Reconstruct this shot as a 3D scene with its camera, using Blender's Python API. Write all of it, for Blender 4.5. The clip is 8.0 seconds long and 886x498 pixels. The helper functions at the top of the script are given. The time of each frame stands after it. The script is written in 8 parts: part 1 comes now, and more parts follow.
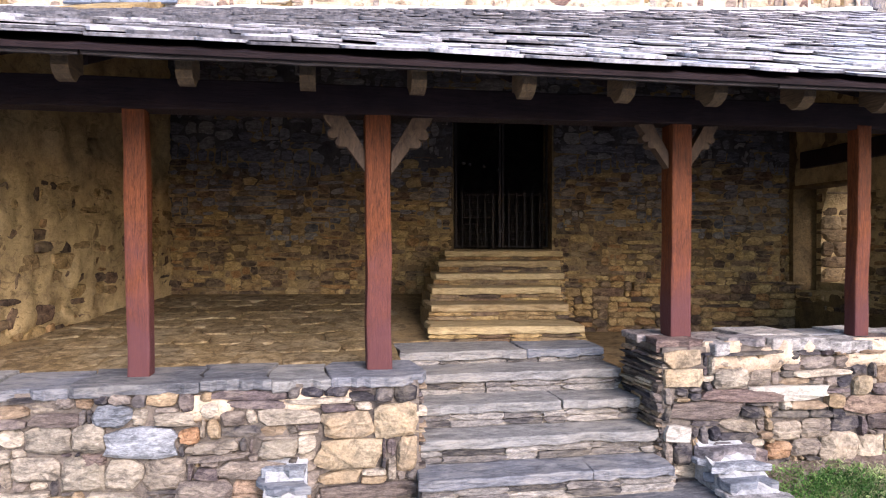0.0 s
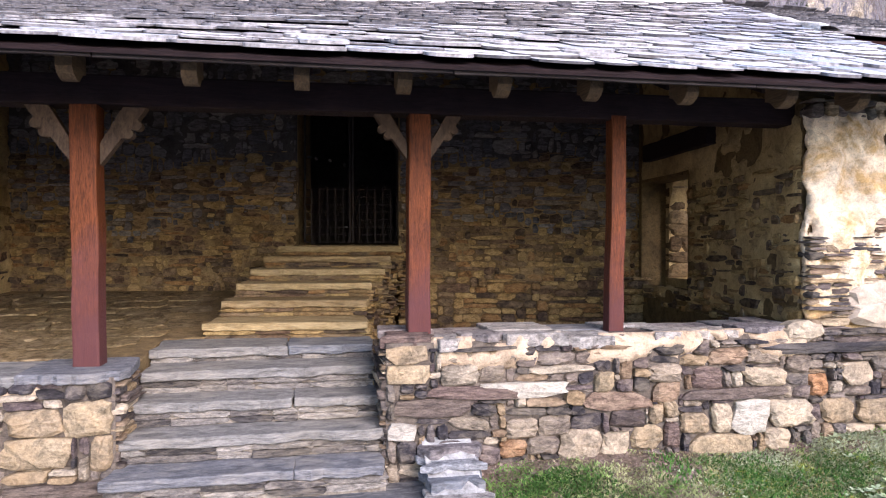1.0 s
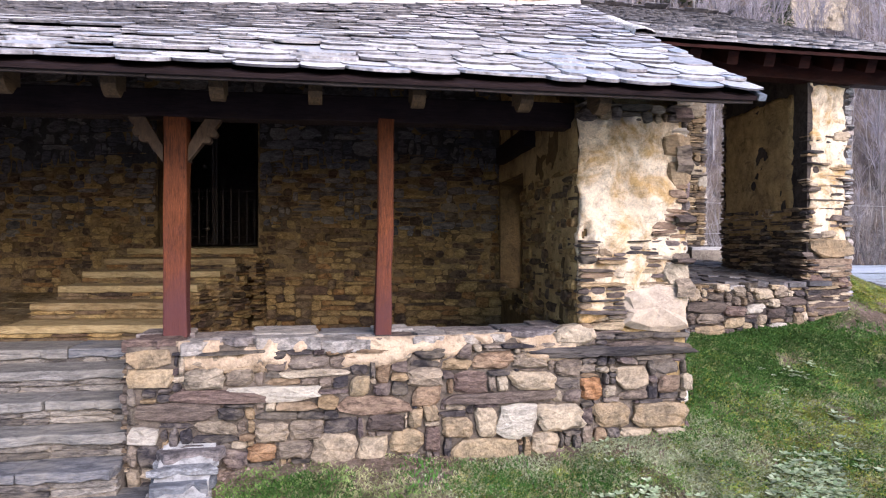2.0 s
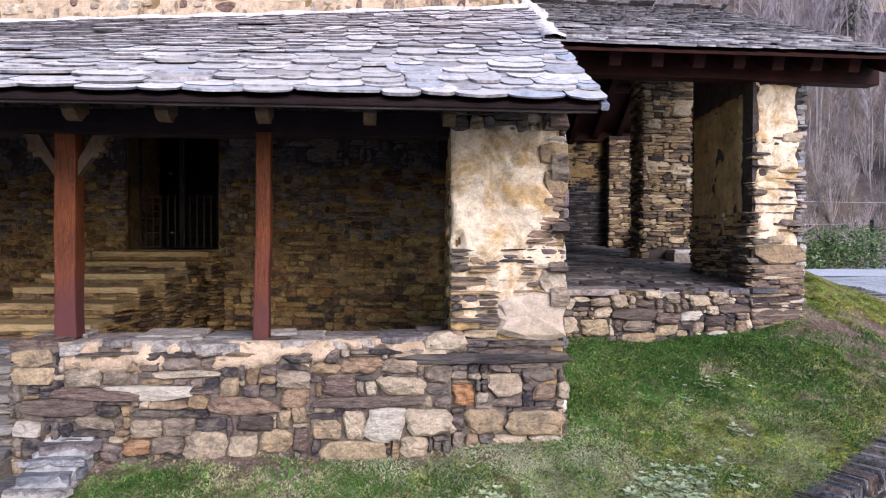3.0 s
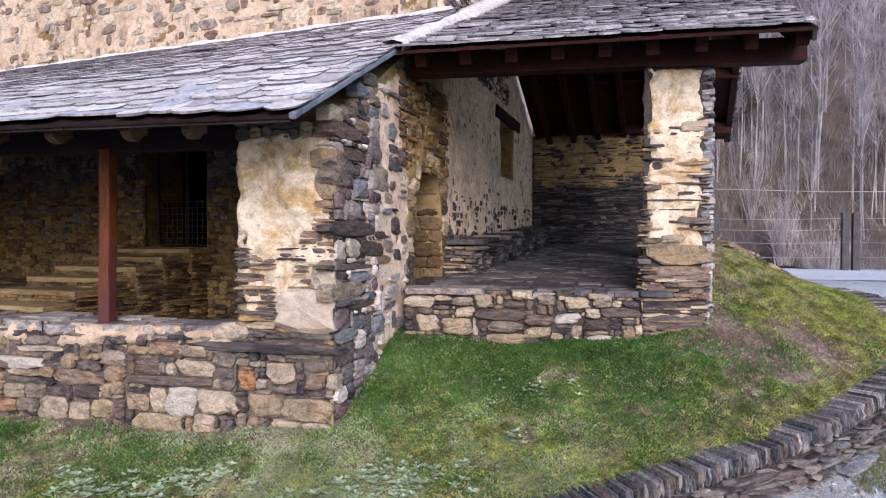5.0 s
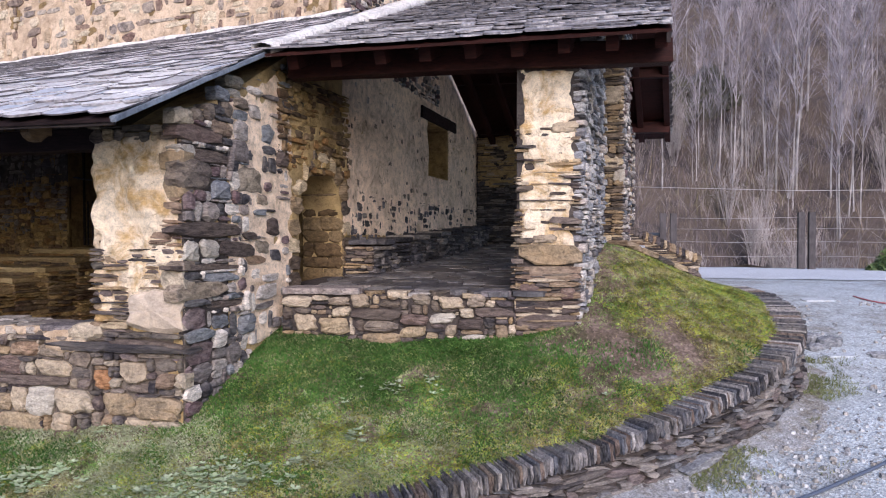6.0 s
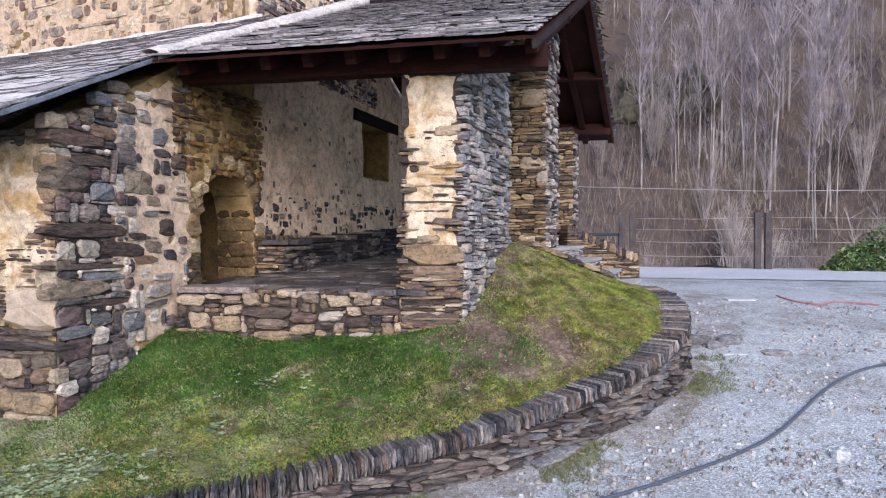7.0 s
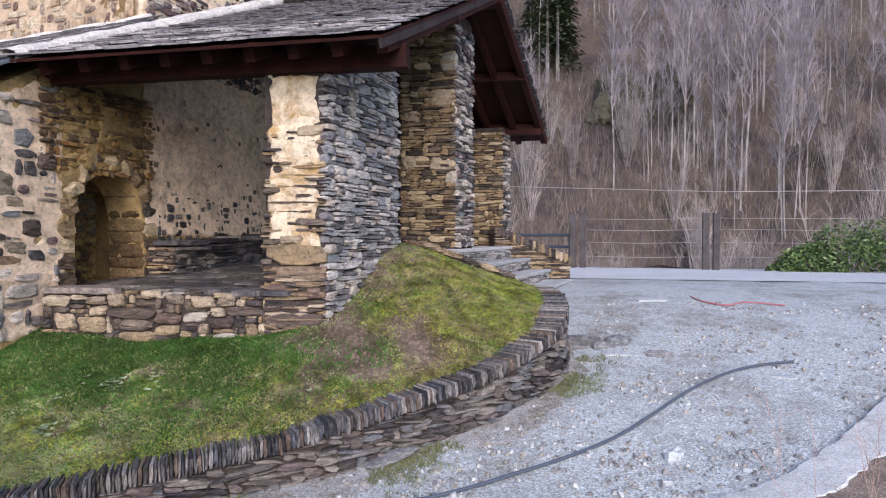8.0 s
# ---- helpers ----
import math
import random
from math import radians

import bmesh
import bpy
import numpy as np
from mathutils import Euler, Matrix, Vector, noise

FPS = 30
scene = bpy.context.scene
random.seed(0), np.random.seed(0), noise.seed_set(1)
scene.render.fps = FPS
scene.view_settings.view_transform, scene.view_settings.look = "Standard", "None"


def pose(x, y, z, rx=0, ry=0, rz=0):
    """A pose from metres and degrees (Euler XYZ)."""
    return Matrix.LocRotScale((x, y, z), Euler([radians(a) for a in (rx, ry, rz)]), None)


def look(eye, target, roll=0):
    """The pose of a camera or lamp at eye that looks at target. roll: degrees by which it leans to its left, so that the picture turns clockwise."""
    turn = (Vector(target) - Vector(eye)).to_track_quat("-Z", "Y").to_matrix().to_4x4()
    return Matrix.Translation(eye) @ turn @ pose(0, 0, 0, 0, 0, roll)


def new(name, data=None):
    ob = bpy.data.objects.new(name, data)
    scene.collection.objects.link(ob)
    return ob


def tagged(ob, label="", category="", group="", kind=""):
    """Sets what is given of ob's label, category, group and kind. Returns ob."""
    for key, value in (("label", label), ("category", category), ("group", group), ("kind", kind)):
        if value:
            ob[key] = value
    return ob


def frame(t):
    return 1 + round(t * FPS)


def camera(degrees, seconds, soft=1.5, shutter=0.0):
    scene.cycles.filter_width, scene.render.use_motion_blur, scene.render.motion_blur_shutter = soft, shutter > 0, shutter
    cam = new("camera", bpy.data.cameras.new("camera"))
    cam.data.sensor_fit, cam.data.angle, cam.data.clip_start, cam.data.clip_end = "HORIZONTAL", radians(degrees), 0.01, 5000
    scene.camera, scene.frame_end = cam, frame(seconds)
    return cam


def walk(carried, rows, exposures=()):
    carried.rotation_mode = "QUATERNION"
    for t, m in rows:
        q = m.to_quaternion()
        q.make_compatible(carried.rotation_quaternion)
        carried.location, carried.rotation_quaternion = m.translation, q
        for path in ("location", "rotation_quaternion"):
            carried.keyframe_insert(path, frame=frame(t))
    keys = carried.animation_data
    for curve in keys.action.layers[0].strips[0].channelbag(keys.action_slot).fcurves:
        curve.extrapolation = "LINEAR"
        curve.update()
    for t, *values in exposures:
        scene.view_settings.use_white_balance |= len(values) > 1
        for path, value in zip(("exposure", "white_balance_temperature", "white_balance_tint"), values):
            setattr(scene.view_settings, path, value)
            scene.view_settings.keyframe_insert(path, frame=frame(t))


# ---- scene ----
cam = camera(67.0, 8.0, 1.15)
ROWS = [
    (0.0, -0.394, -0.629, 1.66, -9.97, -0.5, -0.01),
    (0.5, 0.688, -0.707, 1.632, -10.09, -0.71, 0.1),
    (1.0, 1.725, -0.851, 1.619, -10.26, -0.65, 0.07),
    (1.5, 2.714, -1.0, 1.64, -10.5, -0.81, 0.06),
    (2.0, 3.651, -1.18, 1.644, -10.29, -0.62, -0.03),
    (3.5, 6.17, -1.657, 1.776, 1.73, -1.0, -0.0),
    (4.0, 7.159, -1.718, 1.758, 8.91, -1.01, -0.04),
    (4.5, 8.24, -1.737, 1.796, 12.95, -1.24, -0.12),
    (5.0, 9.223, -1.561, 1.776, 13.23, -1.16, -0.06),
    (6.5, 11.325, -1.247, 1.796, 13.77, -1.26, 0.09),
    (7.0, 12.052, -1.182, 1.793, 13.86, -1.22, 0.06),
    (7.5, 12.855, -0.985, 1.805, 13.87, -1.13, -0.02),
    (8.0, 13.577, -0.78, 1.789, 13.76, -1.16, 0.06),
]
walk(cam, [(t, pose(x, y, z, 90 + pitch, roll, yaw)) for t, x, y, z, yaw, pitch, roll in ROWS],
     [(0.0, 1.34, 6000, 24), (1.0, 1.15, 6000, 24), (2.0, 0.84, 6000, 24), (3.5, 0.53, 5950, 24), (5.0, 0.45, 5950, 25), (8.0, 0.34, 6100, 21)])

# ---- world, sun, exposure ----
world = bpy.data.worlds.new("sky")
scene.world = world
world.use_nodes = True
wn = world.node_tree.nodes
sky = wn.new("ShaderNodeTexSky")
sky.sky_type, sky.sun_disc = "NISHITA", False
SUN_EL, SUN_AZ = 28.0, 160.0      # degrees; azimuth clockwise from +y
sky.sun_elevation, sky.sun_rotation = radians(SUN_EL), radians(SUN_AZ)
sky.air_density, sky.dust_density, sky.ozone_density = 1.2, 0.6, 2.0
world.node_tree.links.new(sky.outputs[0], wn["Background"].inputs[0])
wn["Background"].inputs[1].default_value = 0.175
sun = new("sun", bpy.data.lights.new("sun", "SUN"))
sun.data.energy, sun.data.angle, sun.data.color = 3.0, radians(40), (1.0, 0.905, 0.80)
sa, se = radians(SUN_AZ), radians(SUN_EL)
sun.matrix_world = look((math.sin(sa) * math.cos(se) * 30, math.cos(sa) * math.cos(se) * 30, math.sin(se) * 30), (0, 0, 0))


# ---- materials ----
def nodes_of(name):
    m = bpy.data.materials.new(name)
    m.use_nodes = True
    nt = m.node_tree
    nt.nodes["Principled BSDF"].inputs["Specular IOR Level"].default_value = 0.12
    return m, nt, nt.nodes["Principled BSDF"]


def add(nt, kind, **values):
    n = nt.nodes.new(kind)
    for k, v in values.items():
        if k == "blend_type":
            n.blend_type = v
        elif k == "data_type":
            n.data_type = v
        elif k == "operation":
            n.operation = v
        elif k == "feature":
            n.feature = v
    return n


def noise_tex(nt, scale, detail=4.0, rough=0.6, stretch=None, distort=0.0):
    geo = nt.nodes.new("ShaderNodeNewGeometry")
    src = geo.outputs["Position"]
    if stretch:
        mp = nt.nodes.new("ShaderNodeMapping")
        nt.links.new(src, mp.inputs["Vector"])
        mp.inputs["Scale"].default_value = stretch
        src = mp.outputs[0]
    n = nt.nodes.new("ShaderNodeTexNoise")
    nt.links.new(src, n.inputs["Vector"])
    n.inputs["Scale"].default_value, n.inputs["Detail"].default_value = scale, detail
    n.inputs["Roughness"].default_value, n.inputs["Distortion"].default_value = rough, distort
    return n.outputs["Fac"]


def ramp(nt, fac, stops, constant=False):
    r = nt.nodes.new("ShaderNodeValToRGB")
    cr = r.color_ramp
    cr.interpolation = "CONSTANT" if constant else "LINEAR"
    while len(cr.elements) < len(stops):
        cr.elements.new(0.5)
    for e, (p, c) in zip(cr.elements, stops):
        e.position = p
        e.color = (*c, 1) if len(c) == 3 else c
    nt.links.new(fac, r.inputs[0])
    return r.outputs[0]


def grey(v):
    return (v, v, v)


def mix(nt, fac, a, b, how="MIX"):
    n = nt.nodes.new("ShaderNodeMix")
    n.data_type, n.blend_type = "RGBA", how
    for sock, v in ((n.inputs[0], fac), (n.inputs[6], a), (n.inputs[7], b)):
        if isinstance(v, (int, float)):
            sock.default_value = v
        elif isinstance(v, tuple):
            sock.default_value = (*v, 1)
        else:
            nt.links.new(v, sock)
    return n.outputs[2]


def bump(nt, bsdf, height, strength, distance):
    b = nt.nodes.new("ShaderNodeBump")
    b.inputs["Strength"].default_value, b.inputs["Distance"].default_value = strength, distance
    nt.links.new(height, b.inputs["Height"])
    old = bsdf.inputs["Normal"].links
    if old:
        nt.links.new(old[0].from_socket, b.inputs["Normal"])
    nt.links.new(b.outputs[0], bsdf.inputs["Normal"])


def stone_mat(name, palette, stretch=(1, 1, 2.2), rough=0.85, island=False, stain=0.35, stain_col=(0.33, 0.27, 0.18), relief=0.012, depth=1.0):
    """Stone whose colour is picked from a palette for every piece, with veins, stains and a rough face."""
    m, nt, b = nodes_of(name)
    if island:
        rnd = nt.nodes.new("ShaderNodeNewGeometry").outputs["Random Per Island"]
    else:
        rnd = nt.nodes.new("ShaderNodeObjectInfo").outputs["Random"]
    n = len(palette)
    base = ramp(nt, rnd, [(i / n, c) for i, c in enumerate(palette)], constant=True)
    fine = noise_tex(nt, 38, 6, 0.7, stretch)
    mid = noise_tex(nt, 9, 5, 0.65, stretch, 0.6)
    big = noise_tex(nt, 1.7, 3, 0.6)
    c = mix(nt, 1.0, base, ramp(nt, mid, [(0.28, grey(1 - 0.66 * depth)), (0.5, grey(1 - 0.05 * depth)), (0.72, grey(1 + 0.6 * depth))]), "MULTIPLY")
    c = mix(nt, 1.0, c, ramp(nt, fine, [(0.32, grey(1 - 0.5 * depth)), (0.55, grey(1.05)), (0.75, grey(1 + 0.5 * depth))]), "MULTIPLY")
    sfac = ramp(nt, mix(nt, 0.5, big, mid), [(0.46, grey(0)), (0.62, grey(stain))])
    c = mix(nt, sfac, c, stain_col)
    nt.links.new(c, b.inputs["Base Color"])
    b.inputs["Roughness"].default_value = rough
    if rough < 0.7:
        b.inputs["Specular IOR Level"].default_value = 0.45
    bump(nt, b, mid, 0.8, relief * 2)
    bump(nt, b, fine, 0.7, relief)
    return m


def plaster_mat(name, pale, dark, scale=3.0, patch=0.5, relief=0.02, rough=0.95):
    m, nt, b = nodes_of(name)
    big = noise_tex(nt, scale, 6, 0.65, None, 0.8)
    mid = noise_tex(nt, scale * 4.5, 6, 0.7)
    fine = noise_tex(nt, 60, 5, 0.7)
    c = ramp(nt, big, [(0.5 - patch * 0.35, dark), (0.53, pale), (0.75, tuple(min(1, v * 1.15) for v in pale))])
    spots_n = noise_tex(nt, scale * 2.2, 6, 0.75, (1, 1, 1.8), 1.5)
    c = mix(nt, ramp(nt, spots_n, [(0.56, grey(0)), (0.64, grey(0.55))]), c, tuple(v * 0.55 for v in dark))
    c = mix(nt, 1.0, c, ramp(nt, mid, [(0.33, grey(0.66)), (0.5, grey(1.0)), (0.72, grey(1.16))]), "MULTIPLY")
    bump(nt, b, spots_n, 0.7, -relief)
    c = mix(nt, 1.0, c, ramp(nt, fine, [(0.32, grey(0.74)), (0.5, grey(1.0)), (0.7, grey(1.12))]), "MULTIPLY")
    nt.links.new(c, b.inputs["Base Color"])
    b.inputs["Roughness"].default_value = rough
    bump(nt, b, mid, 0.8, relief)
    bump(nt, b, fine, 0.8, relief * 0.5)
    return m


def wood_mat(name, light, dark, along=(8, 8, 0.7), rough=0.65, fleck=0.5):
    m, nt, b = nodes_of(name)
    g = noise_tex(nt, 6, 6, 0.7, along, 1.2)
    p = noise_tex(nt, 2.4, 4, 0.6)
    f = noise_tex(nt, 30, 4, 0.7, along)
    c = ramp(nt, g, [(0.3, dark), (0.6, light), (0.8, tuple(v * 1.3 for v in light))])
    c = mix(nt, 1.0, c, ramp(nt, p, [(0.3, grey(0.65)), (0.7, grey(1.25))]), "MULTIPLY")
    c = mix(nt, 1.0, c, ramp(nt, f, [(0.3, grey(1 - fleck * 0.5)), (0.7, grey(1.1))]), "MULTIPLY")
    nt.links.new(c, b.inputs["Base Color"])
    b.inputs["Roughness"].default_value = rough
    bump(nt, b, g, 0.5, 0.01)
    bump(nt, b, f, 0.4, 0.004)
    return m


RUBBLE = [(0.045, 0.04, 0.042), (0.24, 0.195, 0.145), (0.105, 0.09, 0.085), (0.36, 0.30, 0.225), (0.07, 0.06, 0.06), (0.165, 0.13, 0.105),
          (0.27, 0.19, 0.11), (0.095, 0.072, 0.07), (0.19, 0.155, 0.13), (0.05, 0.045, 0.05), (0.20, 0.135, 0.085), (0.13, 0.10, 0.095)]
SLATY = [(0.07, 0.055, 0.05), (0.23, 0.16, 0.105), (0.11, 0.085, 0.072), (0.34, 0.24, 0.135), (0.05, 0.045, 0.046), (0.40, 0.31, 0.20),
         (0.14, 0.11, 0.10), (0.24, 0.175, 0.115), (0.50, 0.41, 0.30), (0.09, 0.075, 0.075)]
COOL = [(0.075, 0.07, 0.075), (0.38, 0.335, 0.295), (0.17, 0.145, 0.135), (0.58, 0.52, 0.45), (0.06, 0.055, 0.058), (0.27, 0.225, 0.195),
        (0.15, 0.10, 0.10), (0.40, 0.36, 0.32), (0.66, 0.59, 0.51), (0.18, 0.19, 0.20)]
OCHRE = [(0.31, 0.20, 0.078), (0.24, 0.155, 0.068), (0.115, 0.07, 0.042), (0.34, 0.23, 0.092), (0.075, 0.05, 0.034), (0.25, 0.135, 0.05), (0.165, 0.11, 0.062)]
CHURCH = [(0.38, 0.30, 0.20), (0.46, 0.38, 0.27), (0.20, 0.15, 0.12), (0.30, 0.22, 0.14), (0.24, 0.20, 0.17), (0.50, 0.42, 0.30), (0.16, 0.10, 0.08), (0.36, 0.31, 0.25)]
ROOF = [(0.51, 0.497, 0.494), (0.616, 0.603, 0.589), (0.352, 0.343, 0.351), (0.669, 0.656, 0.633), (0.405, 0.44, 0.494), (0.546, 0.532, 0.52), (0.704, 0.686, 0.659)]
ROOF_B = [(0.23, 0.21, 0.21), (0.34, 0.31, 0.30), (0.15, 0.138, 0.142), (0.46, 0.435, 0.41), (0.26, 0.235, 0.225)]

M_RUBBLE = stone_mat("rubble_stone", RUBBLE)
M_RUBBLE_I = stone_mat("rubble_stone_far", RUBBLE, island=True)
M_SLATY = stone_mat("schist_stone", SLATY, (1, 1, 4))
M_SLATY_I = stone_mat("schist_stone_far", SLATY, (1, 1, 4), island=True)
M_COOL = stone_mat("grey_schist", COOL, (1, 1, 3), stain=0.2, stain_col=(0.4, 0.38, 0.33))
M_COOL_I = stone_mat("grey_schist_far", COOL, (1, 1, 3), stain=0.2, stain_col=(0.4, 0.38, 0.33), island=True)
M_OCHRE = stone_mat("ochre_stone", OCHRE, (1, 1, 1.6), stain=0.45, stain_col=(0.27, 0.20, 0.105))
M_OCHRE_I = stone_mat("ochre_stone_far", OCHRE, (1, 1, 1.6), stain=0.45, stain_col=(0.27, 0.20, 0.105), island=True)
M_CHURCH = stone_mat("church_stone", CHURCH, (1, 1, 1.4), stain=0.4, stain_col=(0.42, 0.34, 0.24))
M_CHURCH_I = stone_mat("church_stone_far", CHURCH, (1, 1, 1.4), stain=0.4, stain_col=(0.42, 0.34, 0.24), island=True)
M_SLATE = stone_mat("roof_slate", ROOF, (1, 1, 1), rough=0.36, depth=0.65, stain=0.4, stain_col=(0.55, 0.54, 0.52), relief=0.006)
M_SLATE_I = stone_mat("roof_slate_far", ROOF, (1, 1, 1), rough=0.36, depth=0.65, stain=0.4, stain_col=(0.55, 0.54, 0.52), island=True, relief=0.006)
M_SLATE_B = stone_mat("brown_slate", ROOF_B, (1, 1, 1), rough=0.65, stain=0.3, stain_col=(0.27, 0.25, 0.23), relief=0.006)
M_SLATE_BI = stone_mat("brown_slate_far", ROOF_B, (1, 1, 1), rough=0.65, stain=0.3, stain_col=(0.27, 0.25, 0.23), island=True, relief=0.006)
M_STEP = stone_mat("step_slab", [(0.165, 0.165, 0.175), (0.125, 0.123, 0.126), (0.215, 0.205, 0.19), (0.165, 0.173, 0.19)], (0.6, 1.3, 3), stain=0.5, stain_col=(0.29, 0.26, 0.21), depth=0.75)
M_STEP_IN = stone_mat("worn_step", [(0.36, 0.25, 0.11), (0.29, 0.20, 0.095), (0.40, 0.29, 0.14)], (0.5, 1.4, 3), depth=0.7, stain=0.4, stain_col=(0.40, 0.32, 0.19))
M_PALE = stone_mat("pale_stone", [(0.40, 0.325, 0.23), (0.33, 0.265, 0.19), (0.43, 0.36, 0.265)], (1, 1, 1.3), stain=0.45, stain_col=(0.30, 0.225, 0.14), relief=0.016, depth=0.85)
M_BLOCK = stone_mat("whitish_block", [(0.46, 0.38, 0.295)], (1, 1, 1.3), stain=0.35, stain_col=(0.46, 0.35, 0.23), relief=0.012, depth=0.4)
M_LIME = stone_mat("tufa_block", [(0.34, 0.265, 0.17), (0.28, 0.215, 0.14)], (1, 1, 1.3), stain=0.5, stain_col=(0.30, 0.20, 0.10), relief=0.018, depth=0.9)
M_WHITE = stone_mat("white_stone", [(0.47, 0.425, 0.35), (0.42, 0.38, 0.32)], (1, 1, 2.5), stain=0.4, stain_col=(0.30, 0.26, 0.20), relief=0.014, depth=0.75)
M_DARKSLAB = stone_mat("dark_slab", [(0.055, 0.05, 0.052), (0.075, 0.068, 0.068)], (0.6, 0.6, 6), stain=0.15)
M_COPING = stone_mat("coping_schist", [(0.06, 0.06, 0.067), (0.15, 0.145, 0.15), (0.042, 0.043, 0.05), (0.23, 0.215, 0.21), (0.085, 0.085, 0.095), (0.33, 0.31, 0.295), (0.14, 0.105, 0.088), (0.105, 0.11, 0.125)], (3, 3, 1), stain=0.25)
M_MORTAR = plaster_mat("lime_mortar", (0.34, 0.295, 0.24), (0.17, 0.145, 0.12), 4)
# near-black fill: the shade of deep dry-stone gaps put into colour
M_MORTAR_D = plaster_mat("shade_dark_mortar", (0.075, 0.062, 0.055), (0.035, 0.03, 0.028), 4)
M_MORTAR_O = plaster_mat("ochre_mortar", (0.24, 0.165, 0.078), (0.13, 0.09, 0.047), 4)
M_PLASTER = plaster_mat("pier_plaster", (0.86, 0.72, 0.53), (0.56, 0.37, 0.165), 2.4, 0.30, 0.04)
M_PLASTER_G = plaster_mat("grey_plaster", (0.86, 0.68, 0.50), (0.44, 0.32, 0.21), 2.3, 0.65, 0.03)
M_PLASTER_O = plaster_mat("ochre_plaster", (0.47, 0.335, 0.155), (0.17, 0.112, 0.056), 1.8, 0.8, 0.04)
M_FLASH = plaster_mat("white_mortar", (0.74, 0.70, 0.65), (0.55, 0.52, 0.48), 5, 0.3)
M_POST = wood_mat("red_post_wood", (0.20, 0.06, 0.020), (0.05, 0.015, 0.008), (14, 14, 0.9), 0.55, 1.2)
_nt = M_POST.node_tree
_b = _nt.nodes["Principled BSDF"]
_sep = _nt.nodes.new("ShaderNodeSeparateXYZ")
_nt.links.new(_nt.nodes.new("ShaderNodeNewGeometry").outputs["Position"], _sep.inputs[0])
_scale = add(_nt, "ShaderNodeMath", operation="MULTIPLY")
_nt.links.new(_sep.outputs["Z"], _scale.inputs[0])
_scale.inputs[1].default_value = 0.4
_foot_fac = mix(_nt, 0.35, _scale.outputs[0], noise_tex(_nt, 3.0, 4, 0.7))   # darker purple foot, orange-brown head
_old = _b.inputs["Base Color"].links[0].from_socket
_nt.links.new(mix(_nt, ramp(_nt, _foot_fac, [(0.42, grey(0.85)), (0.64, grey(0.0))]), _old, (0.088, 0.034, 0.036)), _b.inputs["Base Color"])
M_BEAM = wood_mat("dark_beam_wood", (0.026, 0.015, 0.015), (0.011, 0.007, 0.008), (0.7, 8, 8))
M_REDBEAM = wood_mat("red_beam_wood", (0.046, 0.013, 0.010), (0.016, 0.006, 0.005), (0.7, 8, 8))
M_TAIL = wood_mat("weathered_wood", (0.15, 0.10, 0.055), (0.045, 0.03, 0.02), (8, 0.7, 8))
M_CARVED = wood_mat("carved_bracket_wood", (0.12, 0.078, 0.05), (0.055, 0.036, 0.025), (5, 5, 2))
M_BOARD = wood_mat("grey_board", (0.055, 0.043, 0.040), (0.024, 0.02, 0.02), (0.7, 8, 8))
M_IRON, _nt, _b = nodes_of("dark_iron")
_b.inputs["Base Color"].default_value, _b.inputs["Metallic"].default_value, _b.inputs["Roughness"].default_value = (0.034, 0.027, 0.025, 1), 0.2, 0.65
M_FLOOR = stone_mat("porch_flags", [(0.20, 0.137, 0.062), (0.165, 0.113, 0.053), (0.23, 0.16, 0.076)], (1, 1, 1), stain=0.4, stain_col=(0.38, 0.31, 0.2), relief=0.006)
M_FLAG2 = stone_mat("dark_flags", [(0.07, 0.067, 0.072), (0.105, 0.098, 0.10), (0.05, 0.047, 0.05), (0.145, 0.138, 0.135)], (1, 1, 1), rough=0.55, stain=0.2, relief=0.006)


def ground_mat(name, stops, scale, rough=0.95, speck=None, relief=0.02):
    m, nt, b = nodes_of(name)
    big = noise_tex(nt, scale, 5, 0.65)
    mid = noise_tex(nt, scale * 7, 6, 0.7)
    fine = noise_tex(nt, 55, 5, 0.75)
    c = ramp(nt, mix(nt, 0.4, big, mid), stops)
    c = mix(nt, 1.0, c, ramp(nt, fine, [(0.3, grey(0.55)), (0.5, grey(1.0)), (0.72, grey(1.5))]), "MULTIPLY")
    if speck:
        v = nt.nodes.new("ShaderNodeTexVoronoi")
        geo = nt.nodes.new("ShaderNodeNewGeometry")
        nt.links.new(geo.outputs["Position"], v.inputs["Vector"])
        v.inputs["Scale"].default_value = speck
        c = mix(nt, 1.0, c, ramp(nt, v.outputs["Color"], [(0.1, grey(0.7)), (0.6, grey(1.0)), (0.95, grey(1.35))]), "MULTIPLY")
        bump(nt, b, v.outputs["Distance"], 0.6, 0.02)
    nt.links.new(c, b.inputs["Base Color"])
    b.inputs["Roughness"].default_value = rough
    bump(nt, b, mid, 0.7, relief)
    bump(nt, b, fine, 0.7, relief * 0.4)
    return m


M_SOIL = ground_mat("lawn_soil", [(0.34, (0.045, 0.055, 0.02)), (0.43, (0.085, 0.068, 0.042)), (0.52, (0.145, 0.105, 0.08)), (0.64, (0.23, 0.175, 0.14))], 2.3, speck=34)
M_GRAVEL = ground_mat("gravel", [(0.34, (0.235, 0.215, 0.18)), (0.43, (0.355, 0.365, 0.355)), (0.52, (0.465, 0.50, 0.505)), (0.60, (0.475, 0.505, 0.51)), (0.68, (0.315, 0.30, 0.265))], 0.6, speck=42)
M_ROAD = ground_mat("concrete_track", [(0.3, (0.46, 0.475, 0.48)), (0.6, (0.55, 0.565, 0.57)), (0.8, (0.45, 0.43, 0.41))], 0.5)
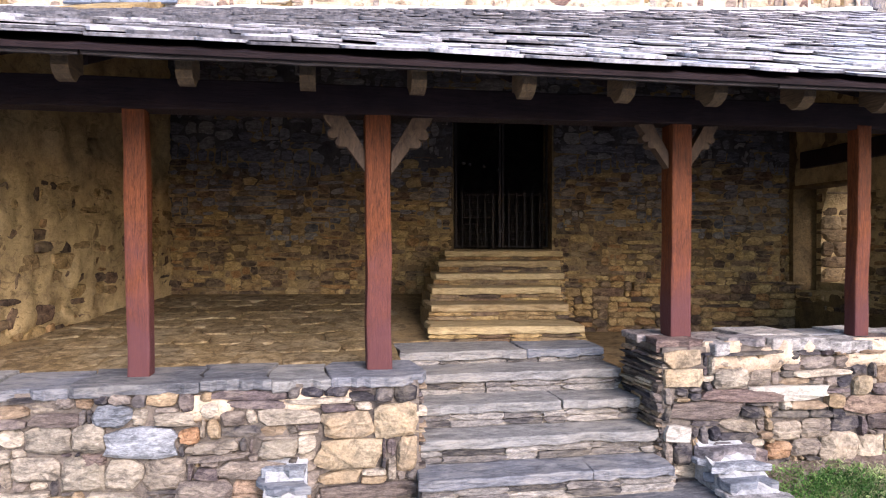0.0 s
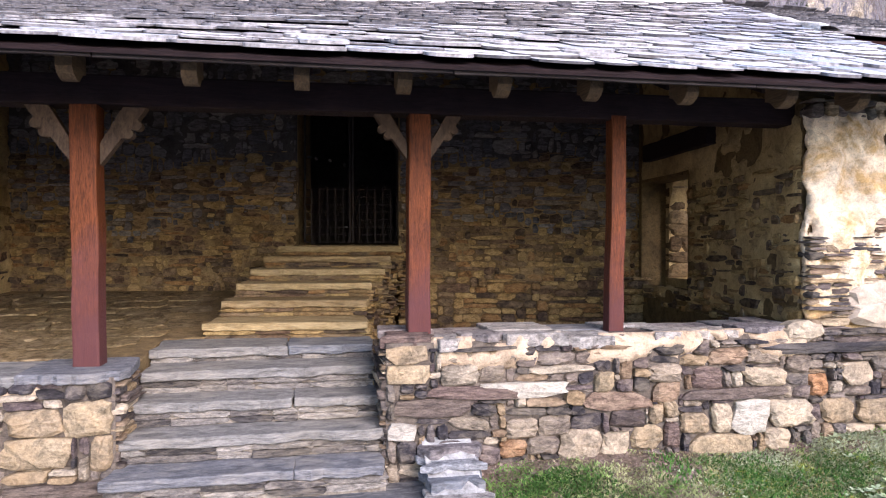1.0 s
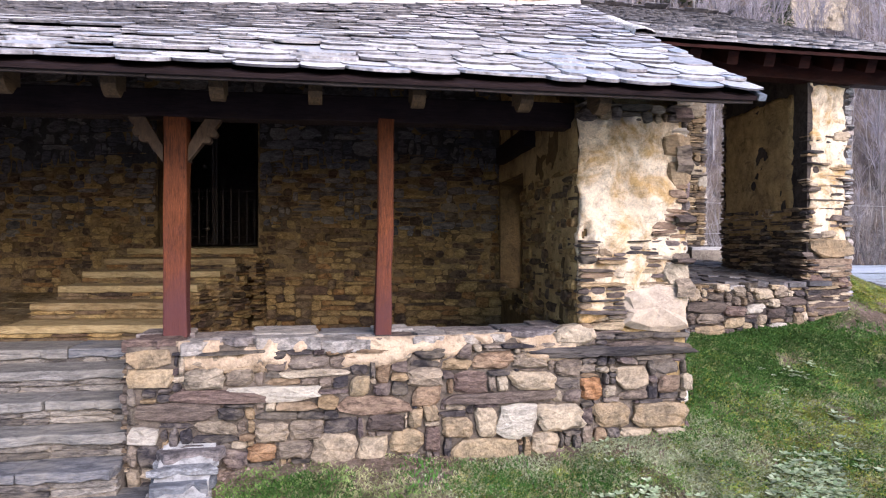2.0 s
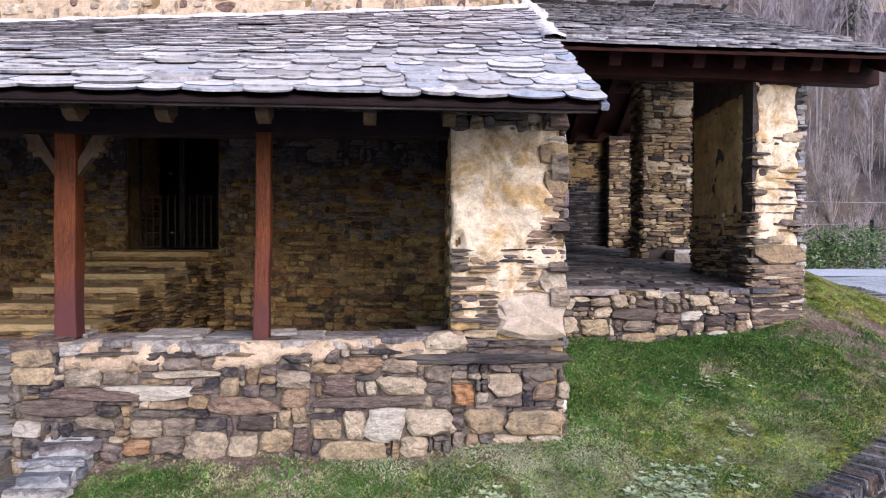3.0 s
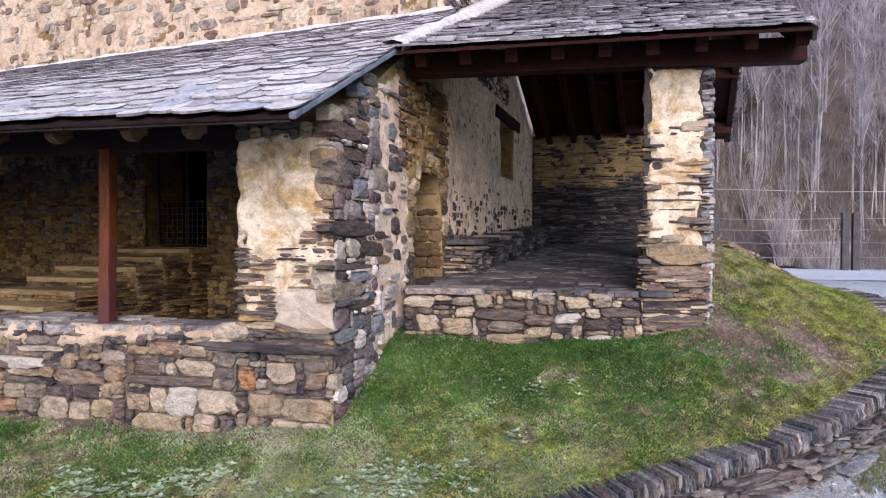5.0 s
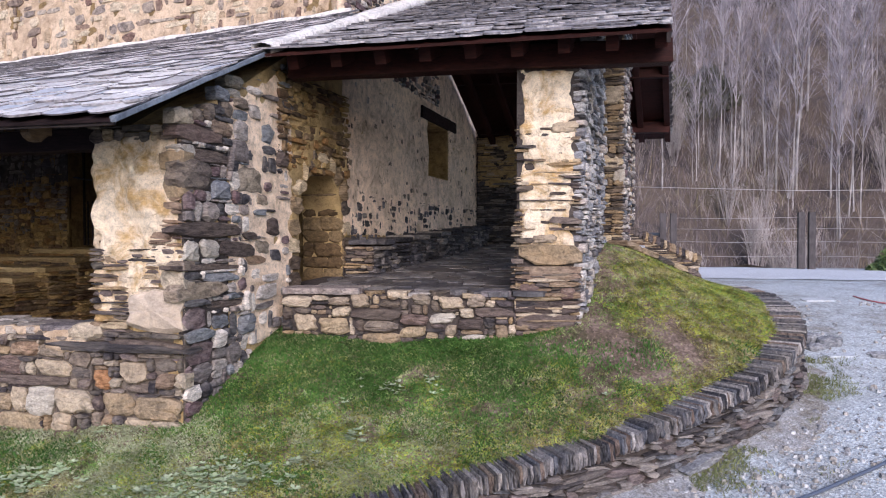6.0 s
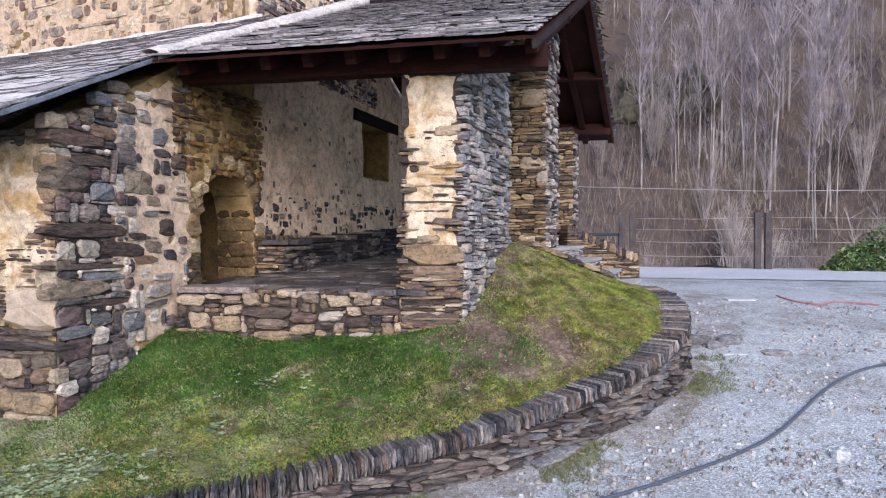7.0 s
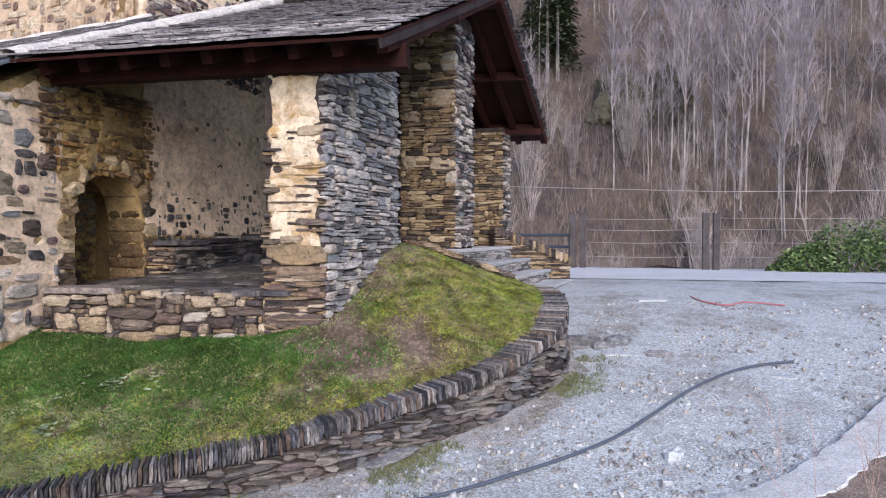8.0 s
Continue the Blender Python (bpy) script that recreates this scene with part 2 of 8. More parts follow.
M_HILL = ground_mat("winter_hillside", [(0.34, (0.03, 0.026, 0.026)), (0.46, (0.085, 0.07, 0.066)), (0.55, (0.14, 0.108, 0.085)), (0.66, (0.062, 0.058, 0.038))], 0.12, relief=0.3)


def leaf_mat(name, palette, rough=0.7):
    m, nt, b = nodes_of(name)
    rnd = nt.nodes.new("ShaderNodeNewGeometry").outputs["Random Per Island"]
    big = noise_tex(nt, 1.3, 4, 0.65)
    n = len(palette)
    c = ramp(nt, rnd, [(i / max(1, n - 1), v) for i, v in enumerate(palette)])
    c = mix(nt, 1.0, c, ramp(nt, big, [(0.33, grey(0.6)), (0.5, grey(1.0)), (0.68, grey(1.5))]), "MULTIPLY")
    nt.links.new(c, b.inputs["Base Color"])
    b.inputs["Roughness"].default_value = rough
    return m


def sward_mat(name, greens, dry, share, rough=0.7):
    """Blades that are green or dry by patches."""
    m, nt, b = nodes_of(name)
    rnd = nt.nodes.new("ShaderNodeNewGeometry").outputs["Random Per Island"]
    a = ramp(nt, rnd, [(i / max(1, len(greens) - 1), v) for i, v in enumerate(greens)])
    d = ramp(nt, rnd, [(i / max(1, len(dry) - 1), v) for i, v in enumerate(dry)])
    patch = mix(nt, 0.45, noise_tex(nt, 0.8, 4, 0.7), noise_tex(nt, 4.5, 4, 0.7))
    c = mix(nt, ramp(nt, patch, [(0.60 - share * 0.25, grey(0)), (0.70 - share * 0.25, grey(1))]), a, d)
    c = mix(nt, 1.0, c, ramp(nt, noise_tex(nt, 4.6, 5, 0.75), [(0.38, grey(0.5)), (0.5, grey(1.05)), (0.62, grey(1.65))]), "MULTIPLY")
    nt.links.new(c, b.inputs["Base Color"])
    b.inputs["Roughness"].default_value = rough
    return m


M_GRASS = sward_mat("grass_blades", [(0.085, 0.16, 0.038), (0.13, 0.21, 0.052), (0.175, 0.26, 0.07), (0.107, 0.19, 0.046)], [(0.215, 0.225, 0.10), (0.305, 0.295, 0.16), (0.21, 0.22, 0.09)], 0.58)
M_TUFT = leaf_mat("deep_green_grass", [(0.035, 0.09, 0.018), (0.048, 0.115, 0.022), (0.065, 0.145, 0.03)])
M_GRASS_Y = sward_mat("mossy_grass", [(0.22, 0.245, 0.036), (0.31, 0.30, 0.05), (0.18, 0.22, 0.036)], [(0.30, 0.245, 0.10), (0.23, 0.19, 0.07), (0.35, 0.285, 0.135)], 0.35)
M_PALEGRASS = leaf_mat("pale_grass", [(0.22, 0.255, 0.125), (0.30, 0.325, 0.185), (0.37, 0.385, 0.255), (0.255, 0.275, 0.15)])
M_CLOVER = leaf_mat("pale_rosette_leaves", [(0.26, 0.33, 0.17), (0.42, 0.47, 0.30), (0.19, 0.28, 0.13)])
M_BUSH = leaf_mat("evergreen_leaves", [(0.03, 0.065, 0.02), (0.06, 0.11, 0.03), (0.11, 0.17, 0.05), (0.16, 0.21, 0.07)], 0.45)
M_BARK = leaf_mat("pale_bark", [(0.25, 0.228, 0.22), (0.34, 0.315, 0.30), (0.19, 0.172, 0.168)], 0.9)
M_TWIG = leaf_mat("winter_twigs", [(0.245, 0.22, 0.242), (0.34, 0.31, 0.33), (0.17, 0.15, 0.17)], 0.9)
M_PINE = leaf_mat("dark_conifer", [(0.065, 0.09, 0.05), (0.10, 0.13, 0.07), (0.14, 0.155, 0.095)], 0.8)
M_STEM = leaf_mat("dry_stems", [(0.45, 0.37, 0.32), (0.40, 0.25, 0.21), (0.50, 0.44, 0.38)], 0.8)
M_HOSE, _nt, _b = nodes_of("black_pipe_plastic")
_b.inputs["Base Color"].default_value, _b.inputs["Roughness"].default_value = (0.075, 0.09, 0.12, 1), 0.3
M_REDHOSE, _nt, _b = nodes_of("red_hose_plastic")
_b.inputs["Base Color"].default_value, _b.inputs["Roughness"].default_value = (0.42, 0.13, 0.13, 1), 0.45
M_FENCE = wood_mat("grey_fence_wood", (0.10, 0.09, 0.09), (0.05, 0.045, 0.046))
M_GATEBAR, _nt, _b = nodes_of("painted_gate_bar")
_b.inputs["Base Color"].default_value, _b.inputs["Roughness"].default_value = (0.04, 0.05, 0.065, 1), 0.5
M_WIRE, _nt, _b = nodes_of("galvanised_wire")
_b.inputs["Base Color"].default_value, _b.inputs["Metallic"].default_value, _b.inputs["Roughness"].default_value = (0.45, 0.43, 0.42, 1), 0.7, 0.5
M_LEAD = plaster_mat("blue_grey_sheet", (0.20, 0.225, 0.26), (0.12, 0.14, 0.17), 3, 0.3, 0.004, 0.5)
M_ASPHALT = ground_mat("asphalt", [(0.3, (0.045, 0.045, 0.047)), (0.6, (0.065, 0.064, 0.064)), (0.8, (0.05, 0.05, 0.052))], 0.5, relief=0.006)
M_CHURCH_P = plaster_mat("church_lime", (0.56, 0.43, 0.30), (0.36, 0.26, 0.165), 2.0, 0.5, 0.025)
M_ROCKFACE = stone_mat("mossy_crag", [(0.115, 0.105, 0.085), (0.085, 0.08, 0.062)], (0.5, 0.5, 0.5), stain=0.5, stain_col=(0.10, 0.105, 0.045), relief=0.05)
M_CLIFF = stone_mat("cream_cliff", [(0.50, 0.42, 0.31), (0.44, 0.37, 0.28)], (0.3, 0.3, 0.2), stain=0.4, stain_col=(0.2, 0.17, 0.13), relief=0.1)
M_ROCKPALE = stone_mat("pale_rock", [(0.50, 0.53, 0.55), (0.44, 0.46, 0.48)], (1, 1, 1), stain=0.1, depth=0.5)
M_TAN = stone_mat("tan_stone", [(0.225, 0.19, 0.145), (0.27, 0.225, 0.17), (0.19, 0.155, 0.12)], (1, 1, 2))
M_GREYST = stone_mat("grey_brown_stone", [(0.20, 0.16, 0.125), (0.27, 0.215, 0.16), (0.15, 0.12, 0.10)], (1, 1, 2.5))
M_BROWN = stone_mat("purple_brown_stone", [(0.21, 0.145, 0.105), (0.26, 0.175, 0.115), (0.16, 0.105, 0.09)], (1, 1, 2.5))
M_ORANGE = stone_mat("rusty_stone", [(0.34, 0.17, 0.08), (0.28, 0.15, 0.075)], (1, 1, 2))
M_BLUEST = stone_mat("blue_grey_stone", [(0.20, 0.21, 0.225), (0.26, 0.265, 0.275), (0.16, 0.165, 0.175)], (1, 1, 3), stain=0.15)
M_DARKST = stone_mat("dark_schist", [(0.09, 0.07, 0.062), (0.13, 0.10, 0.085), (0.15, 0.105, 0.09)], (1, 1, 5), stain=0.15)
SET_MATS = {"T": M_TAN, "G": M_GREYST, "D": M_DARKST, "B": M_BROWN, "O": M_ORANGE, "S": M_BLUEST, "L": M_LIME, "P": M_PALE, "W": M_WHITE}
# greyer stone high in the porch, with the shade there put into its colours
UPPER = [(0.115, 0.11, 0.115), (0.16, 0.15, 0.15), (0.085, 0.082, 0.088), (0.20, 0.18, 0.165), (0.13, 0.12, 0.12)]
M_UPPER = stone_mat("grey_shaded_church_stone", UPPER, (1, 1, 3), stain=0.2, stain_col=(0.2, 0.19, 0.18))
M_UPPER_I = stone_mat("grey_shaded_church_stone_far", UPPER, (1, 1, 3), stain=0.2, stain_col=(0.2, 0.19, 0.18), island=True)
M_SKIN = plaster_mat("joint_mortar", (0.165, 0.135, 0.108), (0.07, 0.058, 0.048), 3.5, 0.5, 0.02)
M_SKIN_O = plaster_mat("ochre_joint_mortar", (0.15, 0.10, 0.045), (0.075, 0.05, 0.026), 3.0, 0.5, 0.02)
# pointing darkened with the shade of the upper wall
M_SKIN_G = plaster_mat("shaded_joint_mortar", (0.075, 0.068, 0.066), (0.04, 0.037, 0.037), 3.0, 0.5, 0.02)
M_CRUMB = leaf_mat("earth_crumbs", [(0.10, 0.07, 0.052), (0.17, 0.122, 0.095), (0.25, 0.19, 0.155), (0.13, 0.09, 0.07)], 0.95)
M_WEED = leaf_mat("foot_weeds", [(0.11, 0.135, 0.05), (0.16, 0.185, 0.07), (0.21, 0.205, 0.10), (0.09, 0.115, 0.045)])
M_STRAW = leaf_mat("straw_grass", [(0.30, 0.24, 0.12), (0.38, 0.31, 0.17), (0.22, 0.19, 0.08), (0.26, 0.20, 0.12)])
M_SLATE_O = stone_mat("old_brown_slate", [(0.50, 0.465, 0.47), (0.62, 0.58, 0.57), (0.36, 0.33, 0.34), (0.70, 0.665, 0.645), (0.42, 0.38, 0.375)], (1, 1, 1), rough=0.42, stain=0.3, stain_col=(0.4, 0.38, 0.36), island=True, relief=0.006)
CURVED = [(0.14, 0.122, 0.113), (0.205, 0.18, 0.16), (0.08, 0.072, 0.072), (0.27, 0.24, 0.215), (0.155, 0.125, 0.12), (0.052, 0.048, 0.051), (0.225, 0.212, 0.204), (0.17, 0.174, 0.183)]
M_CURVED = stone_mat("retaining_schist", CURVED, (1, 1, 4), stain=0.2)
M_CURVED_I = stone_mat("retaining_schist_far", CURVED, (1, 1, 4), stain=0.2, island=True)
M_MIDW = stone_mat("half_shaded_church_stone", OCHRE[1:5] + [(0.20, 0.16, 0.12)] + UPPER, (1, 1, 2.2), stain=0.4, stain_col=(0.26, 0.21, 0.14))
M_MIDW_I = stone_mat("half_shaded_church_stone_far", OCHRE[1:5] + [(0.20, 0.16, 0.12)] + UPPER, (1, 1, 2.2), stain=0.4, stain_col=(0.26, 0.21, 0.14), island=True)
LIGHTC = [(0.36, 0.35, 0.345), (0.50, 0.47, 0.435), (0.20, 0.19, 0.195), (0.60, 0.56, 0.515), (0.12, 0.115, 0.12), (0.40, 0.385, 0.37), (0.28, 0.285, 0.30), (0.44, 0.38, 0.33)]
M_LIGHTC = stone_mat("pale_grey_schist", LIGHTC, (1, 1, 3), stain=0.2, stain_col=(0.4, 0.38, 0.33))
M_LIGHTC_I = stone_mat("pale_grey_schist_far", LIGHTC, (1, 1, 3), stain=0.2, stain_col=(0.4, 0.38, 0.33), island=True)
M_SKIN_M = plaster_mat("half_shaded_joint_mortar", (0.115, 0.085, 0.055), (0.06, 0.046, 0.033), 3.0, 0.5, 0.02)
BENCHST = [(0.045, 0.046, 0.054), (0.085, 0.083, 0.092), (0.14, 0.13, 0.13), (0.06, 0.057, 0.062), (0.20, 0.18, 0.16), (0.035, 0.034, 0.038)]
M_BENCH = stone_mat("dark_bench_stone", BENCHST, (1, 1, 4), stain=0.15)
M_BENCH_I = stone_mat("dark_bench_stone_far", BENCHST, (1, 1, 4), stain=0.15, island=True)
TANP = [(0.34, 0.25, 0.14), (0.22, 0.155, 0.09), (0.42, 0.32, 0.19), (0.10, 0.075, 0.055), (0.28, 0.20, 0.115), (0.50, 0.40, 0.26), (0.06, 0.05, 0.045), (0.16, 0.12, 0.085)]
M_TANP = stone_mat("tan_pillar_stone", TANP, (1, 1, 4), stain=0.25)
M_JAMB = stone_mat("ochre_jamb_block", [(0.165, 0.112, 0.055), (0.125, 0.085, 0.042), (0.195, 0.138, 0.072), (0.10, 0.066, 0.034)], (1, 1, 1.5), stain=0.3, stain_col=(0.14, 0.095, 0.048), depth=0.9)
M_TANP_I = stone_mat("tan_pillar_stone_far", TANP, (1, 1, 4), stain=0.25, island=True)
# slate sides darker than the tops: shade between courses put into the colour
M_SLATE_EDGE_SHADE = stone_mat("slate_edge_shade", [(0.23, 0.218, 0.225), (0.36, 0.345, 0.345), (0.11, 0.105, 0.112)], (1, 1, 1), stain=0.1, relief=0.003)
M_KERB = ground_mat("pale_kerb", [(0.36, (0.36, 0.335, 0.30)), (0.45, (0.50, 0.505, 0.495)), (0.6, (0.60, 0.61, 0.605)), (0.7, (0.42, 0.40, 0.375))], 1.5)
for _m in (M_HOSE, M_REDHOSE, M_BUSH):
    _m.node_tree.nodes["Principled BSDF"].inputs["Specular IOR Level"].default_value = 0.45
M_BRUSH = leaf_mat("winter_brush", [(0.12, 0.095, 0.10), (0.19, 0.155, 0.15), (0.28, 0.245, 0.225), (0.15, 0.115, 0.11), (0.20, 0.155, 0.105), (0.16, 0.145, 0.075)], 0.9)
M_RISER = stone_mat("step_riser", [(0.14, 0.125, 0.115), (0.21, 0.19, 0.17), (0.075, 0.068, 0.066), (0.27, 0.245, 0.215)], (1, 1, 4), stain=0.3)
M_DIRT = ground_mat("trodden_earth", [(0.3, (0.14, 0.122, 0.092)), (0.44, (0.25, 0.228, 0.19)), (0.56, (0.40, 0.395, 0.385))], 1.9, speck=60)
M_VERGE = ground_mat("dead_grass_soil", [(0.3, (0.13, 0.10, 0.08)), (0.48, (0.23, 0.185, 0.15)), (0.62, (0.34, 0.28, 0.235))], 2.0, speck=70)
M_CAP = stone_mat("wall_cap_stone", [(0.30, 0.275, 0.25), (0.40, 0.355, 0.305), (0.17, 0.15, 0.15), (0.34, 0.315, 0.29), (0.25, 0.21, 0.19)], (1, 1, 2), stain=0.4, stain_col=(0.42, 0.36, 0.28))
M_CHEEK = plaster_mat("cheek_mortar", (0.44, 0.43, 0.41), (0.26, 0.25, 0.24), 3.0, 0.5, 0.02)
M_TREAD = stone_mat("pale_tread", [(0.47, 0.48, 0.485), (0.41, 0.415, 0.425), (0.52, 0.515, 0.51)], (0.5, 2.5, 4), stain=0.2, depth=0.6)

# ---- shape helpers ----
def mesh_from(name, verts, faces, material, smooth=False):
    me = bpy.data.meshes.new(name)
    me.from_pydata([tuple(v) for v in verts], [], faces)
    me.materials.append(material)
    if smooth:
        me.shade_smooth()
    me.update()
    return me


def part(name, bm, material, parent=None, label="", smooth=False):
    """One mesh object out of a bmesh, under a thing or a part."""
    me = bpy.data.meshes.new(name)
    bmesh.ops.recalc_face_normals(bm, faces=bm.faces)
    bm.to_mesh(me)
    bm.free()
    me.materials.append(material)
    if smooth:
        me.shade_smooth()
    ob = new(name, me)
    under(ob, parent)
    if label:
        tagged(ob, label)
    return ob


def under(ob, parent):
    if parent:
        ob.parent = parent
        ob.matrix_parent_inverse = parent.matrix_world.inverted()


def thing(name, place, label, category, group="", kind=""):
    ob = new(name)
    ob.matrix_world = Matrix.Translation(place)
    ob.empty_display_size = 0.1
    return tagged(ob, label, category, group, kind)


def prism_into(bm, plan):
    """Adds an upright prism; plan: corners (x, y, low, high) in order round it."""
    lo = [bm.verts.new((x, y, a)) for x, y, a, b in plan]
    hi = [bm.verts.new((x, y, b)) for x, y, a, b in plan]
    n = len(plan)
    bm.faces.new(lo[::-1])
    bm.faces.new(hi)
    for i in range(n):
        j = (i + 1) % n
        bm.faces.new((lo[i], lo[j], hi[j], hi[i]))


def bar_into(bm, a, b, w, h, up=(0, 0, 1), bevel=0.0):
    """Adds a squared bar from a to b, w wide and h high."""
    a, b = Vector(a), Vector(b)
    d = (b - a).normalized()
    s = d.cross(Vector(up)).normalized()
    u = s.cross(d).normalized()
    vs = []
    for p in (a, b):
        for i, j in ((-1, -1), (1, -1), (1, 1), (-1, 1)):
            vs.append(bm.verts.new(p + s * (i * w / 2) + u * (j * h / 2)))
    fs = [(0, 1, 2, 3), (7, 6, 5, 4), (0, 4, 5, 1), (1, 5, 6, 2), (2, 6, 7, 3), (3, 7, 4, 0)]
    made = [bm.faces.new([vs[k] for k in f]) for f in fs]
    if bevel:
        es = {e for f in made for e in f.edges}
        bmesh.ops.bevel(bm, geom=list(es), offset=bevel, segments=2, affect="EDGES", profile=0.6)


def rough_bar(name, a, b, w, h, material, parent=None, label="", wobble=0.008, bevel=0.012, cuts=10, seed=0, up=(0, 0, 1)):
    """A hewn beam: a bevelled bar with slightly uneven sides."""
    bm = bmesh.new()
    bar_into(bm, a, b, w, h, up)
    d = (Vector(b) - Vector(a)).normalized()
    long_edges = [e for e in bm.edges if abs((e.verts[0].co - e.verts[1].co).normalized().dot(d)) > 0.9]
    bmesh.ops.subdivide_edges(bm, edges=long_edges, cuts=cuts, use_grid_fill=True)
    es = [e for e in bm.edges if abs((e.verts[0].co - e.verts[1].co).normalized().dot(d)) > 0.9]
    if bevel:
        bmesh.ops.bevel(bm, geom=es, offset=bevel, segments=2, affect="EDGES", profile=0.6)
    for v in bm.verts:
        v.co += noise.noise_vector(v.co * 2.7 + Vector((seed, 0, 0))) * wobble
    return part(name, bm, material, parent, label)


def tube(name, points, radius, material, parent=None, label="", sides=8, smooth=True):
    verts, faces = [], []
    pts = [Vector(p) for p in points]
    for i, p in enumerate(pts):
        d = (pts[min(i + 1, len(pts) - 1)] - pts[max(i - 1, 0)]).normalized()
        s = d.cross(Vector((0, 0, 1)) if abs(d.z) < 0.9 else Vector((1, 0, 0))).normalized()
        u = s.cross(d)
        for k in range(sides):
            a = 2 * math.pi * k / sides
            verts.append(p + (s * math.cos(a) + u * math.sin(a)) * radius)
        if i:
            o = (i - 1) * sides
            for k in range(sides):
                l = (k + 1) % sides
                faces.append((o + k, o + l, o + sides + l, o + sides + k))
    faces.append(tuple(range(sides))[::-1])
    faces.append(tuple(range(len(verts) - sides, len(verts))))
    ob = new(name, mesh_from(name, verts, faces, material, smooth))
    under(ob, parent)
    if label:
        tagged(ob, label)
    return ob


# ---- stones ----
def unit_stone(rng, power=(2.6, 5.0), wob=0.10, shoulder=0.12, face=0.82, bulge=0.06, lean=0.15, n=9):
    """A stone 1 wide, 1 deep (into the wall, along y) and 1 high: an uneven many-cornered outline, worn edges, domed face."""
    p = rng.uniform(*power)
    sl, sk = rng.uniform(-lean, lean), rng.uniform(-lean, lean)
    ring = []
    a0 = rng.uniform(0, 6.283)
    for k in range(n):
        a = a0 + 6.2832 * (k + rng.uniform(-0.28, 0.28)) / n
        c, s = math.cos(a), math.sin(a)
        r = (abs(c) ** p + abs(s) ** p) ** (-1 / p) * (1 - rng.uniform(0, wob))
        x, z = 0.5 * r * c, 0.5 * r * s
        ring.append((max(-0.52, min(0.52, x + sl * z * 0.5)), max(-0.52, min(0.52, z * (1 + sk * x) + sk * x * 0.35))))
    x0, x1, z0, z1 = min(p[0] for p in ring), max(p[0] for p in ring), min(p[1] for p in ring), max(p[1] for p in ring)
    ring = [(1.09 * ((x - x0) / (x1 - x0) - 0.5), 1.10 * ((z - z0) / (z1 - z0) - 0.5)) for x, z in ring]
    verts = [(x * 0.97, 1.0, z * 0.97) for x, z in ring]
    verts += [(x, shoulder + rng.uniform(-0.05, 0.08), z) for x, z in ring]
    verts += [(x * (face + rng.uniform(-0.08, 0.06)), rng.uniform(-0.06, 0.06), z * (face + rng.uniform(-0.12, 0.06))) for x, z in ring]
    verts.append((rng.uniform(-0.2, 0.2), -bulge * rng.uniform(0.3, 1.2), rng.uniform(-0.15, 0.15)))
    faces = []
    for k in (0, n):
        for i in range(n):
            j = (i + 1) % n
            faces.append((k + i, k + j, k + n + j, k + n + i))
    for i in range(n):
        faces.append((2 * n + i, 2 * n + (i + 1) % n, 3 * n))
    return verts, faces


def square_stone(rng):
    v, f = unit_stone(rng, (14, 18), 0.01, 0.07, 0.93, 0.02, 0.03, 8)
    return [(x * 0.92, y, z * 0.92) for x, y, z in v], f


_r = random.Random(11)
SHAPES = {"block": [unit_stone(_r, (4.0, 10.0), 0.12, 0.13, 0.86, 0.08, 0.26) for _ in range(24)],
          "round": [unit_stone(_r, (2.0, 2.8), 0.08, 0.30, 0.70, 0.16, 0.2) for _ in range(10)],
          "slate": [unit_stone(_r, (6.0, 14.0), 0.13, 0.07, 0.93, 0.03, 0.30) for _ in range(18)],
          "square": [square_stone(_r) for _ in range(8)],
          "rounded": [unit_stone(_r, (3.0, 7.0), 0.15, 0.18, 0.78, 0.10, 0.36, 11) for _ in range(24)],
          "shard": [unit_stone(_r, (4.0, 12.0), 0.34, 0.05, 0.95, 0.02, 0.55, 7) for _ in range(24)],
          "boulder": [unit_stone(_r, (3.6, 8.0), 0.17, 0.16, 0.80, 0.09, 0.34, 17) for _ in range(14)]}
_stone_meshes = {}


def stone_mesh(kind, i, material):
    key = (kind, i, material.name)
    if key not in _stone_meshes:
        v, f = SHAPES[kind][i]
        me = bpy.data.meshes.new("stone")
        me.from_pydata(v, [], f)
        me.materials.append(material)
        me.update()
        _stone_meshes[key] = me
    return _stone_meshes[key]


class Face:
    """A wall face in plan: from p0 along the way to p1, looking out to its right-hand side."""

    def __init__(self, p0, p1):
        self.p, self.q = Vector((*p0, 0)), Vector((*p1, 0))
        self.length = (self.q - self.p).length
        self.u = (self.q - self.p) / self.length
        self.out = Vector((self.u.y, -self.u.x, 0))

    def at(self, s, z, out=0.0):
        return self.p + self.u * s + self.out * out + Vector((0, 0, z))

    def matrix(self, s, z, w, d, h, out, tilt=0.0, yaw=0.0):
        m = Matrix((self.u, -self.out, Vector((0, 0, 1)))).transposed().to_4x4()
        m.translation = self.at(s, z, out)
        return m @ Euler((0, tilt, yaw)).to_matrix().to_4x4() @ Matrix.Diagonal((w, d, h, 1))


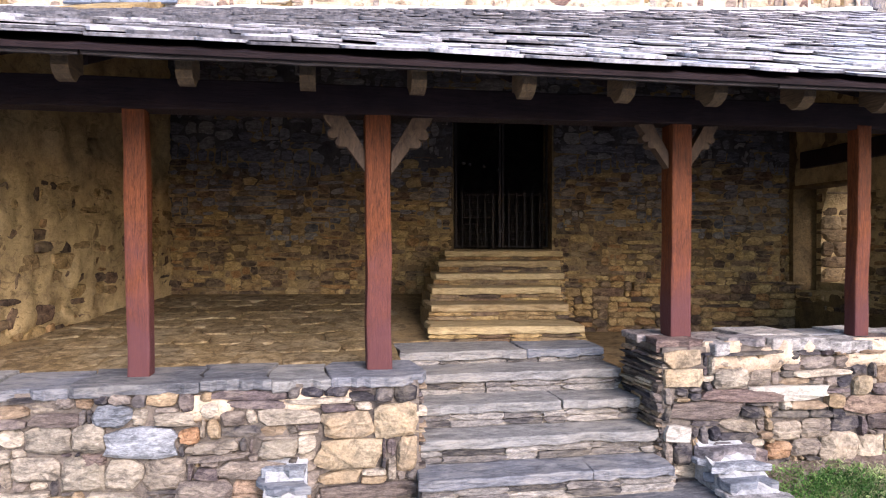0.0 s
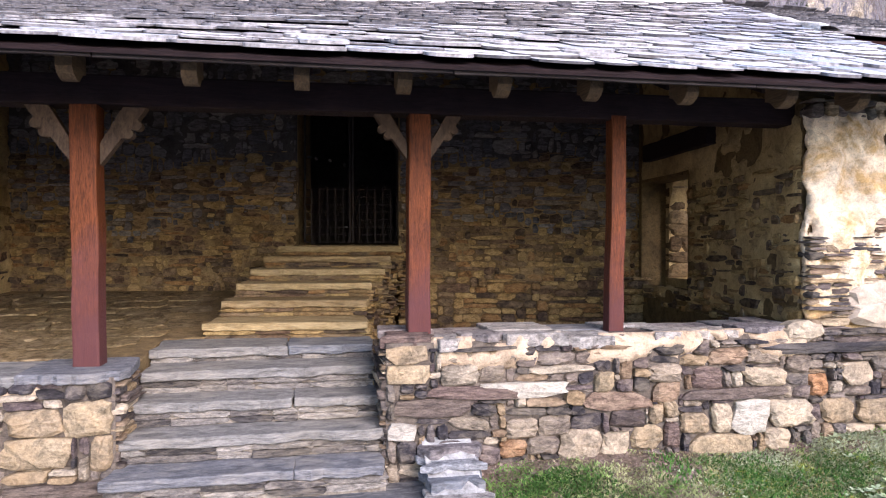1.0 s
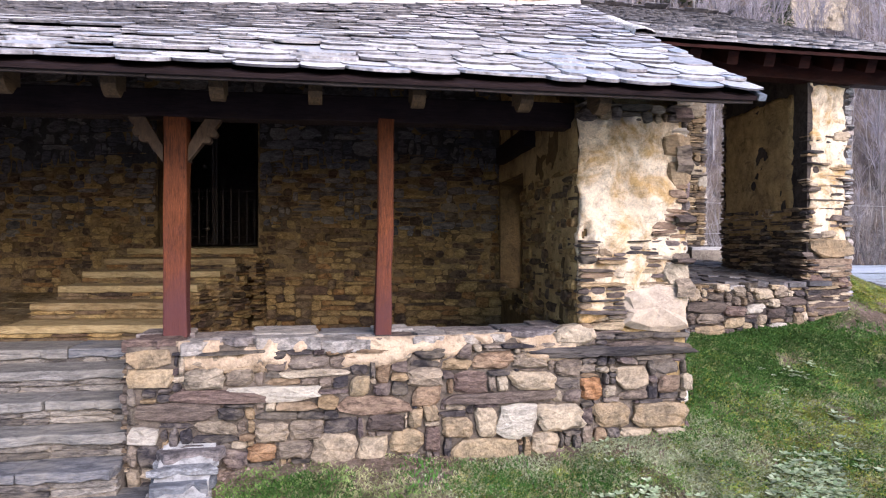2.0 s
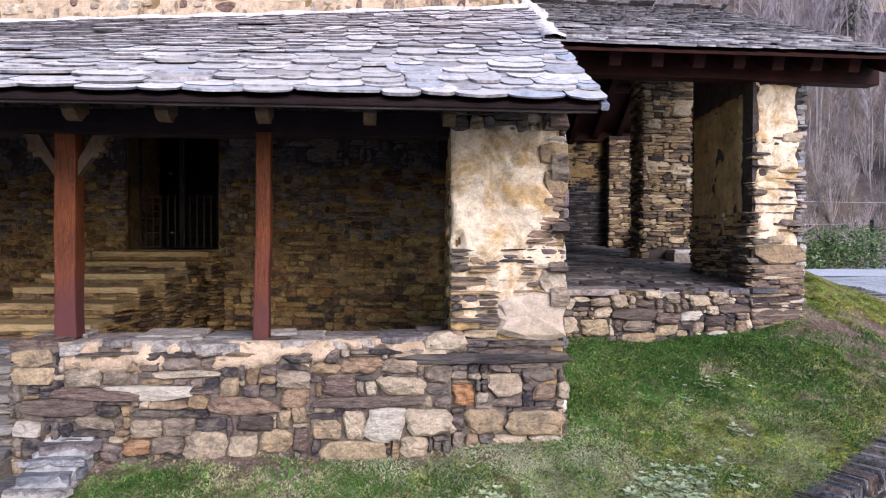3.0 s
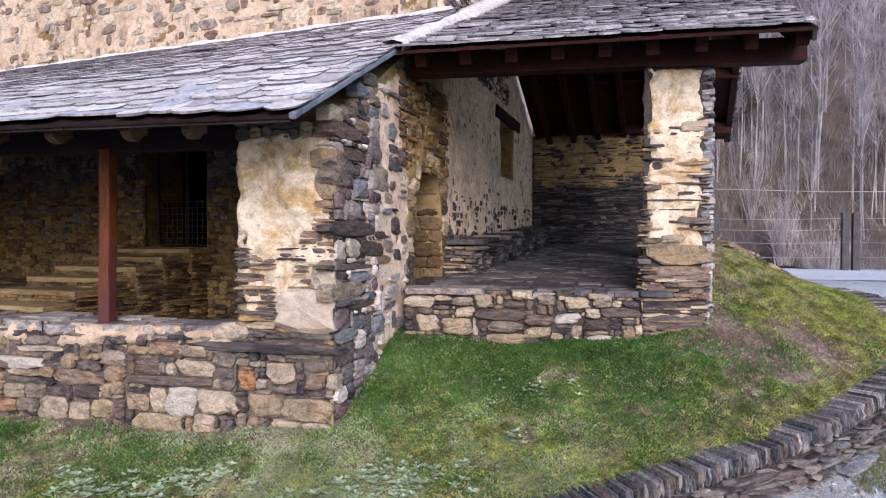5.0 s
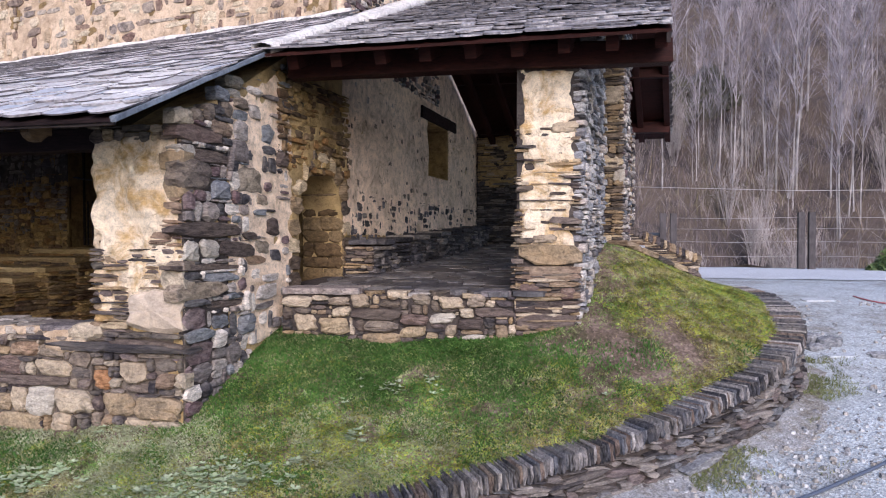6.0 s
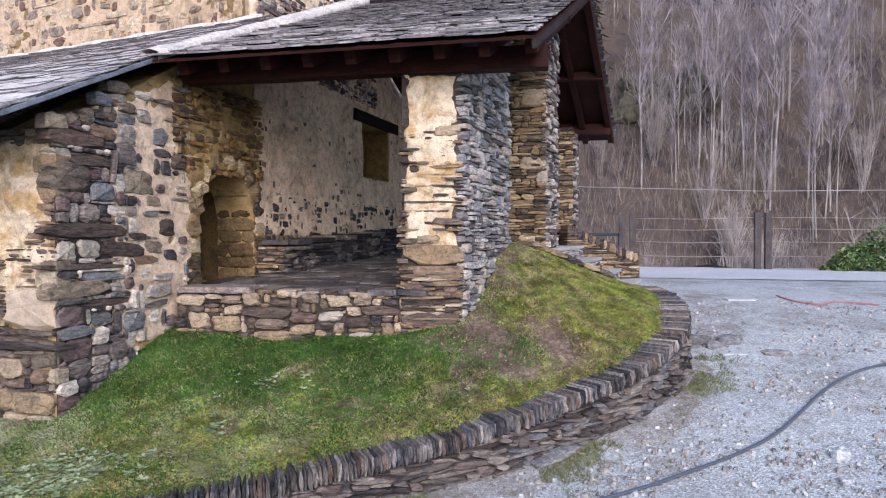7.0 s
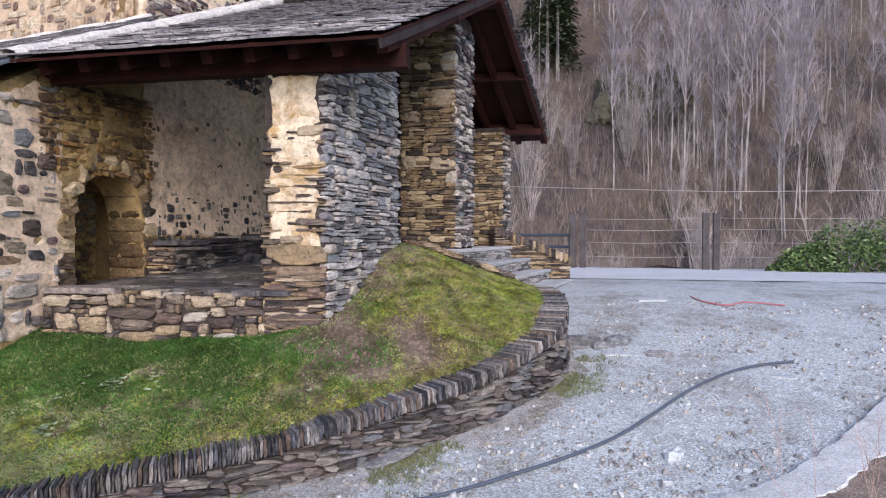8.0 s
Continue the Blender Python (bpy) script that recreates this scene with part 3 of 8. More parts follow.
class Bend(Face):
    """A face that follows a bent line in plan."""

    def __init__(self, pts):
        self.pts = [Vector((*p, 0)) for p in pts]
        self.cum = [0.0]
        for a, b in zip(self.pts, self.pts[1:]):
            self.cum.append(self.cum[-1] + (b - a).length)
        self.length = self.cum[-1]

    def frame_at(self, s):
        s = min(max(s, 0), self.length - 1e-6)
        k = max(i for i in range(len(self.pts) - 1) if self.cum[i] <= s)
        a, b = self.pts[k], self.pts[k + 1]
        u = (b - a).normalized()
        return a + u * (s - self.cum[k]), u, Vector((u.y, -u.x, 0))

    def at(self, s, z, out=0.0):
        p, u, o = self.frame_at(s)
        return p + o * out + Vector((0, 0, z))

    def matrix(self, s, z, w, d, h, out, tilt=0.0, yaw=0.0):
        p, u, o = self.frame_at(s)
        m = Matrix((u, -o, Vector((0, 0, 1)))).transposed().to_4x4()
        m.translation = p + o * out + Vector((0, 0, z))
        return m @ Euler((0, tilt, yaw)).to_matrix().to_4x4() @ Matrix.Diagonal((w, d, h, 1))


STYLES = {  # height range, width range, share of thin slates, kind
    "rubble": ((0.035, 0.20), (0.09, 0.44), 0.45, "rounded"),
    "small": ((0.045, 0.14), (0.09, 0.30), 0.4, "block"),
    "slaty": ((0.026, 0.085), (0.10, 0.42), 0.72, "block"),
    "mixed": ((0.032, 0.13), (0.10, 0.40), 0.55, "block"),
    "plinth": ((0.05, 0.15), (0.12, 0.46), 0.35, "block"),
    "drystone": ((0.024, 0.105), (0.11, 0.36), 0.5, "shard"),
    "spotty": ((0.05, 0.17), (0.07, 0.22), 0.0, "boulder"),
    "coarse": ((0.06, 0.25), (0.12, 0.46), 0.3, "block"),
}


def lay(wall, face, low, high, style, near, far, seed, keep=300, start=0.0, end=None, holes=(), proud=0.02, depth=0.14, gap=0.012, skip=0.0, stone_name="stone", far_label="", first=None):
    """Lays courses of single stones over a wall's face. low, high: heights by distance along it; holes: (s0, s1, z0, z1) left free.
    The stones of the stretch first, up to keep, are parts of the wall; the others are joined into one part."""
    rng = random.Random(seed)
    (h0, h1), (w0, w1), thin, kind = STYLES[style]
    end = face.length if end is None else end
    low_f = low if callable(low) else (lambda s: low)
    high_f = high if callable(high) else (lambda s: high)
    ds = 0.02
    cells = []
    count = max(3, int((end - start) / ds))
    where = [start + (end - start) * (k + 0.5) / count for k in range(count)]
    sky = np.array([low_f(s) - rng.uniform(0, h0) for s in where])
    stop = np.array([high_f(s) for s in where])
    full = sky >= stop - 0.02
    while not full.all():
        i0 = int(np.argmin(np.where(full, 1e9, sky)))
        base = sky[i0]
        i1 = i0
        while i1 + 1 < count and abs(sky[i1 + 1] - base) < 0.012 and not full[i1 + 1]:
            i1 += 1
        while i0 > 0 and abs(sky[i0 - 1] - base) < 0.012 and not full[i0 - 1]:
            i0 -= 1
        run = (i1 - i0 + 1) * ds
        left = sky[i0 - 1] if i0 > 0 else 1e9
        right = sky[i1 + 1] if i1 + 1 < count else 1e9
        if run < 0.07:
            up = min(left, right, base + 0.12)
            if up - base < 0.012 or up > 1e8:
                up = base + 0.04
            if up - base > 0.03 and run > 0.035:
                cells.append((where[i0] - ds / 2, where[i1] + ds / 2, base, up, False))
            sky[i0:i1 + 1] = up
        else:
            is_thin = rng.random() < thin
            hh = rng.uniform(h0, h0 + (h1 - h0) * 0.35) if is_thin else rng.uniform(h0 + (h1 - h0) * 0.3, h1)
            w = w0 * (w1 / w0) ** rng.random() * (1.5 if is_thin else 1.0)
            k = min(i1 - i0 + 1, max(3, int(w / ds)))
            if (i1 - i0 + 1 - k) * ds < 0.07:
                k = i1 - i0 + 1
            a, b = (i0, i0 + k - 1) if rng.random() < 0.6 else (i1 - k + 1, i1)
            for other in (left if a == i0 else 1e9, right if b == i1 else 1e9):
                if 0.6 * hh < other - base < 1.5 * hh:
                    hh = other - base
            sa, sb, z0, z1 = where[a] - ds / 2, where[b] + ds / 2, base, base + hh
            sky[a:b + 1] = base + hh
            m = (sa + sb) / 2
            top = min(high_f(sa + 0.01), high_f(sb - 0.01), high_f(m))
            if z1 > top:
                z1 = top
            if z1 - z0 > 0.02 and z1 > low_f(m) + 0.02 and rng.random() >= skip:
                rects = [(sa, sb, z0, z1)]
                for q in holes:
                    kept = []
                    for r in rects:
                        if r[1] <= q[0] or r[0] >= q[1] or r[3] <= q[2] or r[2] >= q[3]:
                            kept.append(r)
                            continue
                        kept += [(r[0], q[0], r[2], r[3]), (q[1], r[1], r[2], r[3]), (max(r[0], q[0]), min(r[1], q[1]), r[2], q[2]), (max(r[0], q[0]), min(r[1], q[1]), q[3], r[3])]
                    rects = [r for r in kept if r[1] - r[0] > 0.035 and r[3] - r[2] > 0.02]
                cells += [(*r, is_thin) for r in rects]
        full = sky >= stop - 0.02
    if first:
        cells.sort(key=lambda c: not (first[0] <= (c[0] + c[1]) / 2 <= first[1] and first[2] <= (c[2] + c[3]) / 2 <= first[3]))
    verts, faces = [], []
    for i, (a, b, z0, z1, is_thin) in enumerate(cells):
        k = "slate" if kind in ("block", "rounded") and (is_thin or (z1 - z0) < 0.3 * (b - a)) else kind
        if k == "block" and rng.random() < 0.04:
            k = "round"
        which = rng.randrange(len(SHAPES[k]))
        out = proud + rng.uniform(-0.6, 1.0) * proud
        m = face.matrix((a + b) / 2, (z0 + z1) / 2, (b - a) - gap * rng.uniform(0.4, 1.4), depth * rng.uniform(0.8, 1.1), (z1 - z0) - gap * rng.uniform(0.3, 1.1), out,
                        rng.uniform(-1, 1) * {'slate': 0.035, 'shard': 0.16}.get(k, 0.11), rng.uniform(-0.06, 0.06))
        if i < keep:
            ob = new(stone_name, stone_mesh(k, which, near))
            ob.parent = wall
            ob.matrix_parent_inverse = wall.matrix_world.inverted()
            ob.matrix_world = m
        else:
            v, f = SHAPES[k][which]
            o = len(verts)
            verts += [m @ Vector(p) for p in v]
            faces += [tuple(o + t for t in q) for q in f]
    if verts:
        ob = new("stonework", mesh_from("stonework", verts, faces, far))
        ob.parent = wall
        ob.matrix_parent_inverse = wall.matrix_world.inverted()
        tagged(ob, far_label or "small stones of the same wall", kind="stuff")


def set_stone(wall, face, s, z, w, h, material, kind="block", which=0, out=0.03, depth=0.16, tilt=0.0, name="stone", label=""):
    """One stone that can be told apart from the rest."""
    me = stone_mesh(kind, which % len(SHAPES[kind]), material)
    ob = new(name, me)
    ob.parent = wall
    ob.matrix_parent_inverse = wall.matrix_world.inverted()
    ob.matrix_world = face.matrix(s, z, w, depth, h, out, tilt)
    if label:
        tagged(ob, label)
    return ob


def spots(stones):
    """The places that single stones take up in a wall face."""
    return [(s - w / 2, s + w / 2, z - h / 2, z + h / 2) for _, s, z, w, h in stones]


def set_stones(wall, face, stones, seed=0, out=0.04, depth=0.16):
    """Stones of known size and place: (kind of stone, distance along the face, height, width, height of the stone)."""
    rng = random.Random(seed)
    for m, s, z, w, h in stones:
        kind = "slate" if w > 3.2 * h else "boulder"
        set_stone(wall, face, s, z, w - 0.008, h - 0.006, SET_MATS[m], kind, rng.randrange(len(SHAPES[kind])), out + rng.uniform(-0.022, 0.02), depth, rng.uniform(-0.06, 0.06))


def sliced_wall(name, face, thick, low, high, material, openings=(), cuts=24, label="", category="wall", uneven=0.012):
    """A wall behind a face, with openings (s0, s1, floor, top by s) right through it."""
    marks = {0.0, face.length}
    for i in range(cuts + 1):
        marks.add(face.length * i / cuts)
    for s0, s1, zf, zt in openings:
        n = 12
        marks |= {s0 + (s1 - s0) * i / n for i in range(n + 1)}
    marks = sorted(marks)
    marks = [m for i, m in enumerate(marks) if i == 0 or m - marks[i - 1] > 1e-4]
    low_f = low if callable(low) else (lambda s: low)
    high_f = high if callable(high) else (lambda s: high)
    bm = bmesh.new()
    for a, b in zip(marks, marks[1:]):
        m = (a + b) / 2
        spans = [(low_f, high_f)]
        for s0, s1, zf, zt in openings:
            if s0 < m < s1:
                spans = [(low_f, lambda s, zf=zf: zf), (zt if callable(zt) else (lambda s, zt=zt: zt), high_f)]
        for lo, hi in spans:
            if hi(m) - lo(m) < 0.005:
                continue
            pa, pb, qa, qb = face.at(a, 0), face.at(b, 0), face.at(a, 0, -thick), face.at(b, 0, -thick)
            prism_into(bm, [(pa.x, pa.y, lo(a), hi(a)), (pb.x, pb.y, lo(b), hi(b)), (qb.x, qb.y, lo(b), hi(b)), (qa.x, qa.y, lo(a), hi(a))])
    bmesh.ops.remove_doubles(bm, verts=bm.verts, dist=1e-4)
    ob = part(name, bm, material)
    return tagged(ob, label, category, kind="structure")


def plaster_face(name, face, s0, s1, low, high, material, parent, out=0.025, grain=0.02, step=0.06, seed=0, label="", holes=(), edge=0.0):
    """A skin of uneven plaster over part of a wall face, gone where the noise is low."""
    low_f = low if callable(low) else (lambda s: low)
    high_f = high if callable(high) else (lambda s: high)
    zmin, zmax = min(low_f(s0), low_f(s1)), max(high_f(s0), high_f(s1))
    ns, nz = int((s1 - s0) / step) + 1, int((zmax - zmin) / step) + 1
    verts, faces, ids = [], [], {}

    def gone(s, z):
        return noise.noise(Vector((s * 2.1 + seed * 3.1, z * 2.6, 5.0 + seed))) + 0.5 * noise.noise(Vector((s * 7, z * 8, seed)))

    def vert(i, j):
        if (i, j) not in ids:
            s, z = s0 + (s1 - s0) * i / ns, zmin + (zmax - zmin) * j / nz
            q = Vector((s * 1.6 + seed * 7.3, z * 1.6, seed))
            o = out + grain * (noise.noise(q * 2.3) + 0.5 * noise.noise(q * 6))
            if edge:
                lack = max(0.0, edge - gone(s, z)) / 0.16
                rim = min(s - s0, s1 - s, z - low_f(s), high_f(s) - z) + 0.05 * noise.noise(Vector((s * 9, z * 9, seed)))
                o -= 0.06 * min(1.3, lack + max(0.0, 1 - rim / 0.06) * 0.8)
            ids[(i, j)] = len(verts)
            verts.append(face.at(s, z, o))
        return ids[(i, j)]

    for i in range(ns):
        for j in range(nz):
            s, z = s0 + (s1 - s0) * (i + 0.5) / ns, zmin + (zmax - zmin) * (j + 0.5) / nz
            if z < low_f(s) or z > high_f(s) or any(q[0] < s < q[1] and q[2] < z < q[3] for q in holes):
                continue
            if edge and gone(s, z) < edge - 0.22:
                continue
            faces.append((vert(i, j), vert(i + 1, j), vert(i + 1, j + 1), vert(i, j + 1)))
    ob = new(name, mesh_from(name, verts, faces, material, True))
    ob.parent = parent
    sol = ob.modifiers.new("thickness", "SOLIDIFY")
    sol.thickness, sol.offset = 0.05, -1.0
    if label:
        tagged(ob, label)
    return ob


def slab(name, face, s, z_top, w, depth, thick, material, parent=None, out=0.0, seed=0, label="", nx=14, ny=4, ragged=0.02):
    """A split stone slab lying flat: ragged edges, uneven top."""
    bm = bmesh.new()
    grid = []
    for j in range(ny + 1):
        row = []
        for i in range(nx + 1):
            u, v = i / nx - 0.5, j / ny
            du = ragged * noise.noise(Vector((v * 3.1, seed * 1.7, u))) if i in (0, nx) else 0
            dv = ragged * (noise.noise(Vector((u * w * 5, seed * 2.3, 0))) + 0.5 * noise.noise(Vector((u * w * 17, seed, 3)))) if j == 0 else 0
            p = face.at(s + u * w + du, z_top + 0.006 * noise.noise(Vector((u * w * 4, v * 3, seed))), out - v * depth + dv)
            row.append(bm.verts.new(p))
        grid.append(row)
    top = [bm.faces.new((grid[j][i], grid[j][i + 1], grid[j + 1][i + 1], grid[j + 1][i])) for j in range(ny) for i in range(nx)]
    got = bmesh.ops.extrude_face_region(bm, geom=top)
    down = [e for e in got["geom"] if isinstance(e, bmesh.types.BMVert)]
    for v in down:
        v.co.z -= thick * (1 + 0.25 * noise.noise(v.co * 6))
    bmesh.ops.recalc_face_normals(bm, faces=bm.faces)
    rim = [e for e in bm.edges if len(e.link_faces) == 2 and e.calc_face_angle(0) > 1.0]
    bmesh.ops.bevel(bm, geom=rim, offset=min(0.008, thick * 0.2), segments=1, affect="EDGES")
    return part(name, bm, material, parent, label)

# ---- plan ----
def back_y(x):
    return 8.99 - 0.18 * x


def side_x(y):
    return 6.81 + 0.07 * (y - 4.25)


F_RIGHT = Face((2.2, 4.22), (5.82, 4.22))            # low front wall, east of the steps
F_PIER = Face((5.82, 4.25), (6.82, 4.25))
F_LEFT = Face((-3.6, 4.22), (0.28, 4.22))            # low front wall, west of the steps
F_BACK = Face((-2.95, back_y(-2.95)), (6.5, back_y(6.5)))
F_CHURCH = Face((-9.0, back_y(-9.0)), (6.85, back_y(6.85)))
F_CORNER = Face((6.85, back_y(6.85)), (7.07, back_y(7.07)))
F_SIDE = Face((side_x(4.25), 4.25), (side_x(16.8), 16.8))
F_WEST = Face((-3.74, 4.2), (-2.58, 9.5))
F_PORCH2 = Face((7.02, 5.86), (9.7, 6.34))
F_PX = Face((9.71, 6.34), (10.39, 6.45))
F_PXS = Face((10.39, 6.45), (10.63, 8.42))


# single stones that stand out: kind, along, height, width, thickness
SET_EAST = [("T", 0.57, 0.59, 0.29, 0.16), ("G", 0.82, 0.59, 0.22, 0.14), ("D", 0.67, 0.45, 0.69, 0.1), ("D", 0.37, 0.34, 0.59, 0.15), ("B", 1.87, 0.33, 0.57, 0.15), ("L", 1.75, 0.49, 0.16, 0.15),
    ("G", 2.28, 0.54, 0.28, 0.16), ("B", 2.29, 0.39, 0.23, 0.16), ("D", 2.66, 0.48, 0.28, 0.19), ("D", 2.91, 0.35, 0.91, 0.09), ("P", 3.19, 0.48, 0.41, 0.16), ("B", 2.85, 0.66, 0.35, 0.15),
    ("G", 3.17, 0.65, 0.3, 0.13), ("L", 2.2, 0.21, 0.12, 0.15), ("L", 2.33, 0.25, 0.13, 0.14), ("G", 1.07, 0.15, 0.25, 0.16), ("G", 1.34, 0.16, 0.26, 0.17), ("O", 0.99, 0.0, 0.22, 0.13),
    ("G", 1.24, 0.01, 0.26, 0.14)]
SET_EAST_LOW = [("P", 1.55, -0.01, 0.35, 0.26), ("P", 1.85, -0.04, 0.24, 0.24), ("D", 1.96, 0.19, 0.29, 0.14), ("L", 2.13, 0.02, 0.27, 0.2), ("D", 2.34, 0.04, 0.13, 0.21), ("L", 2.55, 0.12, 0.25, 0.17),
    ("P", 2.79, 0.15, 0.19, 0.24), ("W", 3.05, 0.15, 0.33, 0.28), ("P", 3.44, 0.17, 0.42, 0.23), ("P", 3.3, -0.05, 0.24, 0.18), ("L", 2.78, -0.07, 0.55, 0.17), ("W", 1.35, -0.15, 0.33, 0.11)]
SET_PIER = [("L", 0.29, 0.15, 0.34, 0.21), ("L", 0.74, 0.14, 0.5, 0.21), ("O", 0.11, 0.38, 0.2, 0.19), ("P", 0.99, 0.41, 0.11, 0.15), ("P", 0.51, -0.02, 0.3, 0.1), ("P", 0.83, -0.01, 0.28, 0.07),
    ("B", 0.82, 0.4, 0.2, 0.14), ("D", 0.62, 0.73, 0.75, 0.11)]
SET_WEST = [("T", 1.39, 0.35, 0.28, 0.19), ("T", 1.64, 0.35, 0.2, 0.19), ("S", 1.97, 0.3, 0.45, 0.21), ("S", 1.79, 0.49, 0.25, 0.15), ("D", 1.43, 0.48, 0.31, 0.09), ("T", 1.31, 0.16, 0.29, 0.16),
    ("T", 1.6, 0.11, 0.27, 0.24), ("T", 1.86, 0.09, 0.24, 0.2), ("T", 2.12, 0.08, 0.27, 0.21), ("D", 1.67, 0.2, 0.15, 0.08), ("T", 1.96, 0.48, 0.1, 0.13), ("T", 2.19, 0.45, 0.26, 0.1),
    ("O", 2.28, 0.33, 0.14, 0.11), ("T", 2.43, 0.24, 0.34, 0.05), ("G", 2.47, 0.18, 0.4, 0.05), ("G", 2.71, 0.08, 0.47, 0.12), ("G", 2.38, -0.06, 0.36, 0.17), ("B", 2.68, -0.07, 0.24, 0.17),
    ("T", 2.88, 0.21, 0.27, 0.13), ("T", 1.79, -0.07, 0.34, 0.1)]
SET_WEST_END = [("L", 3.36, 0.36, 0.37, 0.19), ("L", 3.71, 0.38, 0.31, 0.25), ("L", 3.37, 0.15, 0.46, 0.21), ("L", 3.31, -0.01, 0.3, 0.09), ("L", 3.79, 0.13, 0.15, 0.24), ("D", 3.52, -0.13, 0.7, 0.12),
    ("T", 2.96, 0.44, 0.41, 0.12), ("T", 2.45, 0.25, 0.3, 0.1)]
SET_SIDE = [("P", 0.03, 2.91, 0.25, 0.16), ("G", 0.24, 2.96, 0.15, 0.13), ("G", 0.4, 3.01, 0.15, 0.18), ("G", 0.7, 3.09, 0.19, 0.16), ("D", 0.26, 2.77, 0.68, 0.16), ("B", 0.6, 2.88, 0.39, 0.15),
    ("W", 0.08, 2.59, 0.24, 0.14), ("G", 0.16, 2.37, 0.51, 0.28), ("S", 0.59, 2.25, 0.31, 0.2), ("D", 0.45, 2.57, 0.5, 0.13), ("T", 1.1, 2.39, 0.46, 0.3), ("D", 0.38, 1.84, 0.98, 0.15),
    ("W", 0.12, 1.64, 0.24, 0.21), ("W", 0.39, 1.65, 0.28, 0.18), ("D", 0.85, 1.64, 0.6, 0.16), ("D", 1.55, 1.88, 0.25, 0.21), ("D", 1.76, 2.68, 0.26, 0.17), ("G", 0.28, 1.25, 0.76, 0.16)]
SET_SIDE_B = [("D", 0.37, 1.47, 0.99, 0.06), ("S", 0.57, 1.36, 0.57, 0.1), ("D", 0.65, 1.08, 0.59, 0.08), ("T", 0.82, 3.4, 0.29, 0.13), ("W", 0.84, 3.28, 0.23, 0.1), ("S", 0.61, 3.23, 0.21, 0.14),
    ("G", 0.93, 3.19, 0.26, 0.12), ("D", 1.07, 1.78, 0.26, 0.08), ("T", 1.33, 1.65, 0.31, 0.17), ("B", 1.21, 1.51, 0.37, 0.1), ("S", 0.57, 0.91, 0.31, 0.16), ("S", 1.01, 0.83, 0.31, 0.2),
    ("G", 1.33, 2.19, 0.26, 0.14)]
SET_SECOND = [("P", 0.92, 1.03, 0.21, 0.16), ("P", 0.7, 0.9, 0.22, 0.12), ("L", 0.61, 0.73, 0.35, 0.19), ("L", 1.17, 0.58, 0.43, 0.15), ("L", 1.53, 0.67, 0.29, 0.12), ("P", 1.98, 1.01, 0.28, 0.14),
    ("W", 1.87, 0.83, 0.29, 0.13), ("P", 2.15, 0.89, 0.17, 0.11), ("D", 2.19, 0.76, 0.29, 0.12), ("D", 1.55, 0.81, 0.32, 0.12), ("D", 1.11, 0.87, 0.56, 0.13), ("G", 1.16, 0.73, 0.38, 0.13),
    ("W", 2.24, 0.56, 0.31, 0.16), ("P", 1.97, 0.69, 0.13, 0.12), ("D", 2.47, 0.9, 0.43, 0.11), ("P", 0.28, 0.77, 0.26, 0.2), ("G", 2.26, 1.03, 0.21, 0.14), ("T", 1.62, 1.04, 0.22, 0.13),
    ("G", 0.67, 1.02, 0.24, 0.1)]
SET_PX = [("D", 0.13, 1.15, 0.24, 0.19), ("D", 0.32, 0.96, 0.69, 0.14), ("D", 0.32, 0.8, 0.65, 0.16), ("L", 0.19, 0.65, 0.35, 0.1), ("B", 0.56, 1.12, 0.17, 0.13), ("B", 0.38, 1.34, 0.65, 0.18),
    ("P", 0.3, 1.74, 0.27, 0.1), ("P", 0.52, 3.0, 0.30, 0.14)]

# ---- church wall behind the porch, with its portal ----
DS0 = (Vector((1.40, back_y(1.40), 0)) - F_CHURCH.p).length
DS1 = (Vector((2.785, back_y(2.785), 0)) - F_CHURCH.p).length
wall_back = sliced_wall("wall_church", F_CHURCH, 0.9, -0.3, 9.5, M_MORTAR_O, [(DS0, DS1, 1.57, 3.60)], 30, "tall church wall of ochre rubble with a dark portal")
off = (F_BACK.p - F_CHURCH.p).length
d0, d1 = DS0 - off, DS1 - off
# three bands: ochre stone low, then greyer stone coloured darker for the shade above
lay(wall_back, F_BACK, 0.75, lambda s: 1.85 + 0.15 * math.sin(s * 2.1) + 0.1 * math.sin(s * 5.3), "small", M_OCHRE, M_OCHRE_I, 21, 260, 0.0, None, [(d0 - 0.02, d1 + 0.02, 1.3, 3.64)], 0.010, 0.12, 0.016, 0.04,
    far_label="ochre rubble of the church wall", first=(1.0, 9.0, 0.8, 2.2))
lay(wall_back, F_BACK, lambda s: 1.85 + 0.15 * math.sin(s * 2.1) + 0.1 * math.sin(s * 5.3), lambda s: 2.75 + 0.15 * math.sin(s * 1.7 + 1), "small", M_MIDW, M_MIDW_I, 24, 160, 0.0, None, [(d0 - 0.02, d1 + 0.02, 1.3, 3.64)], 0.010, 0.12, 0.014, 0.04, far_label="mixed rubble darkening up the church wall, partly as shade")
lay(wall_back, F_BACK, lambda s: 2.75 + 0.15 * math.sin(s * 1.7 + 1), 4.3, "coarse", M_UPPER, M_UPPER_I, 23, 140, 0.0, None, [(d0 - 0.02, d1 + 0.02, 1.3, 3.64)], 0.008, 0.12, 0.012, 0.0, far_label="grey rubble high in the church wall, shade put into its colour")
plaster_face("mortar_skin", F_BACK, 0.0, F_BACK.length, 0.75, lambda s: 1.9 + 0.2 * math.sin(s * 1.9), M_SKIN_O, wall_back, -0.003, 0.02, 0.05, 41, "ochre pointing between the stones", [(d0, d1, 1.3, 3.62)])
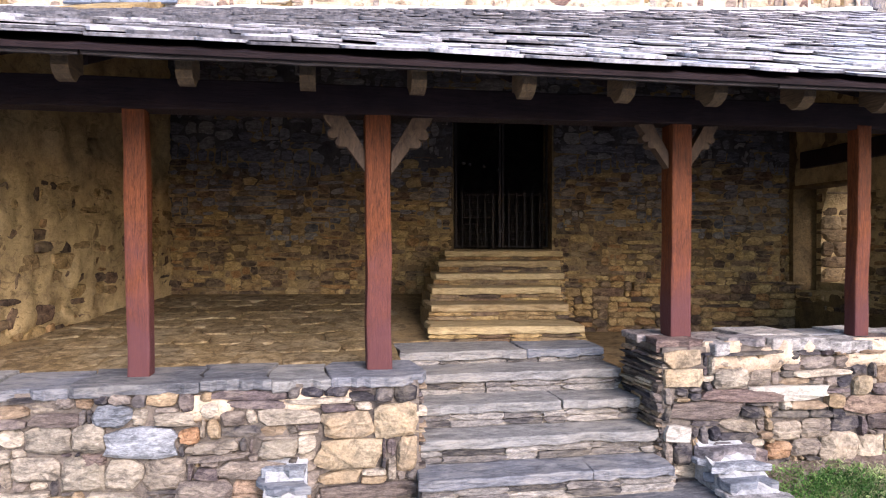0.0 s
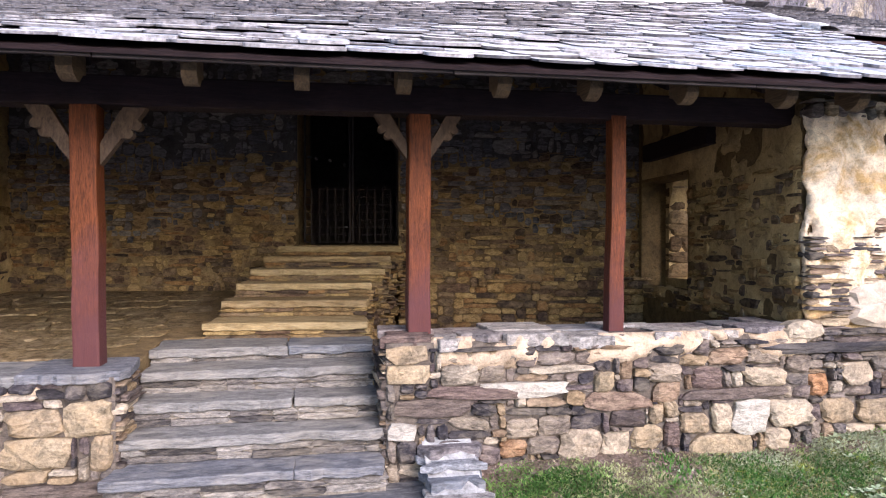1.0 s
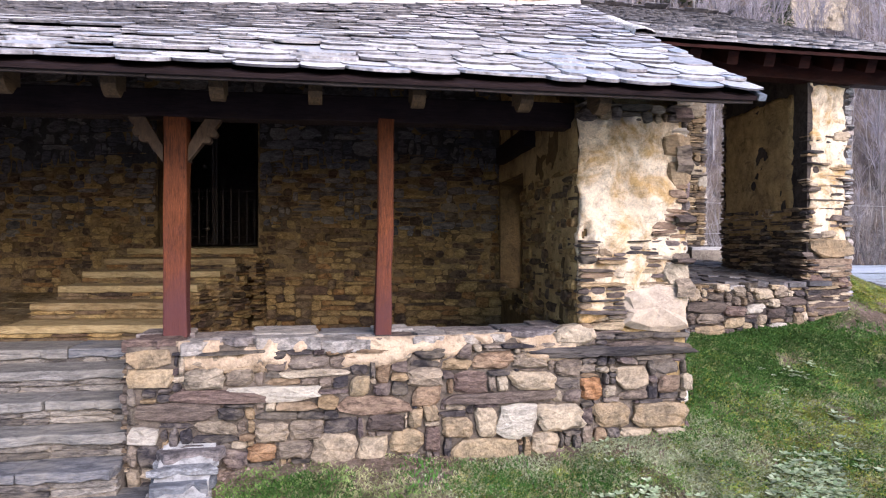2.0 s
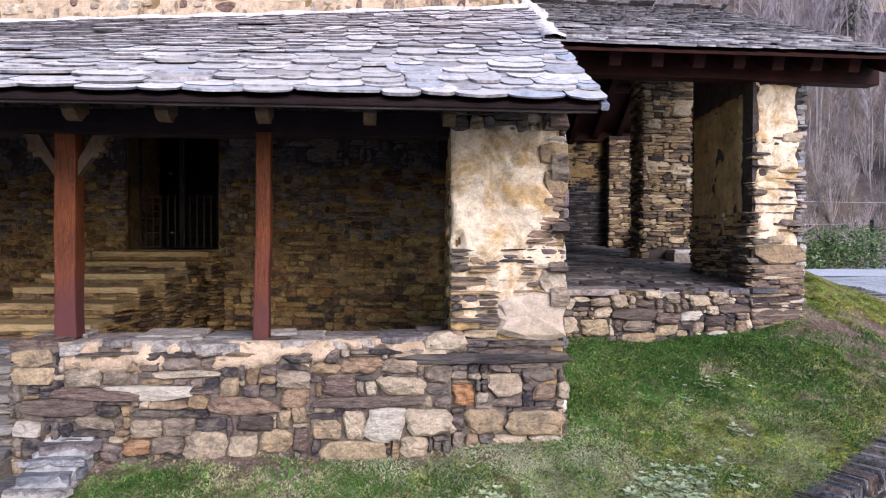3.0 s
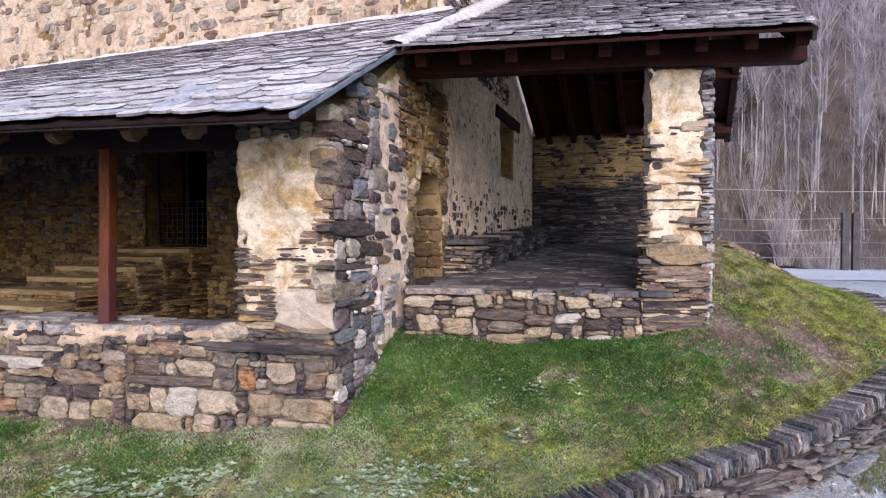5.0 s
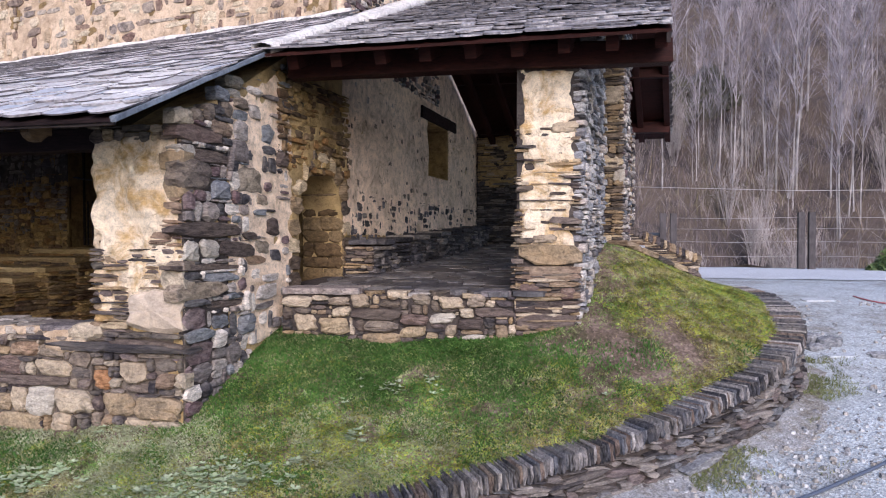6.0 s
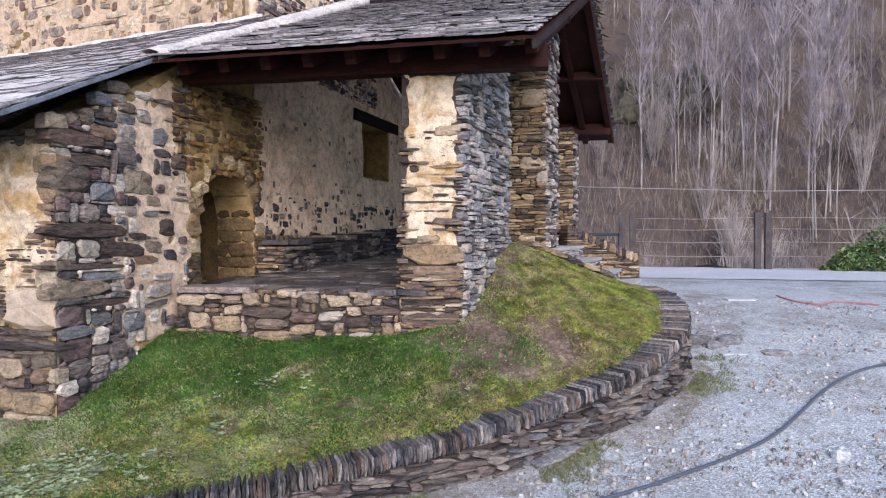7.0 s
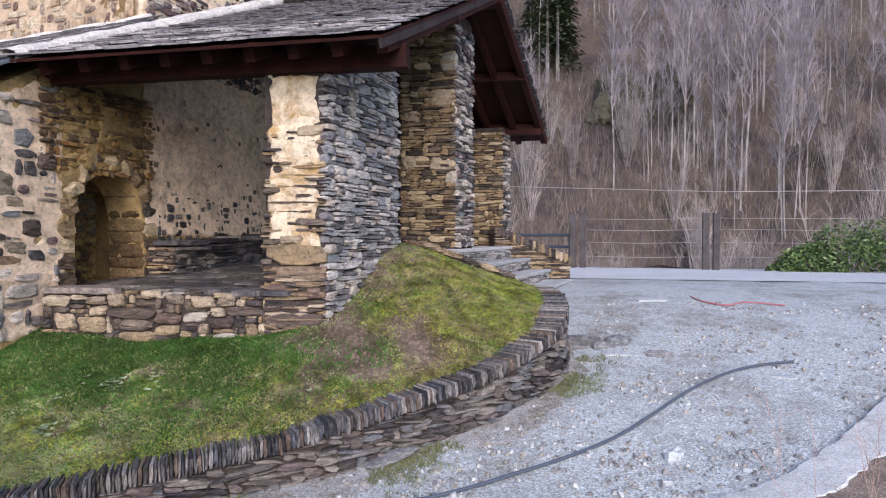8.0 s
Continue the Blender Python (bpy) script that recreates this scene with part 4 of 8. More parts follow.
plaster_face("mortar_skin", F_BACK, 0.0, F_BACK.length, lambda s: 1.9 + 0.2 * math.sin(s * 1.9), lambda s: 2.75 + 0.2 * math.sin(s * 1.3), M_SKIN_M, wall_back, -0.003, 0.02, 0.05, 48, "brown pointing between the stones, darkened partly as shade", [(d0, d1, 1.3, 3.62)])
plaster_face("mortar_skin", F_BACK, 0.0, F_BACK.length, lambda s: 2.75 + 0.2 * math.sin(s * 1.3), 4.3, M_SKIN_G, wall_back, 0.004, 0.018, 0.06, 42, "grey pointing between the stones, darkened as the upper shade", [(d0, d1, 1.3, 3.62)])
tagged(rough_bar("corbel_beam", F_CHURCH.at(DS1 + 0.75, 3.38, -0.2), F_CHURCH.at(DS1 + 0.62, 3.42, 0.55), 0.26, 0.26, M_BEAM, cuts=5), "dark beam end sticking out of the church wall", "beam")
lay(wall_back, F_CHURCH, 4.95, 7.2, "coarse", M_CHURCH, M_CHURCH_I, 22, 300, 4.2, None, (), 0.022, 0.12, 0.035, 0.40,
    far_label="pale rubble set in mortar", first=(9.0, 17, 4.9, 5.9))

plaster_face("plaster", F_CHURCH, 4.2, F_CHURCH.length, 4.9, 7.2, M_CHURCH_P, wall_back, 0.012, 0.016, 0.07, 31, "cream lime mortar", (), -0.45)

# assumed room behind the portal; its gloom is put into dark surface colours
room = bmesh.new()
prism_into(room, [(-0.9, 9.9, 1.2, 1.53), (4.7, 9.0, 1.2, 1.53), (5.4, 12.855, 1.2, 1.53), (-0.3, 13.65, 1.2, 1.53)])
tagged(part("floor_church", room, M_FLAG2), "stone floor inside the church, coloured dark for the gloom", "floor", kind="structure")
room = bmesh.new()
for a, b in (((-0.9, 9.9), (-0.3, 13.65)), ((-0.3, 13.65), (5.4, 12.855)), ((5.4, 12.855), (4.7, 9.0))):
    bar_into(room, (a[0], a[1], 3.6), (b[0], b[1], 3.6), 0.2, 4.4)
tagged(part("wall_church_inside", room, M_MORTAR_D), "assumed inner walls of the church, gloom put into their colour", "wall", kind="structure")
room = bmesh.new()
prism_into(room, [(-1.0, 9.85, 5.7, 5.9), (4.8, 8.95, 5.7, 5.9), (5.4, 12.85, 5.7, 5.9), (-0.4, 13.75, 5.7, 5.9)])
tagged(part("ceiling_church", room, M_MORTAR_D), "unseen ceiling inside the church, gloom put into its colour", "ceiling", kind="structure")


# rough plinth along the foot of the church wall, beside the portal steps
F_PLINTH = Face((2.9, back_y(2.9) - 0.13), (6.2, back_y(6.2) - 0.13))
plinth = sliced_wall("wall_plinth", F_PLINTH, 0.14, 0.3, lambda s: 1.08 + 0.03 * math.sin(s * 2.3), M_SKIN_O, (), 16, "rough ochre rubble plinth at the foot of the church wall")
lay(plinth, F_PLINTH, 0.36, lambda s: 1.10 + 0.03 * math.sin(s * 2.3), "plinth", M_OCHRE, M_OCHRE_I, 27, 150, 0, None, (), 0.03, 0.16, 0.012)

# iron grille in the portal
def grille_leaf(s0, s1, pivot_out):
    leaf = thing("iron_grille", F_CHURCH.at(s0, 1.58, pivot_out), "dark iron mesh gate closing the church portal", "gate", "leaves of the portal gate")

    def rod(name, a, b, r):
        bm = bmesh.new()
        bar_into(bm, a, b, r, r, (0, 1, 0) if abs((Vector(b) - Vector(a)).normalized().z) > 0.9 else (0, 0, 1))
        ob = part(name, bm, M_IRON, leaf)
        ob.matrix_parent_inverse = leaf.matrix_world.inverted()
    z0, z1 = 1.61, 3.56
    rod("stile", F_CHURCH.at(s0 + 0.02, z0, pivot_out), F_CHURCH.at(s0 + 0.02, z1, pivot_out), 0.03)
    rod("stile", F_CHURCH.at(s1 - 0.02, z0, pivot_out), F_CHURCH.at(s1 - 0.02, z1, pivot_out), 0.03)
    n = 6
    for i in range(1, n):
        s = s0 + (s1 - s0) * i / n
        rod("bar", F_CHURCH.at(s, z0, pivot_out), F_CHURCH.at(s, 2.40, pivot_out), 0.017)
    for i in range(8):
        z = z0 + i * 0.108
        rod("bar", F_CHURCH.at(s0 + 0.02, z, pivot_out + 0.012), F_CHURCH.at(s1 - 0.02, z, pivot_out + 0.012), 0.013)
    rod("rail", F_CHURCH.at(s0 + 0.02, z1, pivot_out), F_CHURCH.at(s1 - 0.02, z1, pivot_out), 0.03)
    return leaf


mid_s = (DS0 + DS1) / 2
grille_leaf(DS0 + 0.02, mid_s, -0.28)
grille_leaf(mid_s + 0.005, DS1 - 0.02, -0.28)

# ---- west wall of the porch ----
wall_west = sliced_wall("wall_west", F_WEST, 0.8, -0.4, lambda s: 2.95 + 0.4 * s, M_PLASTER_O, (), 20, "ochre plastered rubble wall closing the porch")
plaster_face("plaster", F_WEST, 0.0, F_WEST.length, 0.75, lambda s: 2.8 + 0.37 * s, M_PLASTER_O, wall_west, 0.04, 0.07, 0.07, 3, "worn ochre plaster", (), -0.42)
lay(wall_west, F_WEST, 0.35, 2.3, "coarse", M_OCHRE, M_OCHRE_I, 25, 120, 0, None, (), 0.03, 0.14, 0.03, 0.35)

# ---- side wall between the two porches, ending in the front pier ----
SIDE_K = F_SIDE.length / (16.8 - 4.25)


def side_s(y):
    return (y - 4.25) * SIDE_K


def side_top(s):
    y = 4.25 + s / SIDE_K
    return 2.83 + (y - 4.25) * 0.585 if y < 8.1 else 9.5


ARCH0, ARCH1 = side_s(6.42), side_s(7.62)


def arch_top(s):
    m, r = (ARCH0 + ARCH1) / 2, (ARCH1 - ARCH0) / 2
    return 2.02 + 0.62 * math.sqrt(max(0, 1 - ((s - m) / r) ** 2))


W0, W1 = side_s(11.36), side_s(12.73)
F_SIDE_IN = Face(tuple(F_SIDE.at(0, 0, -0.62))[:2], tuple(F_SIDE.at(F_SIDE.length, 0, -0.62))[:2])
tagged(sliced_wall("wall_side_inner", F_SIDE_IN, 0.35, -0.5, lambda s: min(side_top(s), 4.6), M_SKIN_O, [(ARCH0 - 0.05, ARCH1 + 0.1, 1.0, 2.42)], 40), "inner skin of the thick side wall", "wall")
wall_side = sliced_wall("wall_side", F_SIDE, 0.62, -0.5, side_top, M_PLASTER_O, [(ARCH0, ARCH1, 1.12, arch_top), (W0, W1, 2.95, 4.0)], 40,
                        "thick rubble wall with an arched doorway, between the porches")
shut = bmesh.new()
a, b, c, d = F_SIDE.at(W0 - 0.05, 0, -0.55), F_SIDE.at(W1 + 0.05, 0, -0.55), F_SIDE.at(W1 + 0.05, 0, -0.7), F_SIDE.at(W0 - 0.05, 0, -0.7)
prism_into(shut, [(p.x, p.y, 2.9, 4.05) for p in (a, b, c, d)])
tagged(part("window_1", shut, M_MORTAR_O), "blocked window niche with an ochre back", "window", kind="structure")
rough_bar("window_lintel", F_SIDE.at(W0 - 0.45, 4.12, -0.08), F_SIDE.at(W1 + 0.4, 4.12, -0.08), 0.3, 0.22, M_BEAM, wall_side, "dark wooden lintel", seed=4)
F_REVEAL = Face(tuple(F_SIDE.at(W1 - 0.002, 0, -0.56))[:2], tuple(F_SIDE.at(W1 - 0.002, 0, 0.0))[:2])
plaster_face("reveal", F_REVEAL, 0.0, F_REVEAL.length, 2.96, 3.98, M_PLASTER_O, wall_side, 0.012, 0.01, 0.06, 17, "ochre plastered reveal")
# ---- pier front: plaster with stones showing ----
lay(wall_side, F_PIER, -0.1, 0.86, "rubble", M_RUBBLE, M_RUBBLE_I, 31, 300, 0, None, spots(SET_PIER) + [(0.33, 0.62, 0.36, 0.58), (0.0, 1.02, 0.66, 0.76)], 0.034)
set_stones(wall_side, F_PIER, SET_PIER, 5, 0.055)
lay(wall_side, F_PIER, 0.86, 1.66, "slaty", M_SLATY, M_SLATY_I, 32, 300, 0.0, 0.42, (), 0.03, 0.14, 0.012, 0.10)
lay(wall_side, F_PIER, 1.25, 1.66, "slaty", M_SLATY, M_SLATY_I, 35, 300, 0.42, None, (), 0.018, 0.14, 0.012, 0.30)
lay(wall_side, F_PIER, 1.66, 2.15, "slaty", M_BROWN, M_SLATY_I, 33, 300, 0.66, None, (), 0.022, 0.14, 0.012, 0.10)
lay(wall_side, F_PIER, 2.70, 2.84, "small", M_SLATY, M_SLATY_I, 34, 60, 0.0, None, (), 0.03)
set_stone(wall_side, F_PIER, 0.70, 1.06, 0.58, 0.40, M_BLOCK, "boulder", 3, 0.06, 0.3, label="large whitish block")
set_stone(wall_side, F_PIER, 0.475, 0.47, 0.30, 0.20, M_PALE, "square", 2, 0.045)
set_stone(wall_side, F_PIER, 0.52, 0.71, 1.05, 0.085, M_DARKSLAB, "slate", 2, 0.09, 0.3)
for i, (z, h, w, mt) in enumerate([(1.36, 0.2, 0.24, M_PALE), (2.24, 0.22, 0.2, M_LIME), (2.49, 0.20, 0.24, M_LIME), (1.50, 0.1, 0.18, M_GREYST)]):
    set_stone(wall_side, F_PIER, 0.99 - w / 2 + 0.03, z, w, h, mt, "block", i + 3, 0.04, 0.2)
plaster_face("plaster", F_PIER, 0.0, 1.0, 0.95, 2.76, M_PLASTER, wall_side, 0.022, 0.06, 0.022, 5, "pale sandy plaster", (), -0.6)
plaster_face("mortar_skin", F_PIER, 0.0, 1.0, -0.1, 0.86, M_SKIN, wall_side, -0.004, 0.02, 0.03, 47, "pale mortar between the stones")

# church corner above the porch roof
lay(wall_side, F_CORNER, 4.85, 7.2, "coarse", M_CHURCH, M_CHURCH_I, 26, 20, 0, None, (), 0.02, 0.16, 0.03, 0.25)
plaster_face("plaster", F_CORNER, 0.0, F_CORNER.length, 4.8, 7.2, M_CHURCH_P, wall_side, 0.012, 0.014, 0.05, 32, "cream lime mortar")

# ---- outer face of the side wall ----
lay(wall_side, F_SIDE, lambda s: 0.0 + 0.36 * min(s, 2.1), lambda s: min(side_top(s), 2.83 + 0.585 * s) - 0.02, "coarse", M_COOL, M_COOL_I, 36, 300, 0.0, side_s(5.3), spots(SET_SIDE + SET_SIDE_B), 0.030, 0.16, 0.012, 0.0, far_label="grey rubble of the side wall")
# dark skin colours in the shade between the tightly stacked stones
plaster_face("mortar_skin", F_SIDE, 0.0, side_s(4.95), 0.0, lambda s: 2.8 + 0.585 * s, M_MORTAR_D, wall_side, 0.006, 0.012, 0.05, 49, "dark fill between the stones, shade of the gaps in its colour")
lay(wall_side, F_SIDE, lambda s: 0.0 + 0.36 * min(s, 2.1), lambda s: min(side_top(s), 2.83 + 0.585 * s) - 0.02, "coarse", M_COOL, M_COOL_I, 37, 120, side_s(5.3), side_s(6.3), spots(SET_SIDE + SET_SIDE_B) + [(ARCH0 - 0.25, ARCH1 + 0.2, 1.1, 2.95)], 0.026, 0.14, 0.05, 0.45)
set_stones(wall_side, F_SIDE, SET_SIDE + SET_SIDE_B, 6, 0.035)
plaster_face("plaster", F_SIDE, side_s(4.95), side_s(6.3), 0.55, lambda s: min(3.7, 2.85 + 0.5 * s), M_PLASTER_G, wall_side, 0.012, 0.014, 0.04, 6, "cream lime plaster", [(ARCH0 - 0.02, 99, 0, 9)], -0.7)
lay(wall_side, F_SIDE, 2.6, 3.75, "small", M_OCHRE, M_OCHRE_I, 38, 150, side_s(5.9), side_s(7.8), (), 0.03, 0.14, 0.02, 0.1)
plaster_face("plaster", F_SIDE, side_s(7.62), side_s(16.0), 1.75, 6.0, M_PLASTER_G, wall_side, 0.02, 0.02, 0.05, 8, "grey lime plaster with stones showing", [(W0, W1, 2.95, 4.0)], -0.78)
lay(wall_side, F_SIDE, 2.3, 4.3, "spotty", M_GREYST, M_COOL_I, 39, 120, side_s(7.7), side_s(15.5), [(W0 - 0.1, W1 + 0.1, 2.9, 4.3)], 0.012, 0.14, 0.04, 0.84)
lay(wall_side, F_SIDE, 1.7, 2.4, "spotty", M_BENCH, M_BENCH_I, 29, 160, side_s(7.9), side_s(15.5), (), 0.02, 0.14, 0.03, 0.5)
lay(wall_side, F_SIDE, 4.4, 6.4, "small", M_COOL, M_COOL_I, 40, 200, side_s(7.7), side_s(12), (), 0.03, 0.14, 0.02, 0.05)
plaster_face("plaster", F_SIDE, ARCH1 + 0.02, side_s(7.76), 1.75, 3.75, M_PLASTER_O, wall_side, 0.03, 0.03, 0.03, 15, "ochre plaster round the doorway", (), -0.02)
plaster_face("plaster", F_SIDE, ARCH0 - 0.3, ARCH1 + 0.02, lambda s: arch_top(s) + 0.1 if ARCH0 < s < ARCH1 else 1.9, 3.5, M_PLASTER_O, wall_side, 0.02, 0.03, 0.04, 16, "ochre plaster round the doorway", (), -0.1)
# voussoirs and jamb stones of the doorway
for i in range(9):
    a = math.pi * (i + 0.5) / 9
    m, r = (ARCH0 + ARCH1) / 2, (ARCH1 - ARCH0) / 2
    ob = set_stone(wall_side, F_SIDE, m - math.cos(a) * (r + 0.12), 2.02 + math.sin(a) * 0.76, 0.19, 0.26, M_TANP, "block", i, 0.03, 0.3, name="voussoir")
    ob.matrix_world = F_SIDE.matrix(m - math.cos(a) * (r + 0.12), 2.02 + math.sin(a) * 0.76, 0.23, 0.64, 0.27, 0.03, math.pi / 2 - a)
F_JAMB = Face(tuple(F_SIDE.at(ARCH1 - 0.002, 0, -0.62))[:2], tuple(F_SIDE.at(ARCH1 - 0.002, 0, 0.0))[:2])
z = 1.12
for k, h in enumerate((0.19, 0.16, 0.21, 0.17, 0.2, 0.18, 0.16, 0.2)):
    cut = 0.31 + 0.13 * math.sin(k * 2.4)
    for a, b in ((0.0, cut), (cut, 0.62)):
        set_stone(wall_side, F_JAMB, (a + b) / 2, z + h / 2, (b - a) * 0.99, h * 0.98, M_JAMB, "boulder", k * 3 + (a > 0), 0.03, 0.14)
    z += h
for z, h in ((1.24, 0.2), (1.45, 0.2), (1.66, 0.2), (1.88, 0.22)):
    set_stone(wall_side, F_SIDE, ARCH0 - 0.14, z, 0.27, h - 0.012, M_TANP, "square", int(z * 10), 0.025, 0.3)
    set_stone(wall_side, F_SIDE, ARCH1 + 0.14, z, 0.27, h - 0.012, M_TANP, "square", int(z * 10) + 1, 0.02, 0.12)
# inner face towards the first porch
F_INNER = Face(tuple(F_SIDE.at(3.45, 0, -0.97))[:2], tuple(F_SIDE.at(0, 0, -0.97))[:2])
plaster_face("plaster", F_INNER, 0.0, F_INNER.length, 0.85, lambda s: 4.6 - 0.55 * s, M_PLASTER_O, wall_side, 0.02, 0.03, 0.06, 9, "stained ochre plaster",
             [(3.45 - ARCH1 - 0.1, 3.45 - ARCH0 + 0.07, 1.0, 2.44)], -0.3)
lay(wall_side, F_INNER, 0.8, 2.3, "small", M_OCHRE, M_OCHRE_I, 42, 80, 0, None, [(3.45 - ARCH1 - 0.1, 3.45 - ARCH0 + 0.1, 1.0, 2.5)], 0.03, 0.12, 0.03, 0.3)


# ---- low front walls ----
def low_wall(name, face, thick, zb, zt, label):
    return sliced_wall(name, face, thick, zb, zt, M_SKIN, (), 12, label)


wall_front_east = low_wall("wall_front_east", F_RIGHT, 0.66, -0.4, 0.84, "low rubble wall carrying the porch posts")
lay(wall_front_east, F_RIGHT, -0.22, 0.80, "rubble", M_RUBBLE, M_RUBBLE_I, 51, 300, 0.0, None, spots(SET_EAST + SET_EAST_LOW) + [(0.72, 1.42, 0.39, 0.51), (0.0, 0.33, 0.53, 0.84), (0.0, 0.24, 0.10, 0.24), (3.2, 3.62, 0.66, 0.76)], 0.034,
    far_label="small stones of the low wall")
set_stones(wall_front_east, F_RIGHT, SET_EAST + SET_EAST_LOW, 7, 0.058)
set_stone(wall_front_east, F_RIGHT, 1.07, 0.45, 0.70, 0.115, M_WHITE, "slate", 4, 0.05, label="long whitish stone")
set_stone(wall_front_east, F_RIGHT, 0.16, 0.75, 0.32, 0.145, M_LIME, "square", 1, 0.035)
set_stone(wall_front_east, F_RIGHT, 0.17, 0.605, 0.34, 0.14, M_LIME, "square", 4, 0.035)
set_stone(wall_front_east, F_RIGHT, 0.12, 0.17, 0.22, 0.13, M_WHITE, "square", 0, 0.05)
set_stone(wall_front_east, F_RIGHT, 3.5, 0.71, 0.7, 0.085, M_DARKSLAB, "slate", 5, 0.07, 0.3)
set_stone(wall_front_east, F_RIGHT, 3.58, 0.85, 0.34, 0.17, M_PALE, "round", 2, 0.06)
plaster_face("mortar_skin", F_RIGHT, 0.0, F_RIGHT.length, -0.2, 0.84, M_SKIN, wall_front_east, -0.004, 0.02, 0.03, 43, "pale mortar between the stones")
plaster_face("mortar_skin", F_RIGHT, 0.35, F_RIGHT.length, 0.62, 0.88, M_CHURCH_P, wall_front_east, 0.046, 0.035, 0.025, 44, "smeared cream mortar", (), 0.02)
F_RIGHT_END = Face((2.2, 4.88), (2.2, 4.22))
lay(wall_front_east, F_RIGHT_END, -0.1, 0.8, "slaty", M_SLATY, M_SLATY_I, 52, 120, 0, None, (), 0.03)
rng = random.Random(5)
s = 0.0
i = 0
while s < 3.6:
    w = rng.uniform(0.2, 0.5)
    w = min(w, 3.62 - s)
    if w > 0.12:
        back = rng.uniform(0.22, 0.42)
        slab("capstone", F_RIGHT, s + w / 2, 0.885 + rng.uniform(-0.035, 0.016), w - 0.012, back, rng.uniform(0.045, 0.10), rng.choice((M_CAP, M_CAP, M_PALE, M_CAP, M_DARKST)), wall_front_east, rng.uniform(-0.02, 0.035), 60 + i, nx=12, ragged=0.10)
        slab("capstone", F_RIGHT, s + w / 2 + rng.uniform(-0.05, 0.05), 0.885 + rng.uniform(-0.03, 0.012), w + 0.04, 0.72 - back, 0.06, rng.choice((M_CAP, M_STEP, M_CAP)), wall_front_east, -back, 260 + i, nx=10, ragged=0.05)
    s += w
    i += 1
wall_front_west = low_wall("wall_front_west", F_LEFT, 0.6, -0.4, 0.66, "low rubble wall with slate coping beside the steps")
lay(wall_front_west, F_LEFT, -0.3, 0.64, "rubble", M_RUBBLE, M_RUBBLE_I, 53, 300, 0.0, None, spots(SET_WEST + SET_WEST_END), 0.034, far_label="small stones of the low wall")
set_stones(wall_front_west, F_LEFT, SET_WEST + SET_WEST_END, 8, 0.058)
plaster_face("mortar_skin", F_LEFT, 0.0, F_LEFT.length, -0.3, 0.64, M_SKIN, wall_front_west, -0.004, 0.02, 0.03, 45, "pale mortar between the stones")
plaster_face("mortar_skin", F_LEFT, 2.2, F_LEFT.length, 0.42, 0.64, M_CHURCH_P, wall_front_west, 0.034, 0.035, 0.025, 46, "smeared cream mortar", (), 0.18)
F_LEFT_END = Face((0.28, 4.22), (0.28, 4.82))
lay(wall_front_west, F_LEFT_END, -0.1, 0.62, "slaty", M_SLATY, M_SLATY_I, 54, 90, 0, None, (), 0.03)
s, i = 0.0, 0
for w in (0.5, 0.45, 0.55, 0.82, 0.5, 0.42, 0.66):
    slab("capstone", F_LEFT, s + w / 2, 0.70 + 0.012 * math.sin(i * 2.1), w - 0.015, 0.66, 0.075, M_STEP, wall_front_west, 0.035, 80 + i, nx=14, ragged=0.09)
    s += w
    i += 1

# ---- porch floor ----
bm = bmesh.new()
prism_into(bm, [(-3.7, 4.3, -0.4, 0.60), (0.25, 4.8, -0.4, 0.62), (0.25, 5.85, -0.4, 0.70), (0.62, 5.9, -0.4, 0.70), (0.62, back_y(0.6) + 0.1, -0.4, 0.94), (-2.75, back_y(-2.75) + 0.1, -0.4, 0.94)])
prism_into(bm, [(2.15, 4.9, -0.4, 0.42), (5.95, 4.8, -0.4, 0.42), (6.4, back_y(6.4) + 0.1, -0.4, 0.42), (2.15, back_y(2.15) + 0.1, -0.4, 0.42)])
prism_into(bm, [(0.61, 5.6, -0.4, 0.60), (2.14, 5.6, -0.4, 0.60), (2.14, back_y(2.14) + 0.1, -0.4, 0.95), (0.61, back_y(0.61) + 0.1, -0.4, 0.95)])
floor_porch = tagged(part("floor_porch", bm, M_MORTAR_O), "uneven ochre flagstone floor of the porch", "floor", kind="structure")
rng = random.Random(77)
for gx in range(11):
    for gy in range(10):
        x0, y0 = -3.3 + gx * 0.36, 4.9 + gy * 0.42
        x, y = x0 + rng.uniform(-0.06, 0.06) + (gy % 2) * 0.16, y0 + rng.uniform(-0.05, 0.05)
        if x > (0.05 if y < 6.0 else 0.42) or y > back_y(x) - 0.15 or x < -3.5 + 0.2 * (y - 4.2):
            continue
        z = 0.605 + (y - 4.5) * 0.074
        fl = Face((x - 0.2, y - 0.21), (x + 0.2, y - 0.21))
        me = stone_mesh("square" if rng.random() < 0.5 else "slate", rng.randrange(6), M_FLOOR)
        ob = new("flagstone", me)
        ob.parent = floor_porch
        ob.matrix_world = Matrix.Translation((x, y, z + rng.uniform(0.0, 0.012))) @ Euler((radians(-90) + 0.088, 0, rng.uniform(-0.1, 0.1))).to_matrix().to_4x4() @ Matrix.Diagonal((0.37 + rng.uniform(-0.06, 0.03), 0.06, 0.41 + rng.uniform(-0.06, 0.02), 1))

# ---- steps ----
stairs_low = thing("front_steps", (1.25, 4.4, -0.4), "worn grey slate steps rising to the porch", "steps")


